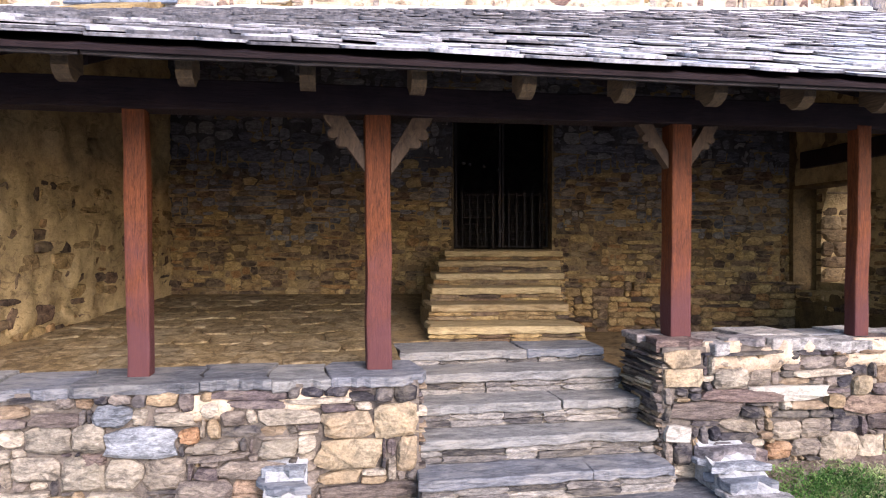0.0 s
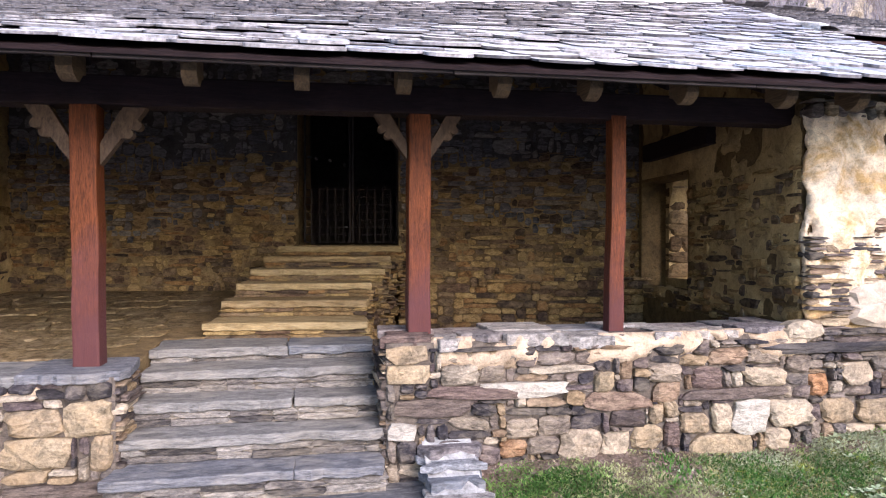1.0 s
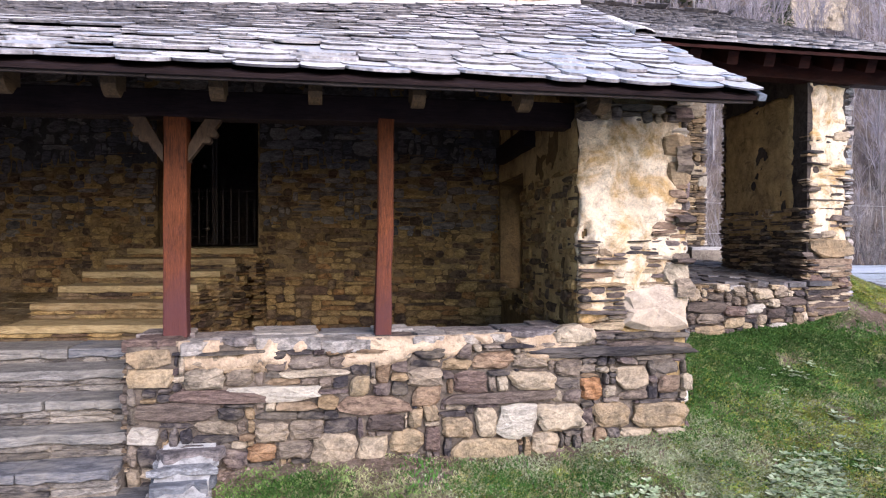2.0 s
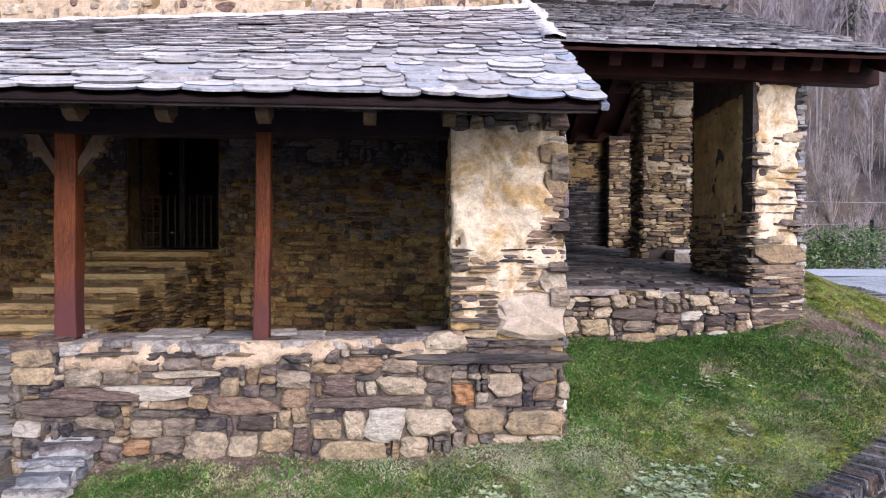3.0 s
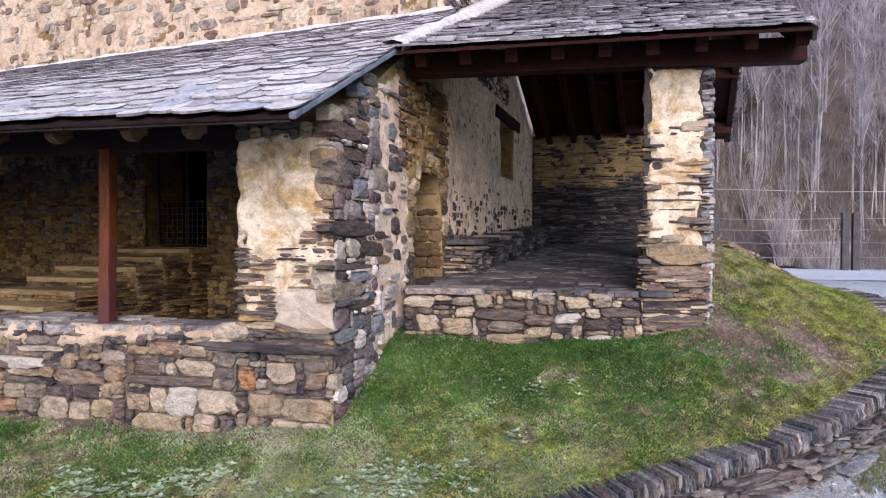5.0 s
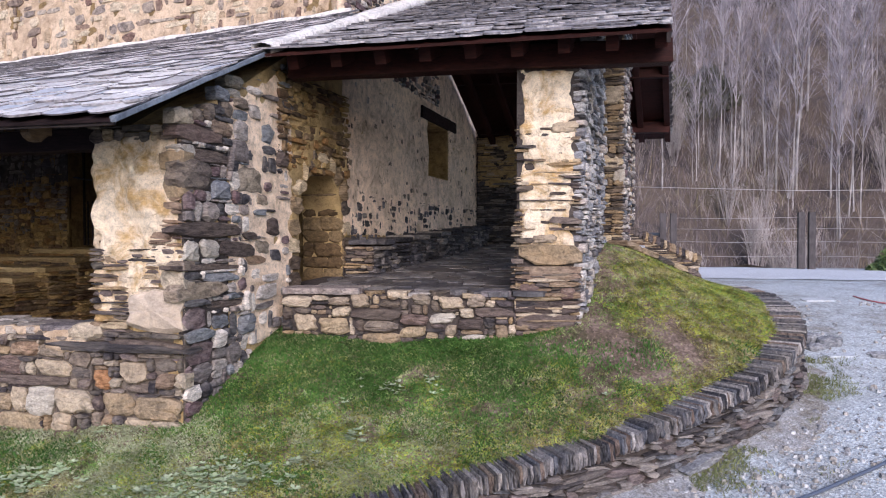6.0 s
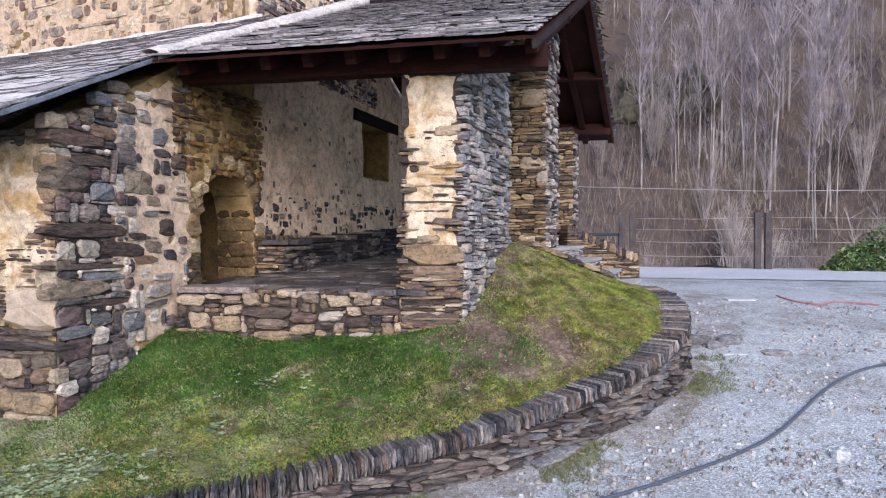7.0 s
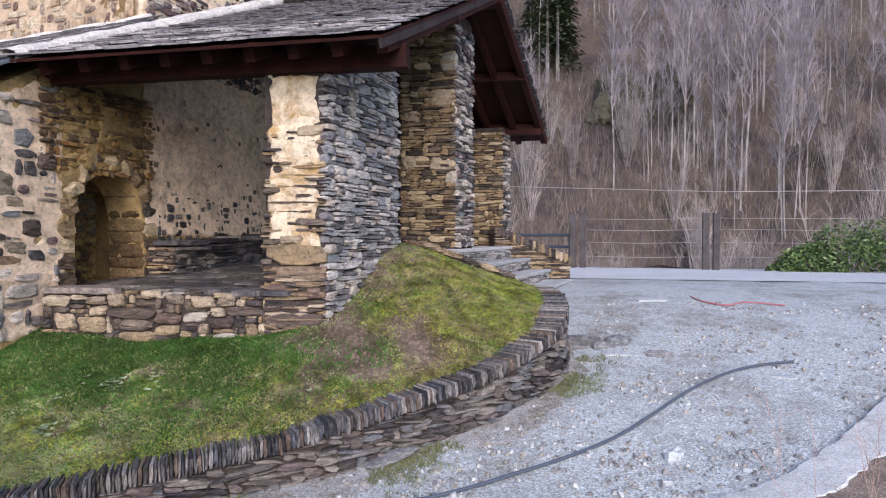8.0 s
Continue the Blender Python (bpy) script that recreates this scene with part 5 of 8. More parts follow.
def step(parent, x0, x1, y_front, z_top, going, rise, mat, mat_riser, seed, skew=0.0, thick=0.075):
    f = Face((x0, y_front), (x1, y_front + skew))
    n = 1 if mat is M_STEP_IN or seed % 2 else 2
    cut = [0.0, f.length] if n == 1 else [0.0, f.length * (0.45 + 0.2 * math.sin(seed * 3.3)), f.length]
    for k in range(n):
        a, b = cut[k], cut[k + 1]
        slab("tread", f, (a + b) / 2, z_top, b - a - 0.012, going + 0.12, thick, mat, parent, 0.03, seed * 5 + k, nx=16, ragged=0.05)
    body = bmesh.new()
    prism_into(body, [(x0 + 0.01, y_front + 0.03, z_top - rise - 0.25, z_top - thick + 0.01), (x1 - 0.01, y_front + skew + 0.03, z_top - rise - 0.25, z_top - thick + 0.01),
                      (x1 - 0.01, y_front + skew + going + 0.1, z_top - rise - 0.25, z_top - thick + 0.01), (x0 + 0.01, y_front + going + 0.1, z_top - rise - 0.25, z_top - thick + 0.01)])
    core = part("step_core", body, M_MORTAR if mat is M_STEP else M_MORTAR_O, parent)
    rng = random.Random(seed)
    s = 0.0
    while s < f.length - 0.05:
        w = min(rng.uniform(0.18, 0.5), f.length - s)
        for q in (0, 1):
            h = (rise - thick) / 2
            set_stone(core, f, s + w / 2, z_top - thick - h * (q + 0.5), w - 0.015, h - 0.006, mat_riser, "slate", rng.randrange(12), 0.0 + rng.uniform(-0.015, 0.015), 0.1, name="riser_stone")
        s += w


for i, (yf, zt) in enumerate([(3.98, 0.005), (4.28, 0.195), (4.56, 0.385), (4.90, 0.565), (5.30, 0.685)]):
    step(stairs_low, 0.26, 2.19, yf, zt, 0.5, 0.185, M_STEP, M_RISER, 90 + i)
step(stairs_low, -0.42, 2.54, 3.58, -0.20, 0.5, 0.19, M_STEP, M_RISER, 96)
step(stairs_low, -0.46, 2.52, 3.18, -0.395, 0.5, 0.19, M_STEP, M_RISER, 97)
stairs_in = thing("portal_steps", (1.5, 7, 0.6), "worn ochre stone steps up to the church portal", "steps")
for i, (yf, zt, x0, x1) in enumerate([(5.87, 0.835, 0.61, 2.15), (6.36, 1.005, 0.68, 2.20), (6.84, 1.155, 0.77, 2.30), (7.29, 1.295, 0.88, 2.45), (7.72, 1.435, 1.02, 2.60), (8.15, 1.555, 1.19, 2.80)]):
    step(stairs_in, x0, x1, yf, zt, 0.62 if i < 5 else 0.6, 0.165, M_STEP_IN, M_OCHRE, 110 + i, -0.12)
    f = Face((x1 - 0.02, yf - 0.1), (x1 + 0.05, yf + 0.4))
    core = [o for o in stairs_in.children if o.name.startswith("step_core")][-1]
    lay(core, f, 0.42, zt - 0.06, "slaty", M_OCHRE, M_OCHRE_I, 130 + i, 40, 0, None, (), 0.05, 0.12)

# stone cheeks beside the lowest steps
def cheek(x, y0, y1, z0, z1, w):
    t = thing("stone_cheek", (x, (y0 + y1) / 2, z1 - 0.2), "short stepped cheek of weathered slates beside the steps", "step cheek", "cheeks of the front steps")
    n = 8
    for i in range(n):
        y = y0 + (y1 - y0) * i / n
        z = z0 + (z1 - z0) * i / n
        f = Face((x - w / 2, y), (x + w / 2, y))
        ob = slab("cheek_slate", f, w / 2, z, w, (y1 - y0) / n + 0.12, 0.05 + 0.03 * (i % 2), (M_STEP, M_CAP, M_BLUEST)[(i * 5 + int(x)) % 3], None, 0.02, 140 + i + int(x * 9), nx=7, ny=3, ragged=0.10)
        ob.parent = t
        ob.matrix_parent_inverse = t.matrix_world.inverted()
    b = bmesh.new()
    prism_into(b, [(x - w / 2 + 0.02, y0 + 0.03, -0.9, z0 - 0.04), (x + w / 2 - 0.02, y0 + 0.03, -0.9, z0 - 0.04), (x + w / 2 - 0.02, y1, -0.9, z1 - 0.04), (x - w / 2 + 0.02, y1, -0.9, z1 - 0.04)])
    c = part("cheek_core", b, M_CHEEK)
    c.parent = t
    c.matrix_parent_inverse = t.matrix_world.inverted()


cheek(2.66, 3.0, 4.22, -0.44, 0.15, 0.42)
cheek(-0.66, 3.0, 4.22, -0.36, 0.18, 0.32)

# ---- posts, beams, brackets ----
for i, (x, y, zb, zt, w) in enumerate([(-1.715, 4.55, 0.69, 2.66, 0.158), (0.01, 4.55, 0.69, 2.66, 0.19), (2.495, 4.55, 0.875, 2.66, 0.185), (4.16, 4.49, 0.865, 2.67, 0.135)]):
    p = thing("porch_post", (x, y, zb), "squared red-brown wooden post standing on the low wall", "post", "posts of the porch")
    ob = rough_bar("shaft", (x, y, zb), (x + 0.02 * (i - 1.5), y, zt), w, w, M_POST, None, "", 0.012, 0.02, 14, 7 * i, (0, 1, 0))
    ob.parent = p
    ob.matrix_parent_inverse = p.matrix_world.inverted()
    if i in (1, 2):
        size = 0.45 if i == 1 else 0.36
        for side in (-1, 1):
            b = bmesh.new()
            pts = [(0.0, -size), (0.0, -size * 0.64), (size * 0.38, 0.0), (size * 0.74, 0.0), (size * 0.66, -size * 0.14), (size * 0.60, -size * 0.21)]
            for cx, cz, r in ((0.565, -0.33, 0.085), (0.43, -0.47, 0.085)):
                pts += [(size * (cx + r * math.cos(math.radians(a))), size * (cz + r * math.sin(math.radians(a)))) for a in (70, 35, 0, -35, -70, -105)]
            pts += [(size * 0.33, -size * 0.55)]
            fr = [b.verts.new((x + side * (w / 2 + px), 4.55 - 0.045, zt - 0.02 + pz)) for px, pz in pts]
            bk = [b.verts.new((x + side * (w / 2 + px), 4.55 + 0.045, zt - 0.02 + pz)) for px, pz in pts]
            b.faces.new(fr)
            b.faces.new(bk[::-1])
            for k in range(len(pts)):
                l = (k + 1) % len(pts)
                b.faces.new((fr[k], bk[k], bk[l], fr[l]))
            ob = part("bracket", b, M_CARVED, None, "carved scalloped bracket")
            ob.parent = p
            ob.matrix_parent_inverse = p.matrix_world.inverted()
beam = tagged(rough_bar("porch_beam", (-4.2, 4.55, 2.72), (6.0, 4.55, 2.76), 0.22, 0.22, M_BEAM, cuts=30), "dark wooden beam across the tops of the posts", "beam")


# ---- roofs ----
class Roof:
    """A roof plane between an eave and a ridge, each from two points."""

    def __init__(self, e0, e1, r0, r1):
        self.c = [Vector(p) for p in (e0, e1, r0, r1)]

    def at(self, a, b, lift=0.0):
        e0, e1, r0, r1 = self.c
        p = (e0.lerp(e1, a)).lerp(r0.lerp(r1, a), b)
        return p + self.normal(a, b) * lift if lift else p

    def normal(self, a, b):
        e0, e1, r0, r1 = self.c
        u = (e1 - e0).lerp(r1 - r0, b)
        v = (r0 - e0).lerp(r1 - e1, a)
        return u.cross(v).normalized()


def slate_shapes(rng, n):
    out = []
    for _ in range(n):
        pts = [(-0.5, 1.0), (-0.5, 0.28 + rng.uniform(-0.1, 0.1))]
        for k in range(1, 7):
            a = math.pi * k / 7
            pts.append((-0.5 * math.cos(a) * (1 + rng.uniform(-0.04, 0.02)), 0.26 - 0.27 * math.sin(a) ** 0.8 + rng.uniform(-0.03, 0.03)))
        pts += [(0.5, 0.28 + rng.uniform(-0.1, 0.1)), (0.5, 1.0)]
        m = len(pts)
        verts = [(x, y, 1.0) for x, y in pts] + [(x, y, 0.0) for x, y in pts]
        faces = [tuple(range(m))] + [(k, k + m, (k + 1) % m + m, (k + 1) % m) for k in range(m)] + [tuple(range(2 * m - 1, m - 1, -1))]
        out.append((verts, faces))
    return out


SLATES = slate_shapes(random.Random(3), 10)
_slate_meshes = {}


def slate_roof(name, roof, rows, w0, w1, near, far, seed, label, deck_mat, keep_rows, upper=None, thick=0.014, deck=0.03, ragged=0.012):
    rng = random.Random(seed)
    bm = bmesh.new()
    n = 16
    top = [[bm.verts.new(roof.at(i / n, j / 4, -0.012)) for i in range(n + 1)] for j in range(5)]
    low = [[bm.verts.new(roof.at(i / n, j / 4, -0.012 - deck)) for i in range(n + 1)] for j in range(5)]
    for j in range(4):
        for i in range(n):
            bm.faces.new((top[j][i], top[j][i + 1], top[j + 1][i + 1], top[j + 1][i]))
            bm.faces.new((low[j][i], low[j + 1][i], low[j + 1][i + 1], low[j][i + 1]))
    for i in range(n):
        bm.faces.new((top[0][i], low[0][i], low[0][i + 1], top[0][i + 1]))
        bm.faces.new((top[4][i], top[4][i + 1], low[4][i + 1], low[4][i]))
    for j in range(4):
        bm.faces.new((top[j][0], top[j + 1][0], low[j + 1][0], low[j][0]))
        bm.faces.new((top[j][n], low[j][n], low[j + 1][n], top[j + 1][n]))
    body = tagged(part(name, bm, deck_mat), label, "roof", kind="structure")
    verts, faces, verts2, faces2 = [], [], [], []
    per = len(SLATES[0][1])
    # every face but the top takes the shade-darkened edge colour
    edges = lambda me: me.polygons.foreach_set("material_index", [0 if i % per == 0 else 1 for i in range(len(me.polygons))])
    made = 0
    slope = (roof.at(0.5, 1) - roof.at(0.5, 0)).length
    for r in range(rows):
        b = r / rows
        length = (roof.at(1, b) - roof.at(0, b)).length
        s = -rng.uniform(0, w1)
        hgt = slope / rows
        while s < length:
            w = w0 * (w1 / w0) ** rng.random() * (1.35 - 0.6 * b)
            lo, hi = max(s, -0.03), min(s + w, length + 0.03)
            s += w
            if hi - lo < 0.07:
                continue
            w, mid = hi - lo, (lo + hi) / 2 / length
            bb = b + rng.uniform(-0.45, 0.3) / rows * (1.0 if r else 0.5)
            p = roof.at(mid, max(bb, -0.02))
            nrm = roof.normal(mid, b)
            u = (roof.at(1, b) - roof.at(0, b)).normalized()
            v = nrm.cross(u).normalized()
            th = thick * rng.uniform(0.7, 1.7)
            m = Matrix((u, v, nrm)).transposed().to_4x4()
            m.translation = p + nrm * (0.032 + rng.uniform(0, 0.012))
            tilt = -math.atan2(0.032, hgt * 1.9) + rng.uniform(-0.03, 0.03)
            m = m @ Euler((tilt, rng.uniform(-0.015, 0.015), rng.uniform(-0.06, 0.06))).to_matrix().to_4x4() @ Matrix.Diagonal((w * 1.02, hgt * 1.95, th, 1))
            k = rng.randrange(len(SLATES))
            if r < keep_rows and made < 300:
                key = (k, near.name)
                if key not in _slate_meshes:
                    me = bpy.data.meshes.new("slate")
                    me.from_pydata(SLATES[k][0], [], SLATES[k][1])
                    me.materials.append(near)
                    me.materials.append(M_SLATE_EDGE_SHADE)
                    me.polygons.foreach_set("material_index", [0] + [1] * (len(SLATES[k][1]) - 1))
                    _slate_meshes[key] = me
                ob = new("slate", _slate_meshes[key])
                ob.parent = body
                ob.matrix_world = m
                made += 1
            else:
                old = upper and b + rng.uniform(-0.12, 0.12) > 0.45
                vv, ff = (verts2, faces2) if old else (verts, faces)
                o = len(vv)
                vv += [m @ Vector(q) for q in SLATES[k][0]]
                ff += [tuple(o + t for t in q) for q in SLATES[k][1]]
    for vv, ff, mt in ((verts, faces, far), (verts2, faces2, upper)):
        if vv:
            ob = new("slates", mesh_from("slates", vv, ff, mt))
            ob.data.materials.append(M_SLATE_EDGE_SHADE)
            edges(ob.data)
            ob.parent = body
            tagged(ob, "overlapping slates higher up the roof", kind="stuff")
    return body


ROOF1 = Roof((-6.0, 3.30, 2.765), (6.87, 3.30, 2.735), (-6.0, back_y(-6.0) - 0.02, 4.97), (7.20, back_y(7.20) - 0.02, 4.91))
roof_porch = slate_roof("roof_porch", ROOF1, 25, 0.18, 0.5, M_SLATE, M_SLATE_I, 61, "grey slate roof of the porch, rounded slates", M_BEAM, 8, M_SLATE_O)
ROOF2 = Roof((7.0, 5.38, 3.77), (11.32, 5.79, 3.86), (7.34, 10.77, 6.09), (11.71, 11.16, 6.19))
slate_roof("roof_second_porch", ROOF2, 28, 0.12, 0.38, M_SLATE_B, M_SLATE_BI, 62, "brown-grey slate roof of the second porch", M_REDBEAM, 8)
ROOF3 = Roof((12.18, 15.52, 4.11), (7.69, 15.23, 4.08), (11.71, 11.16, 6.19), (7.34, 10.77, 6.09))
slate_roof("roof_second_rear", ROOF3, 28, 0.2, 0.4, M_SLATE_B, M_SLATE_BI, 63, "rear slope of the second porch roof", M_REDBEAM, 2)
# rafter tails and eave boards of the first porch
RAFT = [-5.41, -4.7, -3.98, -3.28, -2.58, -1.90, -1.22, -0.5, 0.19, 0.91, 1.60, 2.27, 2.95, 3.61, 4.34, 5.14, 5.75]
for i, x in enumerate(RAFT):
    zt = 2.86 + (back_y(x) - 0.1 - 3.63) * (4.93 - 2.78) / (back_y(x) - 3.30)
    t = thing("rafter", (x, 3.63, 2.72), "hewn porch rafter with a carved pale end", "rafter", "rafters of the porch roof")
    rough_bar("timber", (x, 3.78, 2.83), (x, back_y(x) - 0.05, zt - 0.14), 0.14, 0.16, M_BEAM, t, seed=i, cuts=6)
    b = bmesh.new()
    prof = [(3.51, 2.812), (3.51, 2.752), (3.55, 2.737), (3.55, 2.687), (3.58, 2.647), (3.63, 2.622), (3.68, 2.617), (3.75, 2.677), (3.8, 2.687), (3.8, 2.872), (3.53, 2.812)]
    fr = [b.verts.new((x - 0.048, y, z)) for y, z in prof]
    bk = [b.verts.new((x + 0.048, y, z)) for y, z in prof]
    b.faces.new(fr)
    b.faces.new(bk[::-1])
    for q in range(len(prof)):
        r = (q + 1) % len(prof)
        b.faces.new((fr[q], fr[r], bk[r], bk[q]))
    part("rafter_end", b, M_TAIL, t, "carved pale rafter end")
eave = thing("eave_boarding", (0.4, 3.37, 2.68), "dark weathered boards nailed along the eave", "board")
for i in range(6):
    a, b = -6.0 + 2.14 * i, -6.0 + 2.14 * (i + 1) - 0.01
    rough_bar("eave_board", (a, 3.36, 2.73 - 0.03 * (a + 6) / 12.86), (b, 3.36, 2.73 - 0.03 * (b + 6) / 12.86), 0.03, 0.045, M_BOARD, eave, cuts=6, bevel=0.005, seed=i)

# mortar fillet where the roof meets the church, and along the second roof
f = Face((-6.0, back_y(-6.0) - 0.05), (7.18, back_y(7.18) - 0.05))
pts = [f.at(f.length * i / 60, 4.99 + 0.015 * math.sin(i * 1.3) - 0.06 * i / 60) for i in range(61)]
tagged(tube("mortar_fillet", pts, 0.055, M_FLASH, None, "", 8), "pinkish white mortar fillet along the church wall", "mortar", kind="structure")
# right verge of the first roof
for i, (dz, w, mt, nm) in enumerate([(-0.02, 0.06, M_LEAD, "verge_board")]):
    a, b_ = ROOF1.at(1, 0.0), ROOF1.at(1, 0.98)
    tagged(rough_bar(nm, a + Vector((0.0, -0.01, dz)), b_ + Vector((0.0, 0, dz)), w, 0.05, mt, cuts=14, bevel=0.01), "blue-grey verge board of the porch roof", "board")
vs, fs = [], []
n = 40
for i in range(n + 1):
    q = i / n
    a = Vector((6.96, 5.4, 3.83)).lerp(Vector((7.22, 7.79, 4.89)), min(1, q / 0.42)) if q < 0.42 else Vector((7.22, 7.79, 4.89)).lerp(Vector((7.45, 10.67, 6.17)), (q - 0.42) / 0.58)
    wob = 0.05 * noise.noise(Vector((q * 17, 0, 0))) + 0.03 * noise.noise(Vector((q * 47, 0, 3)))
    w = 0.17 if q < 0.42 else 0.28
    for k, (dx, dz) in enumerate(((-0.06, 0.05), (w * 0.35, 0.065), (w + wob, 0.03), (w + wob, -0.10), (-0.06, -0.10))):
        vs.append(a + Vector((dx, 0, dz + wob * 0.6)))
    if i:
        o = (i - 1) * 5
        for k in range(5):
            l = (k + 1) % 5
            fs.append((o + k, o + l, o + 5 + l, o + 5 + k))
ob = new("mortar_flashing", mesh_from("mortar_flashing", vs, fs, M_FLASH, True))
tagged(ob, "white mortar flashing between roof and wall", "mortar", kind="structure")

# ---- second porch ----
bm = bmesh.new()


def floor2(y):
    return 1.12 + 0.048 * (y - 6.0)


prism_into(bm, [(6.6, 6.05, 0.2, floor2(6)), (9.75, 6.4, 0.2, floor2(6.4)), (10.4, 6.5, 0.2, floor2(6.5)), (11.1, 15.1, 0.2, floor2(15)), (7.4, 15.4, 0.2, floor2(15)), (7.0, 9.0, 0.2, floor2(9))])
floor_second = tagged(part("floor_second_porch", bm, M_MORTAR_D), "dark slate floor of the second porch", "floor", kind="structure")
rng = random.Random(8)
for gy in range(34):
    y = 6.4 + gy * 0.25
    x = side_x(y) + 0.1 + rng.uniform(-0.1, 0.1)
    while x < 9.85 + 0.08 * (y - 6):
        w = rng.uniform(0.16, 0.44)
        ob = new("flagstone", stone_mesh("slate", rng.randrange(12), M_FLAG2))
        under(ob, floor_second)
        ob.matrix_world = Matrix.Translation((x + w / 2, y + rng.uniform(-0.06, 0.06), floor2(y) + rng.uniform(0.004, 0.028))) @ Euler((radians(-90) + 0.048 + rng.uniform(-0.03, 0.03), rng.uniform(-0.03, 0.03), rng.uniform(-0.25, 0.25))).to_matrix().to_4x4() @ Matrix.Diagonal((w - 0.01, 0.06, rng.uniform(0.22, 0.31), 1))
        x += w
wall_second = sliced_wall("wall_second_front", F_PORCH2, 0.5, 0.2, 1.10, M_MORTAR_D, (), 8, "low dry-stone front wall of the second porch")
lay(wall_second, F_PORCH2, 0.46, 1.09, "rubble", M_SLATY, M_SLATY_I, 71, 200, 0, None, spots(SET_SECOND), 0.034)
set_stones(wall_second, F_PORCH2, SET_SECOND, 9, 0.055)
slab("capstone", F_PORCH2, 0.46, 1.17, 0.94, 0.5, 0.07, M_CAP, wall_second, 0.06, 160, "long grey slab", nx=12, ragged=0.06)
s, i = 0.95, 0
while s < 2.66:
    w = (0.24, 0.31, 0.2, 0.36, 0.27, 0.33)[i % 6]
    slab("capstone", F_PORCH2, s + w / 2, 1.13 + 0.018 * math.sin(i * 2.7), w - 0.015, 0.45, 0.05 + 0.02 * (i % 2), (M_TANP, M_SLATY, M_CAP)[i % 3], wall_second, 0.02 + 0.02 * math.sin(i * 1.9), 161 + i, nx=8, ragged=0.09)
    s += w
    i += 1


def pillar(name, corners, zb, zt, label, lays):
    """A stone pillar: a mortar core with stones laid on the faces that show. corners run anticlockwise."""
    b = bmesh.new()
    zt_f = zt if callable(zt) else (lambda x, y: zt)
    prism_into(b, [(x, y, zb, zt_f(x, y)) for x, y in corners])
    core = tagged(part(name, b, M_MORTAR_D), label, "pillar", kind="structure")
    for i, style, near, far, seed, keep, low, high, skip in lays:
        f = Face(corners[i], corners[(i + 1) % len(corners)])
        lay(core, f, low, high, style, near, far, seed, keep, -0.02, f.length + 0.02, (), 0.036, 0.14, 0.013, skip)
    return core


def under_roof2(x, y):
    return 3.82 + (y - 5.6) * 0.455 - 0.16


PXC = [(9.7, 6.34), (10.39, 6.45), (10.62, 8.42), (9.95, 8.51)]
pillar_front = pillar("wall_front_pillar", PXC, 0.2, under_roof2, "deep schist pillar with pale plaster on its front", [
    (0, "slaty", M_SLATY, M_SLATY_I, 81, 300, 0.66, 1.42, 0.0), (0, "slaty", M_SLATY, M_SLATY_I, 82, 150, 1.7, 3.0, 0.5),
    (3, "slaty", M_SLATY, M_SLATY_I, 84, 150, 1.15, 2.1, 0.1), (2, "slaty", M_SLATY, M_SLATY_I, 86, 80, 1.15, 3.8, 0.0)])
lay(pillar_front, F_PXS, lambda s: 0.66 + 0.5 * s, lambda s: 3.72 + 0.47 * s, "mixed", M_LIGHTC, M_LIGHTC_I, 83, 300, -0.02, F_PXS.length + 0.02, (), 0.04, 0.14, 0.014, 0.0, far_label="thin grey stones of the pillar side", first=(0, 2, 1.2, 3.2))
plaster_face("plaster", F_PX, 0.02, F_PX.length - 0.04, 1.62, 3.66, M_PLASTER, pillar_front, 0.03, 0.045, 0.025, 12, "pale yellow plaster", (), -0.5)
set_stones(pillar_front, F_PX, SET_PX, 10, 0.05)
set_stone(pillar_front, F_PX, 0.37, 1.56, 0.72, 0.235, M_LIME, "square", 2, 0.06, 0.3, 0.03, label="long tufa block")
set_stone(pillar_front, F_PXS, 0.62, 3.42, 0.16, 0.3, M_WHITE, "block", 2, 0.06)
set_stone(pillar_front, F_PXS, 0.78, 1.30, 0.17, 0.15, M_WHITE, "round", 2, 0.07)
set_stone(pillar_front, F_PXS, 0.62, 1.12, 0.12, 0.2, M_WHITE, "block", 5, 0.07, tilt=0.4)
F_PXI = Face(PXC[3], PXC[0])
plaster_face("plaster", F_PXI, 0.05, 1.9, 1.7, 3.6, M_PLASTER_O, pillar_front, 0.03, 0.03, 0.05, 13, "ochre plaster", (), -0.5)

P3C = [(10.01, 10.72), (10.97, 10.73), (11.1, 11.62), (10.14, 11.66)]
pillar_mid = pillar("wall_middle_pillar", P3C, 0.9, 5.75, "tall schist pillar under the gable", [
    (0, "mixed", M_TANP, M_TANP_I, 91, 300, 1.6, 5.55, 0.0), (1, "mixed", M_COOL, M_COOL_I, 92, 160, 1.6, 5.55, 0.0), (3, "slaty", M_SLATY, M_SLATY_I, 93, 60, 1.3, 5.5, 0.0)])
F_P3 = Face(P3C[0], P3C[1])
for s, z, w, h, mt in [(0.86, 4.85, 0.28, 0.3, M_WHITE), (0.75, 4.2, 0.42, 0.28, M_PALE), (0.2, 3.9, 0.26, 0.2, M_PALE), (0.14, 3.1, 0.24, 0.24, M_PALE), (0.72, 3.05, 0.4, 0.22, M_PALE), (0.9, 2.8, 0.2, 0.24, M_WHITE)]:
    set_stone(pillar_mid, F_P3, s, z, w, h, mt, "block", int(s * 10 + z), 0.06, 0.2)
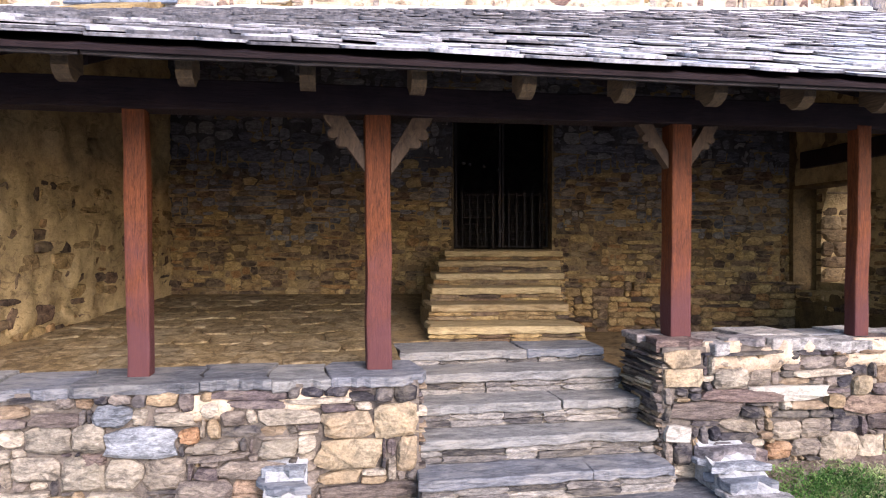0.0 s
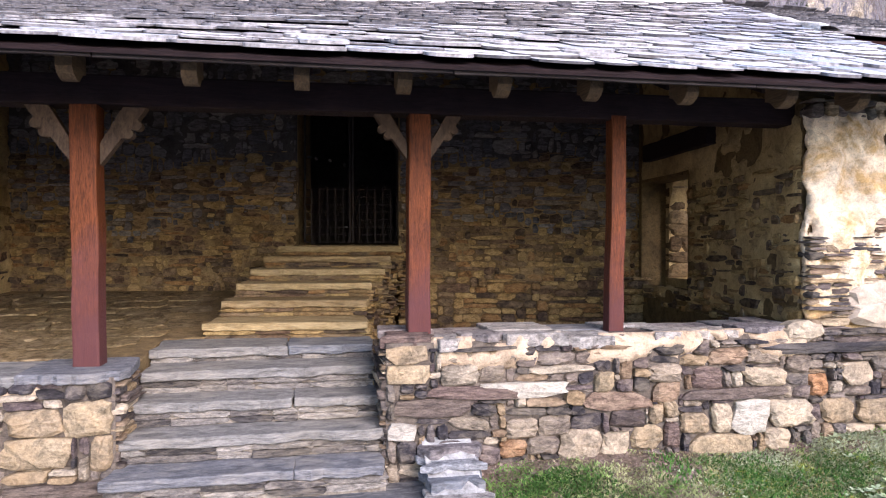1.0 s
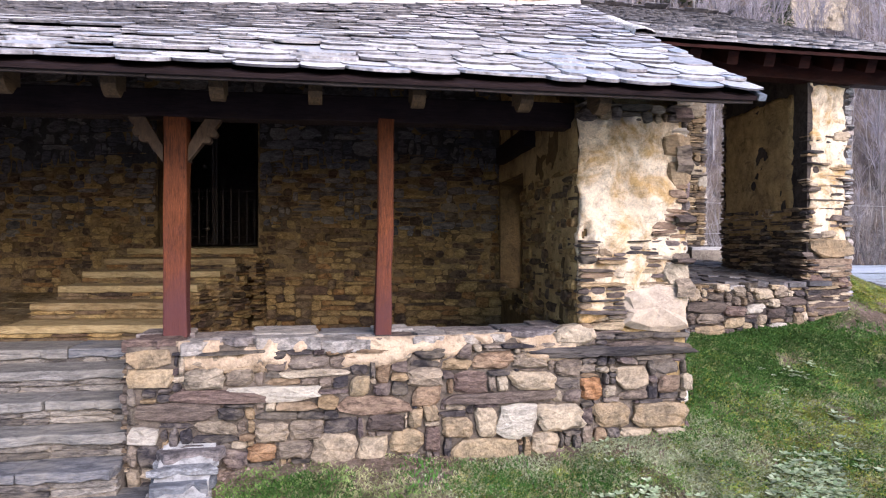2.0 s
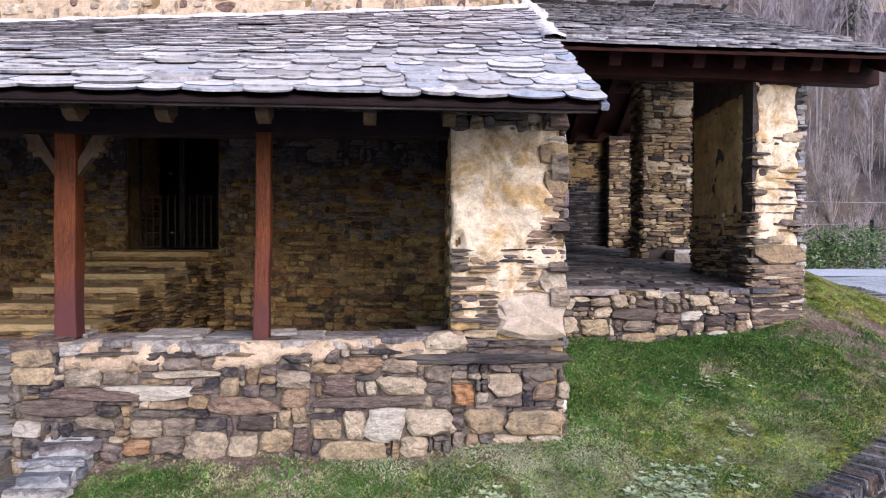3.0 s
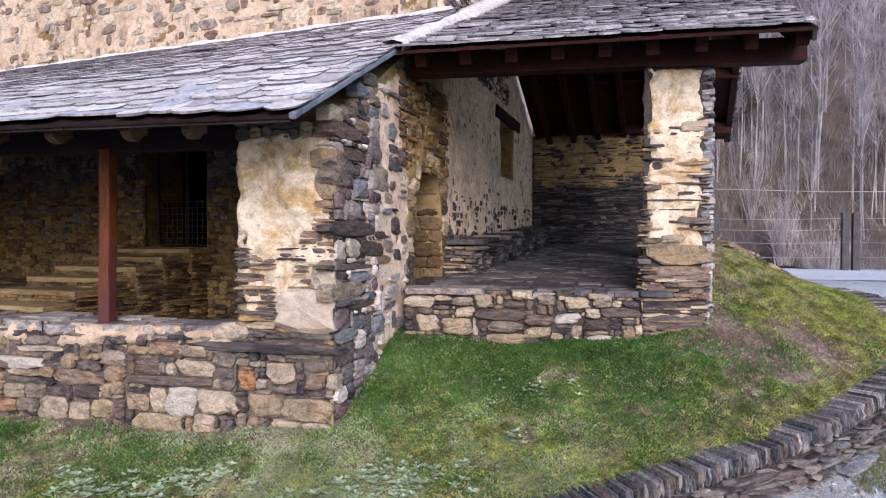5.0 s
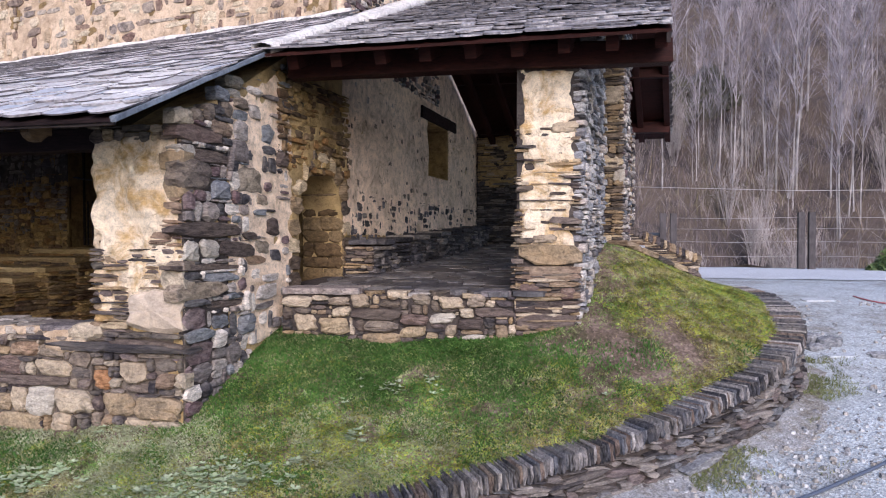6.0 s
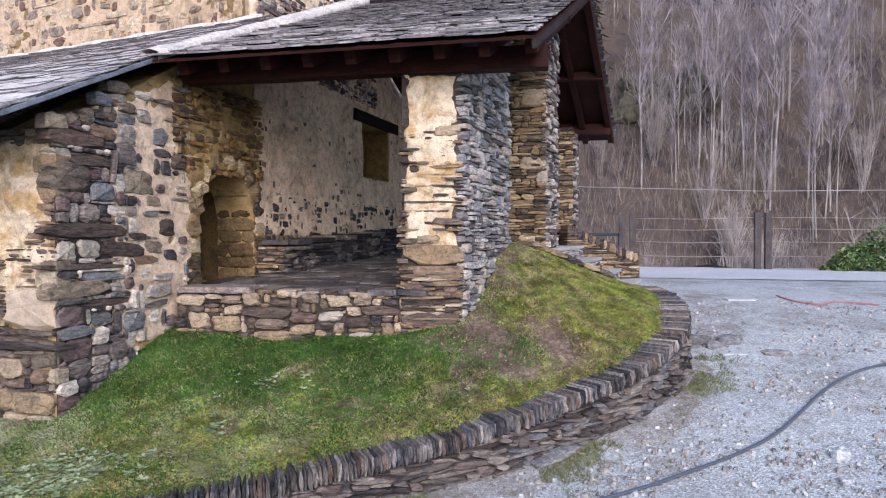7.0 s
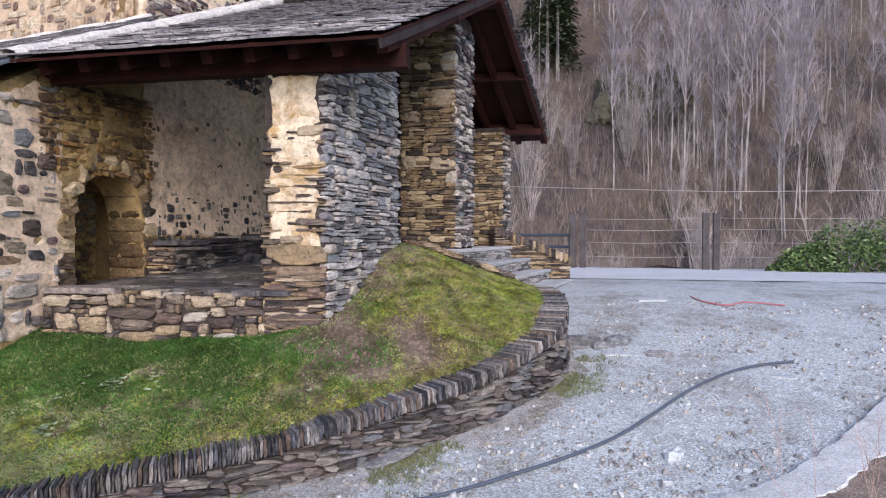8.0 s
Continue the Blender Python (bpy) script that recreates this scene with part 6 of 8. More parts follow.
P4C = [(10.59, 14.44), (11.25, 14.43), (11.31, 15.08), (10.67, 15.14)]
pillar("wall_rear_pillar", P4C, 0.6, 4.25, "schist pillar at the rear corner of the second porch", [
    (0, "mixed", M_TANP, M_TANP_I, 94, 200, 1.3, 4.15, 0.0), (1, "mixed", M_COOL, M_COOL_I, 95, 100, 1.3, 4.15, 0.0)])
F_REAR = Face((7.6, 15.0), (10.75, 14.81))
wall_rear = sliced_wall("wall_second_rear", F_REAR, 0.5, 0.8, 4.45, M_MORTAR_D, (), 8, "dark schist rear wall of the second porch")
lay(wall_rear, F_REAR, 1.5, 3.2, "slaty", M_BENCH, M_BENCH_I, 96, 200, 0, None, (), 0.03)
lay(wall_rear, F_REAR, 3.2, 4.4, "slaty", M_SLATY, M_SLATY_I, 97, 80, 0, None, (), 0.03, 0.12, 0.02, 0.4)
plaster_face("plaster", F_REAR, 0.0, 3.0, 2.9, 4.4, M_PLASTER_O, wall_rear, 0.03, 0.02, 0.06, 14, "pale plaster", (), -0.25)
# stone bench along the side wall
F_BENCH = Face((side_x(7.75) + 0.42, 7.75), (side_x(14.4) + 0.45, 14.4))
bench = sliced_wall("wall_bench", F_BENCH, 0.5, 1.0, lambda s: 1.62 + 0.045 * s, M_MORTAR_D, (), 8, "dark schist bench along the porch wall", "bench")
lay(bench, F_BENCH, 1.2, lambda s: 1.62 + 0.045 * s, "mixed", M_BENCH, M_BENCH_I, 98, 200, 0, None, (), 0.04)
F_BEND = Face((side_x(7.75) - 0.02, 7.72), (side_x(7.75) + 0.42, 7.75))
lay(bench, F_BEND, 1.16, 1.62, "slaty", M_SLATY, M_SLATY_I, 99, 40, 0, None, (), 0.04)
for i in range(9):
    a, b = F_BENCH.length * i / 9, F_BENCH.length * (i + 1) / 9
    slab("bench_slab", F_BENCH, (a + b) / 2, 1.70 + 0.045 * (a + b) / 2, b - a - 0.01, 0.52, 0.075, M_BENCH, bench, 0.05, 170 + i, nx=6, ragged=0.06)

# timbers of the second roof
tagged(rough_bar("front_plate", (7.04, 6.07, 3.76), (11.38, 6.54, 3.81), 0.22, 0.26, M_REDBEAM, cuts=20), "red-brown wooden plate carrying the front eave", "beam")
tagged(rough_bar("ridge_beam", (7.41, 10.92, 5.97), (11.62, 11.11, 5.98), 0.2, 0.26, M_REDBEAM, cuts=14), "red-brown wooden ridge beam", "beam")
tagged(rough_bar("mid_purlin", (7.16, 8.42, 4.9), (11.51, 8.67, 4.95), 0.18, 0.2, M_REDBEAM, cuts=14), "red-brown wooden purlin under the slates", "beam")
tagged(rough_bar("rear_plate", (7.73, 14.72, 4.32), (12.09, 14.81, 4.23), 0.2, 0.24, M_REDBEAM, cuts=14), "red-brown wooden plate at the rear", "beam")
tagged(rough_bar("rear_purlin", (7.56, 12.95, 5.11), (11.91, 13.14, 5.08), 0.16, 0.18, M_REDBEAM, cuts=14), "red-brown wooden purlin under the rear slope", "beam")
for i in range(9):
    q = 0.06 + 0.115 * i
    a, b = ROOF2.at(q, 0.035, -0.15), ROOF2.at(q, 0.985, -0.15)
    tagged(rough_bar("rafter", a, b, 0.13, 0.15, M_REDBEAM, seed=i, cuts=5), "red-brown rafter of the second porch roof", "rafter", "rafters of the second porch")
for i in range(8):
    q = 0.015 + 0.13 * i
    a, b = ROOF3.at(q, 0.03, -0.15), ROOF3.at(q, 0.985, -0.15)
    tagged(rough_bar("rafter", a, b, 0.13, 0.15, M_REDBEAM, seed=20 + i, cuts=5), "red-brown rafter of the second porch roof", "rafter", "rafters of the second porch")
tagged(rough_bar("verge_board", ROOF2.at(0.995, 0.0, -0.09), ROOF2.at(0.995, 1.0, -0.09), 0.04, 0.11, M_BOARD, cuts=8, bevel=0.005), "weathered grey board along the verge", "board")
tagged(rough_bar("verge_board", ROOF3.at(0.006, 0.0, -0.09), ROOF3.at(0.006, 1.0, -0.09), 0.04, 0.11, M_REDBEAM, cuts=8, bevel=0.005), "red-brown board along the verge", "board")
tagged(rough_bar("doorway_lintel", F_INNER.at(1.5 - 1.2 + 0.0, 2.78, 0.03), F_INNER.at(2.0, 2.78, 0.03), 0.2, 0.22, M_BEAM, seed=5), "dark wooden lintel over the doorway", "lintel")

# little sheet-metal hood on the church wall
f = Face((-3.95, back_y(-3.95)), (-2.35, back_y(-2.35)))
hood = thing("wall_hood", f.at(0.8, 5.0, 0.1), "blue-grey sheet metal hood on the church wall", "hood")
for k in range(4):
    b = bmesh.new()
    bar_into(b, f.at(0.2 + 0.4 * k, 5.36, 0.05), f.at(0.2 + 0.4 * k, 5.00, 0.22), 0.385, 0.03, up=(0, 0, 1))
    part("hood_sheet", b, M_LEAD, hood)

# ---- ground ----
GROUND = [(4.6, -0.5), (5, -0.46), (6, -0.29), (7, -0.1), (8, 0.075), (9, 0.24), (10, 0.4), (11, 0.53), (12, 0.635), (13, 0.69), (14.4, 0.72), (22, 0.72)]


def gravel_z(x, y):
    """Height of the yard: level in front, rising along the wall, level again towards the track, then falling to the valley."""
    low = -0.42 - 0.10 * min(1.0, max(0.0, (x - 6) / 3))
    z = low
    for (y0, z0), (y1, z1) in zip(GROUND, GROUND[1:]):
        if y0 <= y <= y1:
            z = max(low, z0 + (z1 - z0) * (y - y0) / (y1 - y0))
    if y > 22:
        z = 0.72 - (y - 22) * 0.21 if y < 23.5 else 0.405 - (y - 23.5) * 0.9
    return z


CURVE = [(6.57, 2.35, -0.48), (7.79, 2.96, -0.39), (8.79, 3.5, -0.3), (9.58, 3.96, -0.18), (10.45, 4.54, -0.06), (11.21, 5.13, 0.1), (11.8, 5.72, 0.23), (12.32, 6.33, 0.36), (12.75, 7.0, 0.55), (12.97, 7.61, 0.72), (13.0, 8.24, 0.86), (12.9, 8.9, 0.96), (12.68, 9.61, 1.01)]


def smooth_curve(pts, n):
    out = []
    for i in range(len(pts) - 1):
        p = [Vector(pts[max(0, min(len(pts) - 1, i + k))]) for k in (-1, 0, 1, 2)]
        for j in range(n):
            t = j / n
            out.append(0.5 * ((2 * p[1]) + (p[2] - p[0]) * t + (2 * p[0] - 5 * p[1] + 4 * p[2] - p[3]) * t * t + (3 * p[1] - p[0] - 3 * p[2] + p[3]) * t ** 3))
    out.append(Vector(pts[-1]))
    return out


CURVE_S = smooth_curve(CURVE, 5)
CTRL = [(0, 3.0, -0.5), (2.5, 3.0, -0.45), (2.9, 4.2, -0.12), (4.3, 3.68, -0.2), (5.2, 4.22, -0.14), (6.8, 4.22, -0.01), (6.8, 4.5, 0.12), (6.9, 5.2, 0.4), (6.97, 5.79, 0.64), (7.5, 5.88, 0.6), (8.39, 6.09, 0.55), (9.68, 6.31, 0.62), (10.39, 6.39, 0.77), (10.49, 7.13, 1.07), (10.63, 8.06, 1.59), (10.69, 8.47, 1.65), (11.06, 8.63, 1.57), (11.59, 9.19, 1.3), (12.06, 9.75, 1.09), (12.38, 9.89, 1.0), (6.0, 3.0, -0.42), (4.0, 2.4, -0.5), (11.95, 8.49, 1.14), (11.38, 7.25, 0.96), (10.79, 6.19, 0.61), (8.09, 4.57, 0.06), (9.26, 5.28, 0.25), (12.22, 7.67, 0.88), (10.52, 4.97, 0.077), (10.93, 5.43, 0.216), (11.37, 6.04, 0.398), (11.9, 6.61, 0.566), (12.47, 7.5, 0.79), (11.09, 5.56, 0.24)] + [(p.x - 0.2, p.y + 0.17, p.z - 0.01) for p in CURVE_S[::4]]
_P = np.array([(x, y) for x, y, z in CTRL])
_Z = np.array([z for x, y, z in CTRL])
_D = np.sqrt(((_P[:, None] - _P[None]) ** 2).sum(-1))
_A = np.block([[_D + 0.02 * np.eye(len(_P)), np.ones((len(_P), 1)), _P], [np.vstack([np.ones(len(_P)), _P.T]), np.zeros((3, 3))]])
_W = np.linalg.solve(_A, np.concatenate([_Z, np.zeros(3)]))


def lawn_z(x, y):
    d = np.sqrt((_P[:, 0] - x) ** 2 + (_P[:, 1] - y) ** 2)
    return float(d @ _W[:len(_P)] + _W[-3] + _W[-2] * x + _W[-1] * y) + 0.02 * noise.noise(Vector((x * 1.3, y * 1.3, 0)))


LAWN = [(2.62, 2.0), (6.3, 2.62)] + [(p.x - 0.06, p.y + 0.08) for p in CURVE_S] + [(12.09, 9.95), (11.0, 8.83), (10.53, 8.67), (10.51, 8.26), (10.26, 6.59), (9.67, 6.47), (6.9, 6.0), (6.6, 4.5), (5.7, 4.4), (2.62, 4.4)]


def inside(x, y, poly):
    ok = False
    for i in range(len(poly)):
        (x1, y1), (x2, y2) = poly[i], poly[i - 1]
        if (y1 > y) != (y2 > y) and x < (x2 - x1) * (y - y1) / (y2 - y1) + x1:
            ok = not ok
    return ok


STEP = 0.11
verts, faces, ids = [], [], {}
for i in range(int((13.6 - 2.5) / STEP)):
    for j in range(int((11.3 - 2.0) / STEP)):
        x, y = 2.5 + i * STEP, 2.0 + j * STEP
        if inside(x + STEP / 2, y + STEP / 2, LAWN):
            q = []
            for a, b in ((i, j), (i + 1, j), (i + 1, j + 1), (i, j + 1)):
                if (a, b) not in ids:
                    ids[(a, b)] = len(verts)
                    xx, yy = 2.5 + a * STEP, 2.0 + b * STEP
                    verts.append((xx, yy, lawn_z(xx, yy)))
                q.append(ids[(a, b)])
            faces.append(q)
lawn = new("lawn", mesh_from("lawn", verts, faces, M_SOIL, True))
tagged(lawn, "short winter lawn with bare earth patches on a bank", "lawn", kind="structure")


def spread(lo, hi, mid0, mid1, fine, coarse):
    out, v = [], mid0
    while v < mid1:
        out.append(v)
        v += fine
    s = fine
    while v < hi:
        out.append(v)
        s = min(s * 1.5, coarse)
        v += s
    out.append(hi)
    s, v = fine, mid0
    while v > lo:
        s = min(s * 1.5, coarse)
        v -= s
        out.append(max(v, lo))
    return sorted(set(out))


xs, ys = spread(-400, 400, 8.0, 24.0, 0.2, 40), spread(-400, 60, 2.0, 24.0, 0.2, 40)
verts = [(x, y, gravel_z(x, y) + (0.02 * noise.noise(Vector((x * 0.9, y * 0.9, 0))) + 0.008 * noise.noise(Vector((x * 4, y * 4, 2))) if abs(x) < 40 else 0)) for y in ys for x in xs]
nx = len(xs)
faces = [(j * nx + i, j * nx + i + 1, (j + 1) * nx + i + 1, (j + 1) * nx + i) for j in range(len(ys) - 1) for i in range(nx - 1)]
ground = new("ground", mesh_from("ground", verts, faces, M_GRAVEL, True))
tagged(ground, "pale grey gravel yard rising gently", "ground", kind="structure")
# assumed asphalt out of view, added to dim light bounced up under the eaves
b = bmesh.new()
prism_into(b, [(-120, -7.0, -0.8, -0.40), (120, -7.0, -0.8, -0.40), (120, 1.2, -0.8, -0.395), (-120, 1.2, -0.8, -0.395)])
tagged(part("road_asphalt", b, M_ASPHALT), "unseen asphalt added in front of the church, dark to cut bounced light", "road", kind="structure")
verts = []
nr = 60
for i in range(nr + 1):
    x = 10.5 + i * 0.6
    for k, q in enumerate((0.0, 0.33, 0.66, 1.0)):
        yy = 15.9 + (21.7 - 0.22 * (x - 12.5) - 15.9) * q if x < 36 else 15.9 + 0.5 * q
        verts.append((x, yy, gravel_z(x, yy) + 0.016 + 0.012 * noise.noise(Vector((x, yy, 0)))))
faces = [(i * 4 + k, (i + 1) * 4 + k, (i + 1) * 4 + k + 1, i * 4 + k + 1) for i in range(nr) for k in range(3)]
road = new("road", mesh_from("road", verts, faces, M_ROAD, True))
tagged(road, "pale concrete track at the edge of the yard", "road", kind="structure")


# hillside across the valley
def hill_z(x, y):
    b = 30 + 0.10 * (x - 18)
    base = -3.5 if y < b else -3.5 + (y - b) * 0.78
    if y < 29:
        base = 0.4 - (y - 23.5) * 0.75
    return base + 1.8 * noise.noise(Vector((x * 0.05, y * 0.05, 0))) * min(1, max(0, (y - 26) / 8)) + 0.7 * noise.noise(Vector((x * 0.2, y * 0.2, 1)))


nx, ny = 150, 70
verts = []
for j in range(ny + 1):
    for i in range(nx + 1):
        x, y = -110 + 2.2 * i, 23.5 + (j / ny) ** 1.5 * 150
        verts.append((x, y, hill_z(x, y)))
faces = [(j * (nx + 1) + i, j * (nx + 1) + i + 1, (j + 1) * (nx + 1) + i + 1, (j + 1) * (nx + 1) + i) for j in range(ny) for i in range(nx)]
hill = new("hillside", mesh_from("hillside", verts, faces, M_HILL, True))
tagged(hill, "steep brown winter hillside with bare woods", "hillside", kind="structure")

# ---- curved retaining wall ----
bend = Bend([(p.x, p.y) for p in CURVE_S])


def coping_z(s):
    s = min(max(s, 0), bend.length - 1e-6)
    k = max(i for i in range(len(CURVE_S) - 1) if bend.cum[i] <= s)
    t = (s - bend.cum[k]) / (bend.cum[k + 1] - bend.cum[k])
    return CURVE_S[k].z + (CURVE_S[k + 1].z - CURVE_S[k].z) * t


BATTER = 0.06      # the retaining wall leans out towards its foot


class Batter(Bend):
    """The bent face, leaning out below the coping."""

    def lean(self, s, z):
        return BATTER * max(0.0, coping_z(s) - 0.15 - z)

    def at(self, s, z, out=0.0):
        return Bend.at(self, s, z, out + self.lean(s, z))

    def matrix(self, s, z, w, d, h, out, tilt=0.0, yaw=0.0):
        return Bend.matrix(self, s, z, w, d, h, out + self.lean(s, z), tilt, yaw)


batter = Batter([(p.x, p.y) for p in CURVE_S])
core_bm = bmesh.new()
rows_ = []
for i in range(91):
    q = bend.length * i / 90
    zt = coping_z(q) - 0.14
    rows_.append([core_bm.verts.new(v) for v in (batter.at(q, zt), batter.at(q, -1.0), bend.at(q, -1.0, -0.3), bend.at(q, zt, -0.3))])
for a, b in zip(rows_, rows_[1:]):
    for k in range(4):
        core_bm.faces.new((a[k], a[(k + 1) % 4], b[(k + 1) % 4], b[k]))
core_bm.faces.new(rows_[0])
core_bm.faces.new(rows_[-1][::-1])
wall_curved = tagged(part("wall_curved", core_bm, M_MORTAR_D), "curved dry-stone retaining wall round the lawn", "wall", kind="structure")


def base_z(s):
    p = batter.at(s, -0.1)
    return gravel_z(p.x, p.y) - 0.06


lay(wall_curved, batter, base_z, lambda s: coping_z(s) - 0.15, "drystone", M_CURVED, M_CURVED_I, 201, 300, 1.2, None, (), 0.04, 0.14, 0.010, 0.0, far_label="thin stones low in the retaining wall", first=(3.0, 9.5, -0.6, 1))
foot = Face((11.36, 5.07), (11.82, 5.53))
set_stone(wall_curved, foot, foot.length / 2, gravel_z(11.6, 5.3) + 0.06, 0.52, 0.075, M_BLUEST, "shard", 4, 0.02, 0.12, -0.2, "foot_slab", "long grey slab at the foot")
rng = random.Random(17)
s = 0.8
while s < bend.length - 0.05:
    w = rng.uniform(0.022, 0.048)
    h = rng.uniform(0.145, 0.165)
    m = bend.matrix(s + w / 2, coping_z(s) - h / 2 + rng.uniform(-0.008, 0.012), w - 0.003, 0.34 + rng.uniform(-0.03, 0.03), h, 0.06 + rng.uniform(-0.02, 0.02), rng.uniform(-0.06, 0.06), rng.uniform(-0.05, 0.05))
    ob = new("coping_slate", stone_mesh("square", rng.randrange(6), M_COPING))
    under(ob, wall_curved)
    ob.matrix_world = m
    s += w

# ---- steps at the far end of the lawn ----
stairs_far = thing("garden_steps", (12.2, 12.6, 0.69), "grey stone steps down from the second porch", "steps")
for i, nose in enumerate((Vector((11.51, 14.04, 1.55)), Vector((11.90, 14.29, 1.29)), Vector((12.31, 14.55, 1.03)), Vector((12.80, 14.86, 0.79)))):
    zt = nose.z
    near = nose + Vector((-0.53, -3.96, 0)) * (1.0 - 0.06 * i)
    f = Face((near.x, near.y), (nose.x, nose.y))
    slab("tread", f, f.length / 2, zt, f.length, 0.62, 0.07, M_TREAD, stairs_far, 0.03, 300 + i, nx=12, ragged=0.05)
    b = bmesh.new()
    back = f.out * -0.60
    prism_into(b, [(p.x, p.y, 0.1, zt - 0.06) for p in (near - f.out * 0.03, nose - f.out * 0.03, nose + back, near + back)])
    core = part("step_core", b, M_MORTAR, stairs_far)
    lay(core, f, zt - 0.36, zt - 0.07, "slaty", M_LIGHTC, M_LIGHTC_I, 310 + i, 40, 0, None, (), 0.005, 0.1)
F_SWF = Face((10.97, 8.63), (12.14, 9.89))
wall_stair_front = sliced_wall("wall_stair_front", F_SWF, 0.32, 0.2, lambda s: 1.64 - 0.32 * s, M_MORTAR_D, (), 10, "low sloping wall beside the garden steps")
for i in range(5):
    a, b = F_SWF.length * i / 5, F_SWF.length * (i + 1) / 5
    m = F_SWF.matrix((a + b) / 2, 1.67 - 0.32 * (a + b) / 2, (b - a) * 1.04, 0.4, 0.09, 0.04, 0.31)
    ob = new("coping_slab", stone_mesh("slate", i, M_LIME if i == 1 else M_SLATY))
    under(ob, wall_stair_front)
    ob.matrix_world = m
lay(wall_stair_front, F_SWF, lambda s: 1.0 - 0.2 * s, lambda s: 1.62 - 0.32 * s, "slaty", M_SLATY, M_SLATY_I, 210, 60, 0, None, (), 0.03)
F_SWR = Face((11.17, 13.83), (12.75, 14.83))
wall_stair_rear = sliced_wall("wall_stair_rear", F_SWR, 0.3, 0.5, lambda s: 1.90 - 0.375 * s, M_MORTAR_D, (), 10, "low sloping dry-stone wall with upright coping")
lay(wall_stair_rear, F_SWR, 0.7, lambda s: 1.84 - 0.375 * s, "slaty", M_SLATY, M_SLATY_I, 211, 150, 0, None, (), 0.03)
rng = random.Random(4)
s = 0.0
while s < F_SWR.length:
    w = rng.uniform(0.06, 0.12)
    ob = new("coping_slate", stone_mesh("square", rng.randrange(6), M_SLATY))
    under(ob, wall_stair_rear)
    ob.matrix_world = F_SWR.matrix(s + w / 2, 1.90 - 0.375 * s, w - 0.006, 0.36, 0.2, 0.04, rng.uniform(-0.1, 0.1) + 0.1)
    s += w


# pale edging stones inside the end of the curved coping
for i in range(9):
    s = bend.length - 0.9 - i * 0.30
    z = coping_z(s) - 0.03
    m = bend.matrix(s, z - 0.04, 0.28, 0.13, 0.10, -0.36)
    ob = new("edging_stone", stone_mesh("square", i % 6, M_PALE))
    under(ob, wall_curved)
    ob.matrix_world = m

# ---- grass ----
def blades(name, label, count, region, material, h0, h1, seed, where, w=0.006, lean=0.5):
    rng = random.Random(seed)
    verts, faces = [], []
    made, tries = 0, 0
    while made < count and tries < count * 12:
        tries += 1
        x, y = rng.uniform(region[0], region[1]), rng.uniform(region[2], region[3])
        if not inside(x, y, LAWN) or not where(x, y, rng):
            continue
        z = lawn_z_fast(x, y) - 0.005
        a = rng.uniform(0, 6.283)
        h = rng.uniform(h0, h1)
        ww = w * rng.uniform(0.7, 1.4)
        lx, ly = rng.gauss(0, lean) * h, rng.gauss(0, lean) * h
        dx, dy = math.cos(a) * ww, math.sin(a) * ww
        o = len(verts)
        verts += [(x - dx, y - dy, z), (x + dx, y + dy, z), (x + lx * 0.4 + dx * 0.7, y + ly * 0.4 + dy * 0.7, z + h * 0.6), (x + lx * 0.4 - dx * 0.7, y + ly * 0.4 - dy * 0.7, z + h * 0.6), (x + lx, y + ly, z + h * rng.uniform(0.75, 1))]
        faces += [(o, o + 1, o + 2, o + 3), (o + 3, o + 2, o + 4)]
        made += 1
    ob = new(name, mesh_from(name, verts, faces, material))
    return tagged(ob, label, "grass", kind="stuff")


_gx, _gy = np.arange(2.5, 13.8, 0.1), np.arange(1.8, 11.4, 0.1)
_gz = np.array([[lawn_z(x, y) for y in _gy] for x in _gx])


def lawn_z_fast(x, y):
    i, j = (x - 2.5) / 0.1, (y - 1.8) / 0.1
    a, b = min(int(i), len(_gx) - 2), min(int(j), len(_gy) - 2)
    u, v = i - a, j - b
    return float(_gz[a, b] * (1 - u) * (1 - v) + _gz[a + 1, b] * u * (1 - v) + _gz[a, b + 1] * (1 - u) * v + _gz[a + 1, b + 1] * u * v)


def bare(x, y):
    """How bare the earth is: beside the deep pillar, in patches on the bank and here and there on the lawn."""
    d = noise.noise(Vector((x * 1.9, y * 1.9, 3))) + 0.6 * noise.noise(Vector((x * 5.3, y * 5.3, 7)))
    by_pillar = 0.85 * math.exp(-((x - 10.62 - 0.12 * (y - 7)) ** 2 / 0.05)) * max(0.0, min(1.0, (y - 5.9) / 0.4)) * max(0.0, min(1.0, (9.0 - y) / 0.6))
    corner = 0.95 * math.exp(-((x - 10.75) ** 2 / 0.45 + (y - 5.95) ** 2 / 0.14)) + 0.9 * math.exp(-((x - 11.35) ** 2 / 0.14 + (y - 6.45) ** 2 / 0.4))
    foot = 0.9 * max(0.0, min(1.0, (y - 3.9 + 0.2 * d) / 0.2)) if x < 6.6 else 0.0
    return by_pillar + corner + foot + 0.85 * d - 0.22


def near_wall(x, y):
    """1 under the front wall of the second porch, falling to 0 farther out."""
    return max(0.0, min(1.0, 1.0 - (5.9 + 0.18 * (x - 7) - y) / 1.6)) * max(0.0, min(1.0, (10.6 - x) / 0.8)) if x > 6.7 else 0.0


def on_bank(x, y):
    return max(0.0, min(1.0, (x - 10.6) / 0.8)) * max(0.0, min(1.0, (y - 5.7) / 0.8))


def cover(x, y, rng):
    return rng.random() < 1.05 - 1.2 * bare(x, y) - 0.35 * on_bank(x, y)


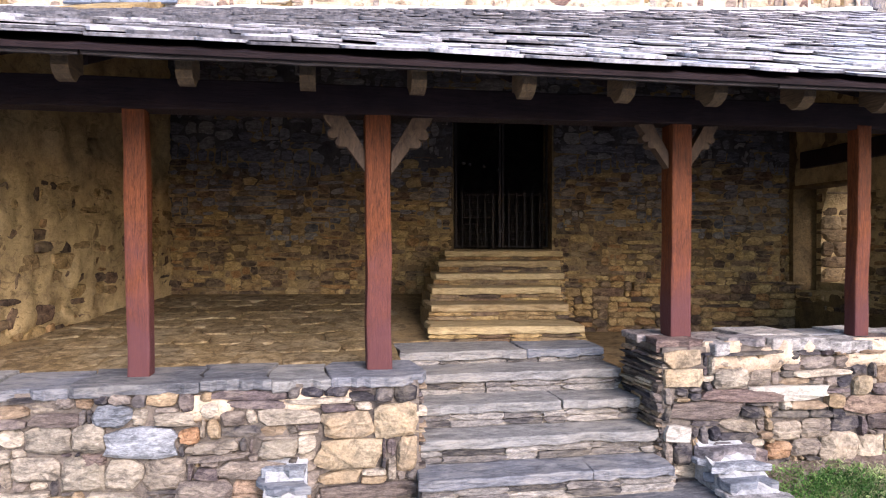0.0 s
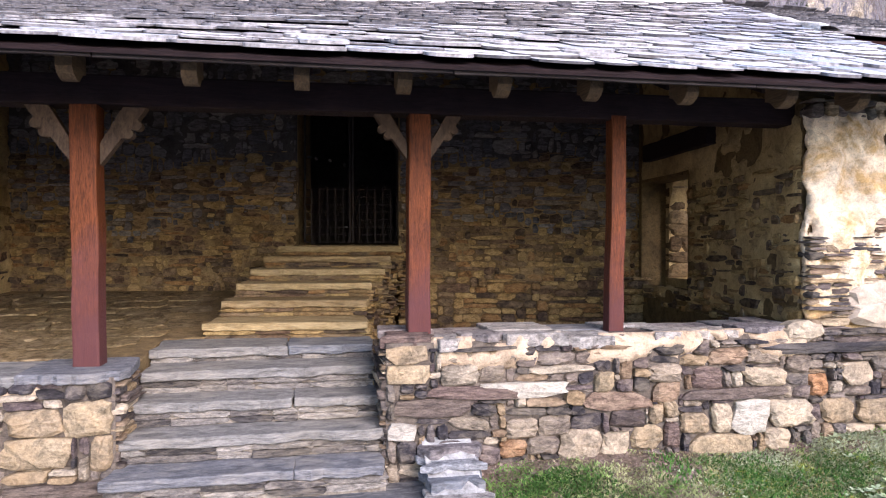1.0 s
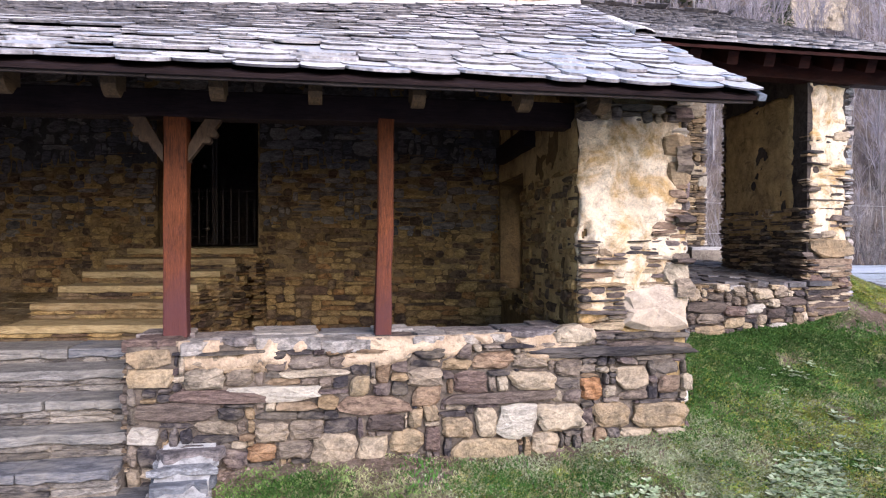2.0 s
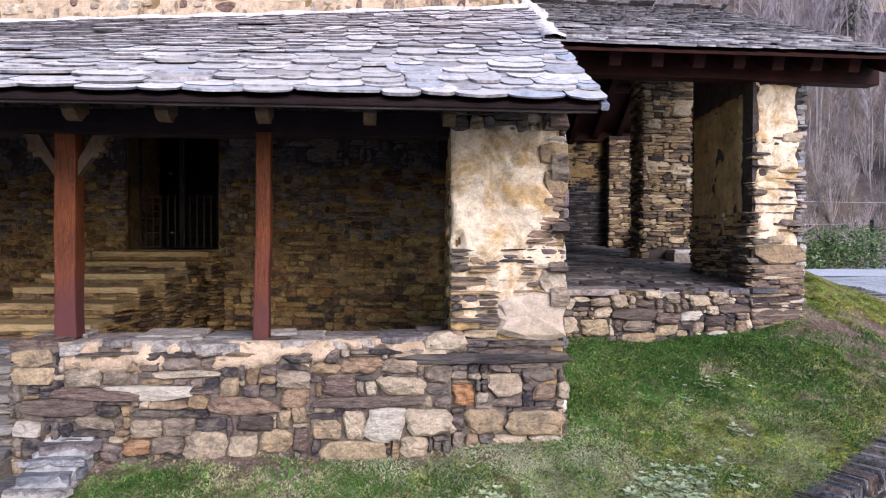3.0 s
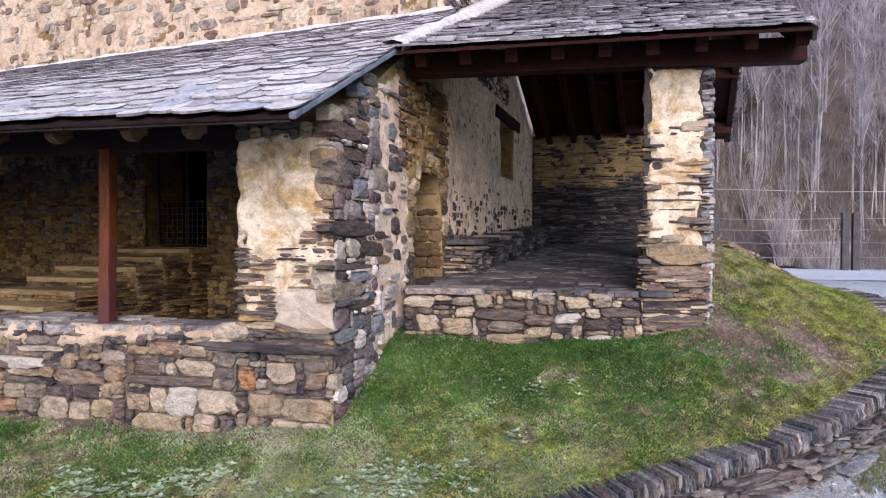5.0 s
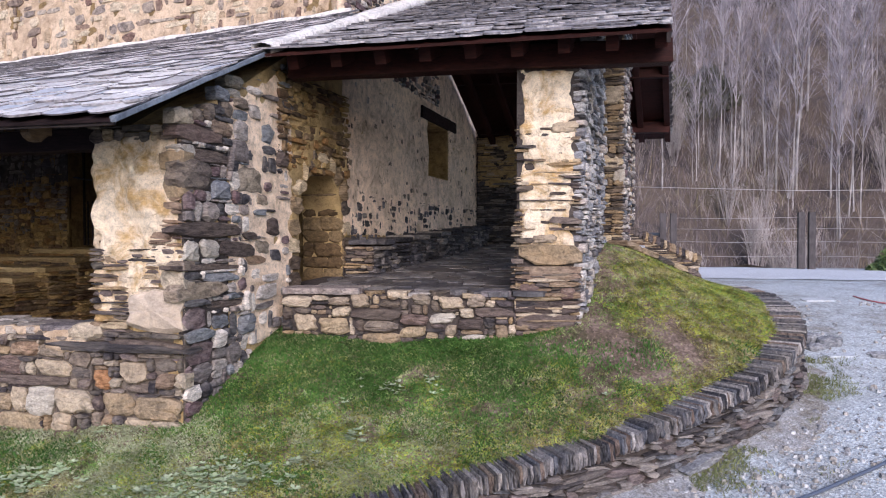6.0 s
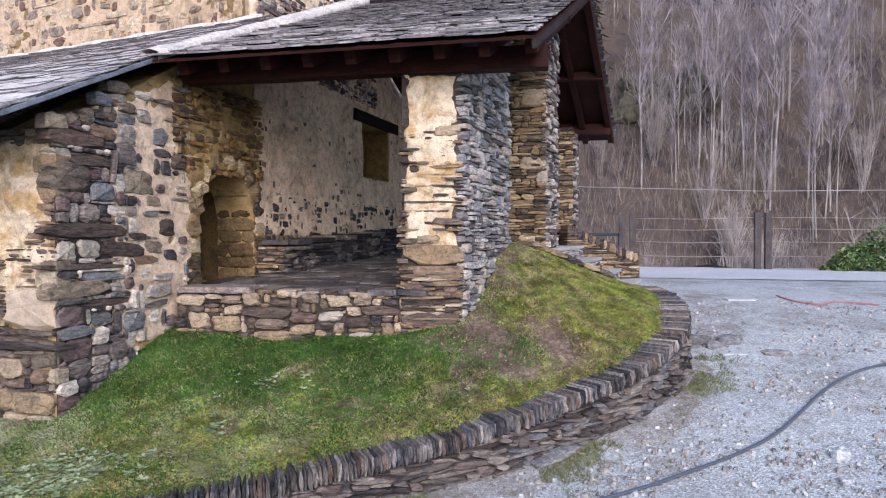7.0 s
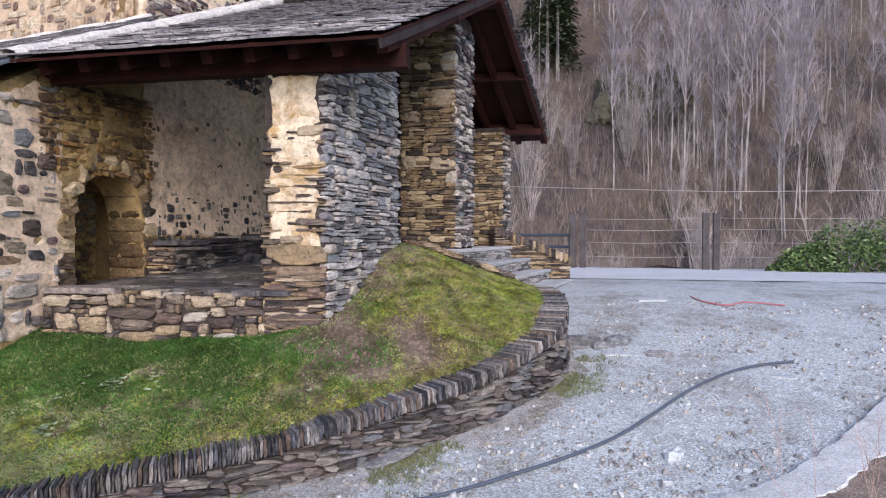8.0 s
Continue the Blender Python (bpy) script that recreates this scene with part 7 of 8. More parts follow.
def deep(x, y, rng):
    d = noise.noise(Vector((x * 1.3, y * 1.3, 61))) + 0.6 * noise.noise(Vector((x * 4.1, y * 4.1, 62)))
    return rng.random() < (1.2 * near_wall(x, y) + 0.2 + 0.9 * d) * (1 - on_bank(x, y)) - 1.2 * max(0.0, bare(x, y))


def mossy(x, y, rng):
    near = min((x - p.x) ** 2 + (y - p.y) ** 2 for p in CURVE_S[4:60:3])
    d = noise.noise(Vector((x * 1.5, y * 1.5, 44))) + 0.6 * noise.noise(Vector((x * 4.6, y * 4.6, 45)))
    return rng.random() < max(0.9 * math.exp(-near / 0.30), on_bank(x, y) * (0.75 + d), (0.30 + 0.9 * d) * (1 - near_wall(x, y))) - 1.1 * max(0.0, bare(x, y))


def straw(x, y, rng):
    d = noise.noise(Vector((x * 1.7, y * 1.7, 13))) + 0.7 * noise.noise(Vector((x * 4.9, y * 4.9, 17)))
    return rng.random() < 0.7 * d + 0.25 * on_bank(x, y) + 0.12 * max(0.0, min(1.0, (5.0 - y) / 0.8)) - 0.5 * near_wall(x, y)


def pale(x, y, rng):
    d = noise.noise(Vector((x * 1.4, y * 1.4, 23))) + 0.8 * noise.noise(Vector((x * 4.2, y * 4.2, 27)))
    spot = 0.5 * math.exp(-((x - 7.1) ** 2 / 0.7 + (y - 3.35) ** 2 / 0.2))
    return rng.random() < (spot + 1.1 * d + 0.3) * max(0.0, min(1.0, (5.0 - y - 0.12 * max(0.0, x - 8)) / 0.9)) * max(0.0, min(1.0, (x - 4.4) / 1.2))


blades("grass", "short matted green winter grass", 150000, (2.6, 13.4, 2.0, 10.8), M_GRASS, 0.012, 0.034, 1, cover, 0.0055, 1.1)
blades("deep_grass", "deeper green grass below the porch wall", 72000, (2.6, 11.4, 2.0, 7.0), M_TUFT, 0.016, 0.045, 4, deep, 0.0055, 0.8)
blades("mossy_grass", "yellow-green mossy grass near the coping", 85000, (4.6, 13.4, 2.2, 10.8), M_GRASS_Y, 0.010, 0.028, 2, mossy, 0.007, 1.2)
blades("straw", "dry straw-coloured blades in the grass", 20000, (2.6, 13.4, 2.0, 10.8), M_STRAW, 0.010, 0.03, 5, straw, 0.0035, 1.5)
blades("pale_grass", "pale grey-green growth in patches of the lawn", 52000, (4.4, 11.0, 2.3, 5.2), M_PALEGRASS, 0.012, 0.03, 8, pale, 0.006, 1.0)
TUFTS = [(4.45, 3.9), (5.15, 3.88), (5.6, 3.75), (8.85, 5.85), (8.95, 5.95), (10.35, 5.95), (10.75, 5.95), (11.15, 6.15), (12.2, 6.75), (6.98, 4.6), (7.1, 5.3)]
blades("grass_tuft", "taller deep green tufts of grass", 4200, (4, 12.8, 3.4, 7), M_TUFT, 0.025, 0.06, 3, lambda x, y, r: min((x - a) ** 2 + (y - b) ** 2 for a, b in TUFTS) < 0.03 + 0.05 * r.random(), 0.006)
rng = random.Random(12)
verts, faces = [], []
for k in range(9000):
    x, y = rng.uniform(4.5, 10.8), rng.uniform(2.2, 5.4)
    patch = noise.noise(Vector((x * 1.1, y * 1.1, 11))) + 0.5 * noise.noise(Vector((x * 3.6, y * 3.6, 12))) + 0.75 * math.exp(-((x - 7.1) ** 2 / 0.8 + (y - 3.3) ** 2 / 0.22))
    if not inside(x, y, LAWN) or patch < 0.26 + 0.5 * rng.random():
        continue
    z = lawn_z_fast(x, y) + 0.02
    size = rng.uniform(0.014, 0.045)
    a0 = rng.uniform(0, 6.283)
    for q in range(rng.randint(4, 7)):
        a = a0 + q * 1.05 + rng.uniform(-0.2, 0.2)
        d, e = Vector((math.cos(a), math.sin(a), rng.uniform(0.05, 0.5))), Vector((-math.sin(a), math.cos(a), 0))
        p = Vector((x, y, z))
        o = len(verts)
        verts += [p, p + d * size * 0.5 + e * size * 0.32, p + d * size + e * size * 0.42, p + d * size * 1.35, p + d * size - e * size * 0.42, p + d * size * 0.5 - e * size * 0.32]
        faces.append(tuple(range(o, o + 6)))
tagged(new("rosette_plants", mesh_from("rosette_plants", verts, faces, M_CLOVER)), "pale green lobed rosettes scattered through the lawn", "plants", kind="stuff")

# crumbs and small stones on the bare earth
rng = random.Random(52)
verts, faces = [], []
for k in range(26000):
    x, y = rng.uniform(2.8, 12.8), rng.uniform(2.4, 9.4)
    if not inside(x, y, LAWN) or bare(x, y) < 0.25 + 0.4 * rng.random():
        continue
    z, r, a0 = lawn_z_fast(x, y), 0.005 + 0.02 * rng.random() ** 2.5, rng.random() * 6
    o = len(verts)
    verts += [(x + math.cos(a0 + t * 1.571) * r * rng.uniform(0.7, 1.3), y + math.sin(a0 + t * 1.571) * r * rng.uniform(0.7, 1.3), z - r * 0.3) for t in range(4)]
    verts.append((x, y, z + r * rng.uniform(0.5, 1.0)))
    faces += [(o + t, o + (t + 1) % 4, o + 4) for t in range(4)]
tagged(new("earth_crumbs", mesh_from("earth_crumbs", verts, faces, M_CRUMB)), "crumbs of brown earth and dead leaves on bare patches", "earth", kind="stuff")

# trodden earth between the curved wall and the gravel
verts, faces = [], []
n_s, n_w = 110, 7
for i in range(n_s + 1):
    s = 2.6 + (bend.length - 3.0) * i / n_s
    reach = 0.42 + 0.36 * noise.noise(Vector((s * 0.9, 0, 4))) + 0.14 * noise.noise(Vector((s * 4, 0, 9)))
    for k in range(n_w):
        p = batter.at(s, base_z(s) + 0.06, -0.05 + (reach + 0.05) * k / (n_w - 1))
        p.z = 0
        lift = 0.03 * (1 - k / (n_w - 1)) - 0.004 if k < n_w - 1 else -0.03
        verts.append((p.x, p.y, gravel_z(p.x, p.y) + lift + 0.01 * noise.noise(p * 3)))
    if i:
        o = (i - 1) * n_w
        faces += [(o + k, o + k + 1, o + n_w + k + 1, o + n_w + k) for k in range(n_w - 1)]
tagged(new("ground_earth", mesh_from("ground_earth", verts, faces, M_DIRT, True)), "strip of brown earth at the foot of the curved wall", "ground", kind="structure")
# weeds and moss along the foot of the curved wall
rng = random.Random(19)
verts, faces = [], []
for k in range(17000):
    s = rng.uniform(3.2, bend.length - 0.6)
    p = batter.at(s, base_z(s) + 0.06, 0.02 + abs(rng.gauss(0, 0.34)))
    if noise.noise(Vector((p.x * 1.4, p.y * 1.4, 5))) + 0.5 * noise.noise(Vector((p.x * 5, p.y * 5, 9))) < 0.05 + 0.25 * rng.random():
        continue
    z = gravel_z(p.x, p.y) + 0.012
    h, a = rng.uniform(0.012, 0.045), rng.uniform(0, 6.28)
    dx, dy = math.cos(a) * 0.006, math.sin(a) * 0.006
    o = len(verts)
    verts += [(p.x - dx, p.y - dy, z), (p.x + dx, p.y + dy, z), (p.x + rng.gauss(0, 0.02), p.y + rng.gauss(0, 0.02), z + h)]
    faces.append((o, o + 1, o + 2))
tagged(new("wall_foot_weeds", mesh_from("wall_foot_weeds", verts, faces, M_WEED)), "patchy weeds at the foot of the curved wall", "weeds", kind="stuff")

# ---- gravel stones, pipe, hose ----
M_PEBBLE = stone_mat("pebbles", [(0.38, 0.39, 0.39), (0.29, 0.285, 0.275), (0.47, 0.475, 0.47), (0.22, 0.22, 0.225), (0.35, 0.325, 0.29)], (1, 1, 1), island=True, stain=0.1, relief=0.004)
rng = random.Random(31)
verts, faces = [], []
for k in range(22000):
    x, y = 11 + 9 * rng.random(), 3.8 + 8 * rng.random() ** 1.3
    if inside(x, y, LAWN) or (x < 13.4 and y > 7) or noise.noise(Vector((x * 0.8, y * 0.8, 21))) < -0.25 + 0.4 * rng.random():
        continue
    r = 0.007 + 0.036 * rng.random() ** 5
    z = gravel_z(x, y) + 0.004
    o = len(verts)
    n = 5
    a0 = rng.random() * 6
    for t in range(n):
        a = a0 + t * 6.283 / n
        verts.append((x + math.cos(a) * r * rng.uniform(0.7, 1.3), y + math.sin(a) * r * rng.uniform(0.7, 1.3), z - r * 0.3))
    for t in range(n):
        a = a0 + t * 6.283 / n
        verts.append((x + math.cos(a) * r * 0.6, y + math.sin(a) * r * 0.6, z + r * rng.uniform(0.4, 0.8)))
    faces += [(o + t, o + (t + 1) % n, o + n + (t + 1) % n, o + n + t) for t in range(n)] + [tuple(o + n + t for t in range(n))]
tagged(new("gravel_stones", mesh_from("gravel_stones", verts, faces, M_PEBBLE)), "loose pale gravel stones on the yard", "gravel", kind="stuff")


def rock(x, y, w, d, h, material, label, which, turn=0.0):
    v, f = SHAPES["boulder"][which]
    b = bmesh.new()
    vs = [b.verts.new((p[0] * w, p[2] * d, (0.55 - p[1]) * h)) for p in v]
    for q in f:
        b.faces.new([vs[i] for i in q])
    bmesh.ops.subdivide_edges(b, edges=b.edges[:], cuts=1, use_grid_fill=True)
    for p in b.verts:
        p.co += noise.noise_vector(p.co * 14 + Vector((x, y, which))) * min(0.25 * h, 0.03)
    ob = part("rock", b, material)
    ob.matrix_world = pose(x, y, gravel_z(x, y) - 0.05 * h, 0, 0, turn)
    tagged(ob, label, "rock")


rock(14.2, 5.86, 0.19, 0.14, 0.12, M_ROCKPALE, "pale blue-white angular rock lying on the gravel", 2, 20)
for x, y, w, d, h, k, turn in ((13.2, 8.98, 0.36, 0.24, 0.22, 5, 10), (13.46, 9.1, 0.34, 0.22, 0.26, 8, -15), (13.72, 9.03, 0.36, 0.22, 0.22, 2, 12), (13.5, 8.84, 0.30, 0.2, 0.13, 11, 40)):
    rock(x, y, w, d, h, M_BLUEST, "rough blue-grey rock bedded in the gravel", k, turn)
rock(14.26, 8.62, 0.34, 0.2, 0.10, M_BLUEST, "small dark rock bedded in the gravel", 8, 0)
rock(13.72, 8.62, 0.42, 0.26, 0.03, M_ROCKPALE, "flat pale rock bedded in the gravel", 4, 20)
rock(15.62, 8.02, 0.34, 0.16, 0.03, M_ROCKPALE, "flat pale rock bedded in the gravel", 6, -20)
rock(14.1, 5.38, 0.10, 0.08, 0.05, M_ROCKPALE, "small pale stone on the gravel", 7, 0)
rock(14.84, 5.71, 0.12, 0.08, 0.05, M_ROCKPALE, "small pale stone on the gravel", 9, 40)
rock(14.38, 11.84, 0.55, 0.32, 0.04, M_ROCKPALE, "flat pale rock bedded in the gravel", 4, 10)
pipe_pts = [(15.87, 8.49), (15.47, 8.32), (15.05, 8.02), (14.52, 7.4), (14.08, 6.72), (13.7, 6.16), (13.26, 5.69), (12.75, 5.25), (12.28, 4.86), (11.59, 4.33)]
pp = smooth_curve([(x, y, gravel_z(x, y) + 0.03) for x, y in pipe_pts], 6)
tagged(tube("water_pipe", pp, 0.017, M_HOSE), "black plastic water pipe lying across the gravel", "pipe")
pp = smooth_curve([(x, y, gravel_z(x, y) + 0.02) for x, y in [(15.07, 12.24), (15.18, 11.78), (15.4, 11.52), (15.61, 11.45), (15.92, 11.73), (16.5, 11.51)]], 6)
tagged(tube("red_hose", pp, 0.013, M_REDHOSE), "thin red hose lying on the gravel", "hose")

# pale kerb in front: broken lengths of old concrete
kp = smooth_curve([(x, y, gravel_z(x, y) + 0.07) for x, y in [(13.3, 4.02), (13.95, 4.62), (14.45, 5.08), (14.82, 5.35), (15.1, 5.59), (15.44, 5.98), (15.85, 6.48), (16.3, 7.1), (16.8, 7.8), (17.3, 8.7)]], 8)
kerb = new("kerb")
kerb.matrix_world = Matrix.Translation(kp[0])
tagged(kerb, "pale broken concrete kerb curving beside the yard", "kerb", kind="structure")
rng = random.Random(23)
KERB = 0.46
i = 0
while i < len(kp) - 3:
    j = min(len(kp) - 1, i + rng.randint(5, 8))
    vs, fs = [], []
    rows = []
    n_k = (j - i) * 2
    for q in range(n_k + 1):
        t = i + 0.06 + (j - i - 0.12) * q / n_k
        k = min(int(t), len(kp) - 2)
        p = kp[k].lerp(kp[k + 1], t - k)
        d = (kp[k + 1] - kp[k]).normalized()
        o = Vector((d.y, -d.x, 0))
        chip = 0.03 * noise.noise(p * 5) + 0.02 * noise.noise(p * 13)
        outer = KERB + 1.1 * chip
        for dx, dz in ((0.015 + chip, -0.3), (chip, -0.02), (0.025 + chip, 0.0), (outer * 0.35, 0.012 * noise.noise(p * 7)), (outer * 0.7, 0.012 * noise.noise(p * 6.1)), (outer - 0.03, -0.005), (outer, -0.035), (outer + 0.02, -0.3)):
            vs.append(p + o * dx + Vector((0, 0, dz)))
        if q:
            b = (q - 1) * 8
            fs += [(b + k, b + k + 1, b + 9 + k, b + 8 + k) for k in range(7)]
    fs += [tuple(range(7, -1, -1)), tuple(len(vs) - 8 + k for k in range(8))]
    ob = new("kerb_stone", mesh_from("kerb_stone", vs, fs, M_KERB))
    under(ob, kerb)
    i = j
vs, fs = [], []
n_w = 9
for i, p in enumerate(kp):
    d = (kp[min(i + 1, len(kp) - 1)] - kp[max(i - 1, 0)]).normalized()
    o = Vector((d.y, -d.x, 0))
    for k in range(n_w):
        q = p + o * (0.40 + (1.6 + 0.5 * noise.noise(p * 0.9)) * k / (n_w - 1))
        vs.append((q.x, q.y, gravel_z(q.x, q.y) + (0.115 + 0.03 * noise.noise(q * 2.1)) * (1 - (k / (n_w - 1)) ** 2) - 0.01))
    if i:
        b = (i - 1) * n_w
        fs += [(b + k, b + k + 1, b + n_w + k + 1, b + n_w + k) for k in range(n_w - 1)]
tagged(new("ground_verge", mesh_from("ground_verge", vs, fs, M_VERGE, True)), "brown soil with dead grass beside the kerb", "ground", kind="structure")
rng = random.Random(6)
for k in range(16):
    x, y = rng.uniform(14.9, 16.6), rng.uniform(4.2, 5.6)
    pts, p, d = [], Vector((x, y, -0.45)), Vector((rng.uniform(-0.3, 0.2), rng.uniform(-0.1, 0.2), 1)).normalized()
    for q in range(9):
        pts.append(p.copy())
        d = (d + Vector((rng.uniform(-0.2, 0.2), rng.uniform(-0.2, 0.2), rng.uniform(-0.05, 0.05)))).normalized()
        p = p + d * rng.uniform(0.08, 0.14)
    t = thing("dry_stem", pts[0], "thin dry reddish weed stem by the kerb", "plant", "dry weeds by the kerb")
    tube("stalk", pts, 0.0024, M_STEM, t, sides=5)
    for q in (3, 5, 7):
        e = pts[q] + Vector((rng.uniform(-0.2, 0.2), rng.uniform(-0.1, 0.1), rng.uniform(0.05, 0.2)))
        tube("side_shoot", [pts[q], pts[q].lerp(e, 0.5) + Vector((0, 0, 0.02)), e], 0.0016, M_STEM, t, sides=4)

# ---- fence, gate, bush ----
FENCE = [(12.5, 21.35), (12.82, 21.4), (16.56, 21.35), (16.87, 21.4), (23.0, 21.8)]
for x, y in FENCE:
    z = gravel_z(x, y)
    tagged(rough_bar("fence_post", (x, y, z - 0.2), (x, y, z + 1.75), 0.19, 0.19, M_FENCE, seed=x, cuts=6, up=(0, 1, 0)), "grey square wooden fence post", "post", "posts of the yard fence")
for z in (0.4, 0.85, 1.25, 1.6):
    for a, b in ((FENCE[1], FENCE[2]), (FENCE[3], FENCE[4])):
        za, zb = gravel_z(*a) + z, gravel_z(*b) + z
        tagged(tube("fence_wire", [(a[0], a[1], za), ((a[0] + b[0]) / 2, (a[1] + b[1]) / 2, (za + zb) / 2 - 0.04), (b[0], b[1], zb)], 0.006, M_WIRE, sides=5), "thin galvanised wire of the fence", "wire", "wires of the yard fence")
gate = thing("field_gate", (11.0, 21.2, 0.6), "dark metal gate with three bars", "gate")
for z in (1.05, 1.42, 1.8):
    tube("gate_bar", [(9.4, 21.1, z), (12.45, 21.35, z)], 0.05, M_GATEBAR, gate)
tube("gate_upright", [(12.4, 21.34, 0.6), (12.4, 21.34, 1.85)], 0.04, M_GATEBAR, gate)
tube("gate_upright", [(9.45, 21.1, 0.6), (9.45, 21.1, 1.85)], 0.04, M_GATEBAR, gate)
tagged(tube("overhead_cable", [(-4, 30, 4.6), (18, 27.5, 3.5), (45, 26, 3.2)], 0.012, M_WIRE, sides=5), "thin cable strung across the valley edge", "cable")


def leafy(name, label, blobs, count, size, seed, material, place):
    t = thing(name, place, label, "bush")
    rng = random.Random(seed)
    verts, faces = [], []
    for k in range(count):
        c, r = rng.choice(blobs)
        d = Vector((rng.gauss(0, 1), rng.gauss(0, 1), rng.gauss(0, 1))).normalized() * (rng.random() ** 0.35)
        p = Vector(c) + Vector((d.x * r[0], d.y * r[1], d.z * r[2]))
        p += noise.noise_vector(p * 1.5) * 0.25
        a = Vector((rng.gauss(0, 1), rng.gauss(0, 1), rng.gauss(0, 0.6))).normalized()
        b = a.cross(Vector((rng.gauss(0, 1), rng.gauss(0, 1), rng.gauss(0, 1)))).normalized()
        s = size * rng.uniform(0.6, 1.4)
        o = len(verts)
        verts += [p - a * s, p - b * s * 0.4, p + a * s, p + b * s * 0.4]
        faces.append((o, o + 1, o + 2, o + 3))
    ob = new("foliage", mesh_from("foliage", verts, faces, material))
    under(ob, t)
    for k in range(6):
        c, r = blobs[k % len(blobs)]
        tube("branch", [(place[0], place[1], place[2]), (c[0] + rng.uniform(-0.3, 0.3), c[1] + rng.uniform(-0.3, 0.3), c[2])], 0.03, M_TWIG, t, sides=5)
    return t


leafy("evergreen_bush", "dense evergreen bush spreading over the yard edge", [((19.4, 20.9, 0.95), (1.0, 0.9, 0.6)), ((20.5, 21.2, 1.3), (1.2, 1.0, 0.9)), ((21.9, 21.1, 1.35), (1.4, 1.1, 1.0)), ((18.7, 20.7, 0.8), (0.6, 0.5, 0.25))],
      9000, 0.07, 9, M_BUSH, (20.5, 21.1, 0.55))


# ---- bare winter woods ----
def bare_tree(rng, height, slim=1.0):
    """Trunk and crown of a leafless tree, as lists of vertices and faces."""
    trunk, crown = ([], []), ([], [])

    def limb(store, a, b, ra, rb, sides):
        v, f = store
        d = (b - a).normalized()
        s = d.cross(Vector((0.3, 0.8, 0.2))).normalized()
        u = s.cross(d)
        o = len(v)
        for p, r in ((a, ra), (b, rb)):
            for k in range(sides):
                t = 6.2832 * k / sides
                v.append(p + (s * math.cos(t) + u * math.sin(t)) * r)
        f += [(o + k, o + (k + 1) % sides, o + sides + (k + 1) % sides, o + sides + k) for k in range(sides)]

    p, r = Vector((0, 0, -0.3)), 0.0045 * height * slim
    n = 7
    line = [p]
    for i in range(n):
        q = p + Vector((rng.uniform(-0.008, 0.008) * height, rng.uniform(-0.008, 0.008) * height, height / n))
        limb(trunk, p, q, r, r * 0.86, 4)
        p, r = q, r * 0.86
        line.append(p)
    for k in range(int(22 + height)):
        h = rng.uniform(0.33, 0.98)
        i = min(int(h * n), n - 1)
        a = line[i].lerp(line[i + 1], h * n - i)
        ang = rng.uniform(0, 6.283)
        ln = height * rng.uniform(0.10, 0.22) * (1.15 - h * 0.6)
        d = Vector((math.cos(ang), math.sin(ang), rng.uniform(1.3, 3.2))).normalized()
        b = a + d * ln
        limb(crown, a, b, 0.0016 * height * slim, 0.0008 * height * slim, 3)
        for t in range(10):
            c = a.lerp(b, rng.uniform(0.35, 1.0))
            e = c + (d + Vector((rng.gauss(0, 0.55), rng.gauss(0, 0.55), rng.gauss(0.2, 0.4)))).normalized() * ln * rng.uniform(0.3, 0.6)
            limb(crown, c, e, 0.0006 * height * slim, 0.0003 * height * slim, 3)
    return trunk, crown


SHRUBS = []
M_SHRUB = leaf_mat("grey_shrub_bark", [(0.26, 0.23, 0.22), (0.36, 0.325, 0.30), (0.18, 0.15, 0.152)], 0.9)


def twig_into(store, a, b, ra, rb, sides=3):
    v, f = store
    d = (b - a).normalized()
    s = d.cross(Vector((0.3, 0.8, 0.2))).normalized()
    u = s.cross(d)
    o = len(v)
    for p, r in ((a, ra), (b, rb)):
        for k in range(sides):
            t = 6.2832 * k / sides
            v.append(p + (s * math.cos(t) + u * math.sin(t)) * r)
    f += [(o + k, o + (k + 1) % sides, o + sides + (k + 1) % sides, o + sides + k) for k in range(sides)]


rng = random.Random(41)
KINDS = []
for k in range(6):
    h = (5.5, 8, 10, 11.5, 13, 14.5)[k]
    tr, cr = bare_tree(rng, h, rng.uniform(0.8, 1.1))
    KINDS.append((mesh_from("trunk", *tr, M_BARK), mesh_from("crown", *cr, M_TWIG), tr, cr))
placed = 0
while placed < 130:
    x, y = rng.uniform(14, 58), rng.uniform(37, 50)
    if noise.noise(Vector((x * 0.16, y * 0.16, 3))) < -0.05:
        continue
    k = rng.randrange(6)
    t = thing("bare_tree", (0, 0, 0), "slender leafless pale-barked tree on the hillside", "tree", "bare trees of the hillside")
    for nm, me in (("trunk", KINDS[k][0]), ("crown", KINDS[k][1])):
        ob = new(nm, me)
        ob.parent = t
    s = rng.uniform(0.75, 1.25)
    t.matrix_world = Matrix.Translation((x, y, hill_z(x, y))) @ Euler((rng.uniform(-0.03, 0.03), rng.uniform(-0.03, 0.03), rng.uniform(0, 6.28))).to_matrix().to_4x4() @ Matrix.Scale(s, 4)
    placed += 1
tv, tf, cv, cf = [], [], [], []
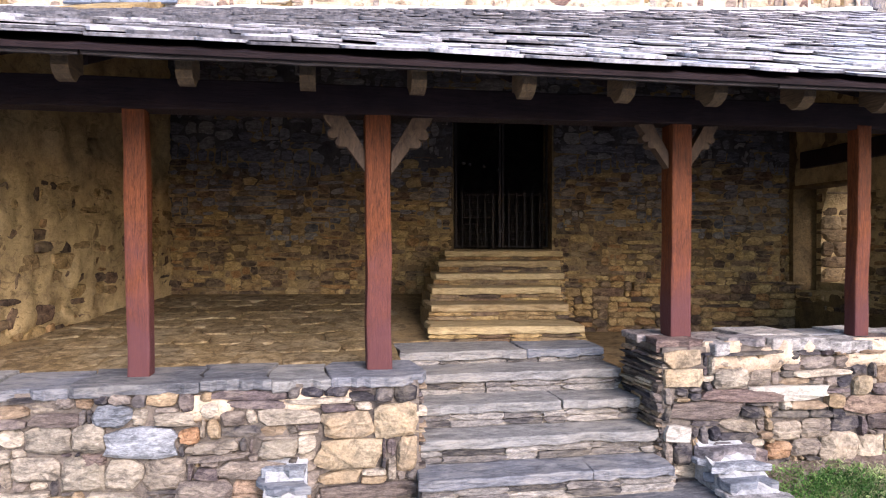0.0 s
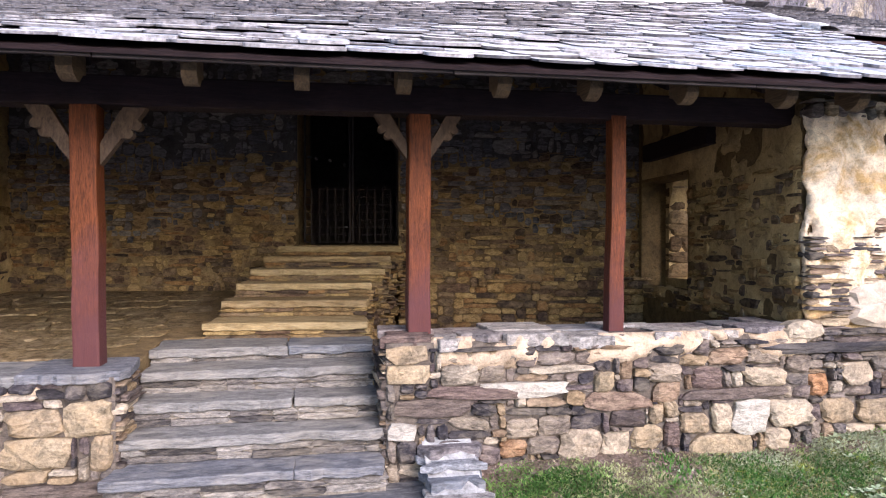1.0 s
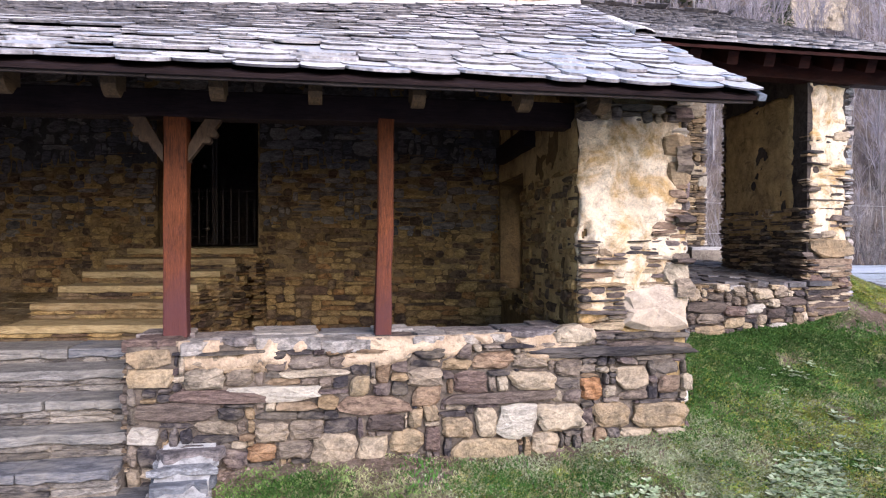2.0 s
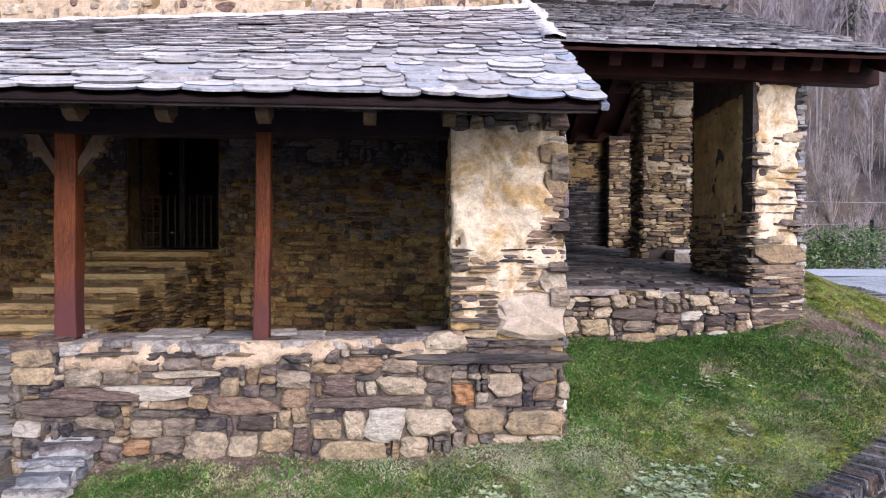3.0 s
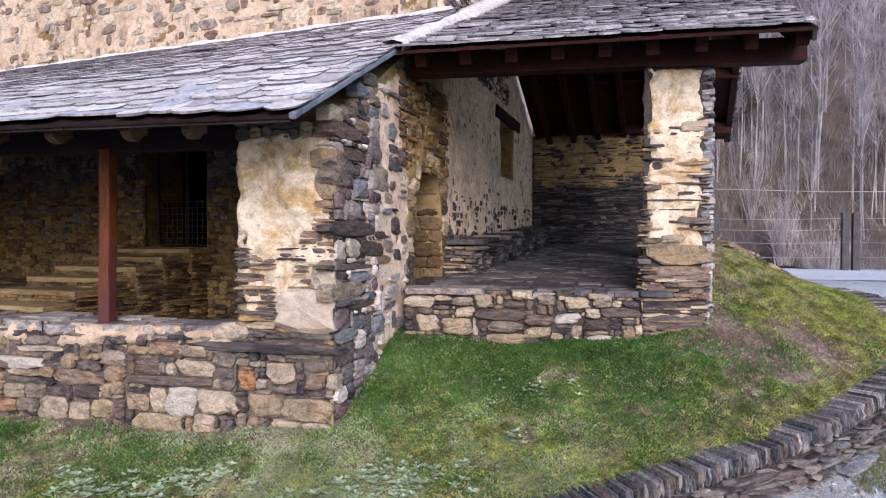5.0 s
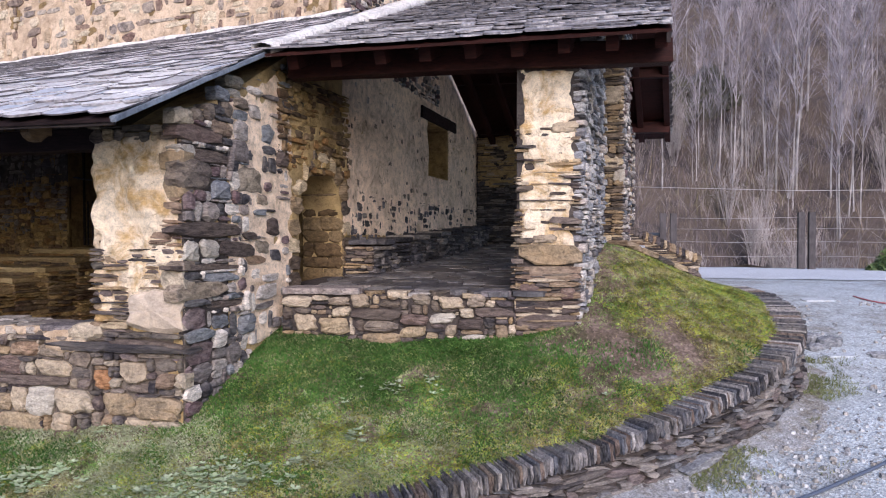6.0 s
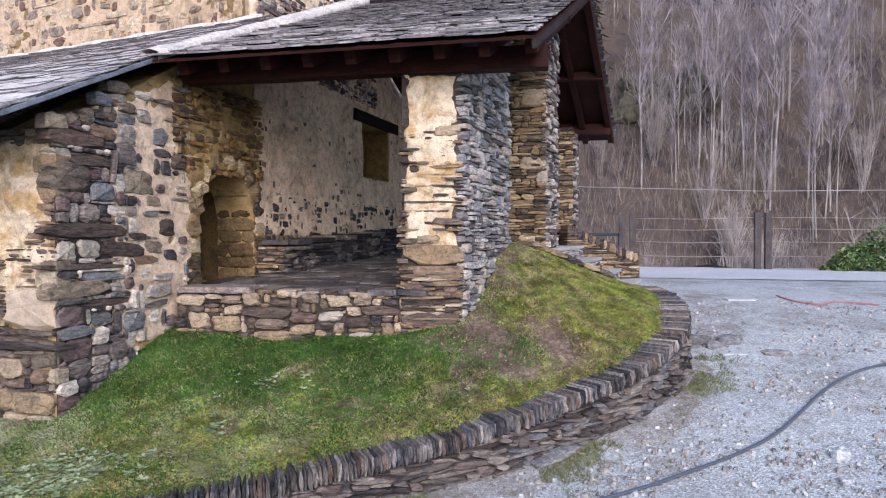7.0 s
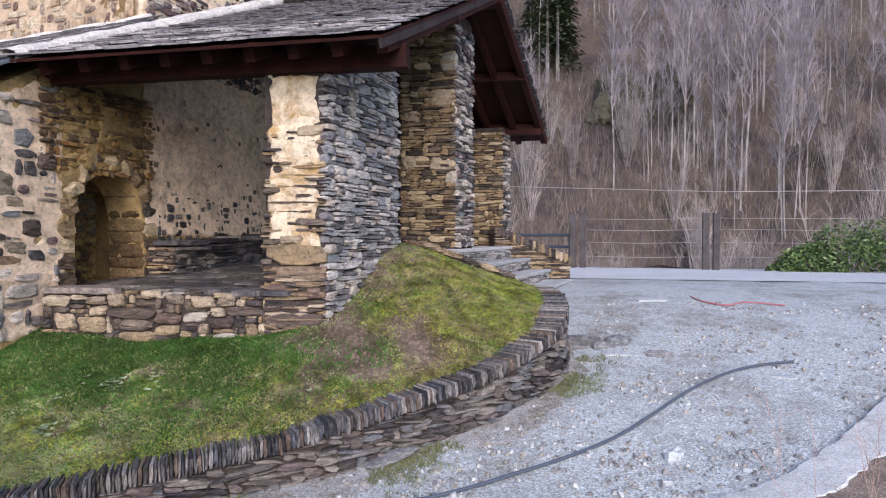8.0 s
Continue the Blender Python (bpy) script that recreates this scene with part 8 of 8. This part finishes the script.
for k in range(760):
    x, y = rng.uniform(-40, 95), 40 + 75 * rng.random() ** 1.2
    if (y < 50 and 14 < x < 58) or noise.noise(Vector((x * 0.09, y * 0.09, 8))) < -0.12:
        continue
    tr, cr = KINDS[rng.randrange(6)][2:]
    m = Matrix.Translation((x, y, hill_z(x, y))) @ Euler((0, 0, rng.uniform(0, 6.28))).to_matrix().to_4x4() @ Matrix.Scale(rng.uniform(0.8, 1.35), 4)
    for (v, f), V, F in ((tr, tv, tf), (cr, cv, cf)):
        o = len(V)
        V += [m @ p for p in v]
        F += [tuple(o + i for i in q) for q in f]
woods = tagged(new("far_woods", mesh_from("far_woods", tv, tf, M_BARK)), "far bare winter woods covering the hillside", "woods", kind="stuff")
tw = new("crowns", mesh_from("crowns", cv, cf, M_TWIG))
under(tw, woods)
tagged(tw, "fine bare branches of the far woods", kind="stuff")
# fan-shaped shrubs at the foot of the slope
for k in range(5):
    store = ([], [])
    for q in range(16):
        a = rng.uniform(0, 6.283)
        lean = rng.uniform(0.05, 0.32)
        h = rng.uniform(2.2, 4.2)
        base = Vector((rng.uniform(-0.15, 0.15), rng.uniform(-0.15, 0.15), -0.2))
        tip = base + Vector((math.cos(a) * lean * h, math.sin(a) * lean * h, h))
        for (u, v, r0, r1) in [(base, base.lerp(tip, 0.5) + Vector((0, 0, 0.15 * h * lean)), 0.022, 0.014), (base.lerp(tip, 0.5) + Vector((0, 0, 0.15 * h * lean)), tip, 0.014, 0.005)]:
            twig_into(store, u, v, r0, r1)
        for t in range(9):
            c0 = base.lerp(tip, rng.uniform(0.35, 0.95)) + Vector((0, 0, 0.08 * h * lean))
            twig_into(store, c0, c0 + Vector((rng.gauss(0, 0.35), rng.gauss(0, 0.35), rng.uniform(0.3, 1.0))), 0.008, 0.003)
    SHRUBS.append((mesh_from("crown", *store, M_SHRUB)))
for k in range(260):
    x, y = rng.uniform(6, 62), 24.6 + 22 * rng.random() ** 1.3
    t = thing("bare_shrub", (0, 0, 0), "leafless fan-shaped grey shrub at the slope's foot", "shrub", "bare shrubs below the yard")
    ob = new("crown", SHRUBS[rng.randrange(5)])
    ob.parent = t
    t.matrix_world = Matrix.Translation((x, y, hill_z(x, y))) @ Euler((0, 0, rng.uniform(0, 6.28))).to_matrix().to_4x4() @ Matrix.Scale(rng.uniform(0.6, 1.15), 4)
# undergrowth: a tangle of thin bent shoots over the whole slope
verts, faces = [], []
for k in range(22000):
    x, y = rng.uniform(-4, 66), 24.5 + 38 * rng.random() ** 1.2
    if noise.noise(Vector((x * 0.13, y * 0.13, 30))) < -0.22:
        continue
    z = hill_z(x, y) - 0.3
    big = rng.random() ** 3
    h = 0.7 + 2.6 * big
    for q in range(4):
        a, lean = rng.uniform(0, 6.283), abs(rng.gauss(0, 0.42))
        lx, ly = math.cos(a) * lean * h, math.sin(a) * lean * h
        w = (0.005 + 0.006 * big) * rng.uniform(0.6, 1.2) * (0.7 if y < 31 else 1.1)
        hh = h * rng.uniform(0.6, 1.0)
        o = len(verts)
        for f, g, ww in ((0, 0, 1), (0.3, 0.42, 0.85), (0.65, 0.76, 0.6), (1.05, 1.0, 0.3)):
            jx, jy = rng.gauss(0, 0.03) * h, rng.gauss(0, 0.03) * h
            verts += [(x + lx * f + jx - w * ww, y + ly * f + jy, z + hh * g), (x + lx * f + jx + w * ww, y + ly * f + jy, z + hh * g)]
        faces += [(o, o + 1, o + 3, o + 2), (o + 2, o + 3, o + 5, o + 4), (o + 4, o + 5, o + 7, o + 6)]
tagged(new("undergrowth", mesh_from("undergrowth", verts, faces, M_BRUSH)), "tangled bare purple-brown undergrowth", "undergrowth", kind="stuff")
# mossy crag on the slope
for cx, cy, sx, sz, mt, lb in ((15.2, 46.5, 2.6, 2.2, M_ROCKFACE, "mossy brown rock outcrop on the wooded slope"), (17.6, 47.5, 1.8, 1.6, M_ROCKFACE, "mossy brown rock outcrop on the wooded slope"),
                           (65.0, 79.0, 3.2, 4.4, M_CLIFF, "cream cliff high on the wooded slope"), (71.5, 79.5, 3.8, 3.6, M_CLIFF, "cream cliff high on the wooded slope")):
    b = bmesh.new()
    bmesh.ops.create_icosphere(b, subdivisions=4, radius=1.0)
    for v in b.verts:
        q = v.co * 1.4 + Vector((cx, cy, 0))
        r = 1 + 0.5 * noise.noise(q) + 0.3 * abs(noise.noise(q * 2.7)) + 0.16 * noise.noise(q * 6)
        v.co = Vector((v.co.x * sx * r, v.co.y * 1.4 * r, v.co.z * sz * r))
    ob = part("crag", b, mt)
    ob.matrix_world = pose(cx, cy, hill_z(cx, cy) + 0.3)
    tagged(ob, lb, "rock", "crags of the hillside")
# a few dark conifers on the slope
for k in range(14):
    x, y = (rng.uniform(6.5, 10.5), rng.uniform(50, 60)) if k < 6 else (rng.uniform(25, 60), rng.uniform(66, 90))
    h = rng.uniform(7, 12)
    verts, faces = [], []
    for q in range(900):
        u = rng.random() ** 0.7
        r = (1 - u) * h * 0.2 * rng.uniform(0.5, 1.1) + 0.1
        a = rng.uniform(0, 6.283)
        p = Vector((math.cos(a) * r, math.sin(a) * r, h * (0.12 + 0.88 * u) - r * 0.35))
        o = len(verts)
        w = rng.uniform(0.12, 0.3)
        verts += [p, p + Vector((math.cos(a + 1.57) * w, math.sin(a + 1.57) * w, 0.08)), p + Vector((math.cos(a) * w * 2, math.sin(a) * w * 2, -0.18)), p - Vector((math.cos(a + 1.57) * w, math.sin(a + 1.57) * w, -0.05))]
        faces.append((o, o + 1, o + 2, o + 3))
    t = thing("conifer", (x, y, hill_z(x, y)), "dark green conifer among the bare woods", "tree", "conifers of the hillside")
    ob = new("crown", mesh_from("crown", verts, faces, M_PINE))
    ob.parent = t
    store = ([], [])
    twig_into(store, Vector((0, 0, -0.3)), Vector((0, 0, h * 0.9)), 0.16, 0.03, 6)
    ob = new("trunk", mesh_from("trunk", *store, M_BARK))
    ob.parent = t
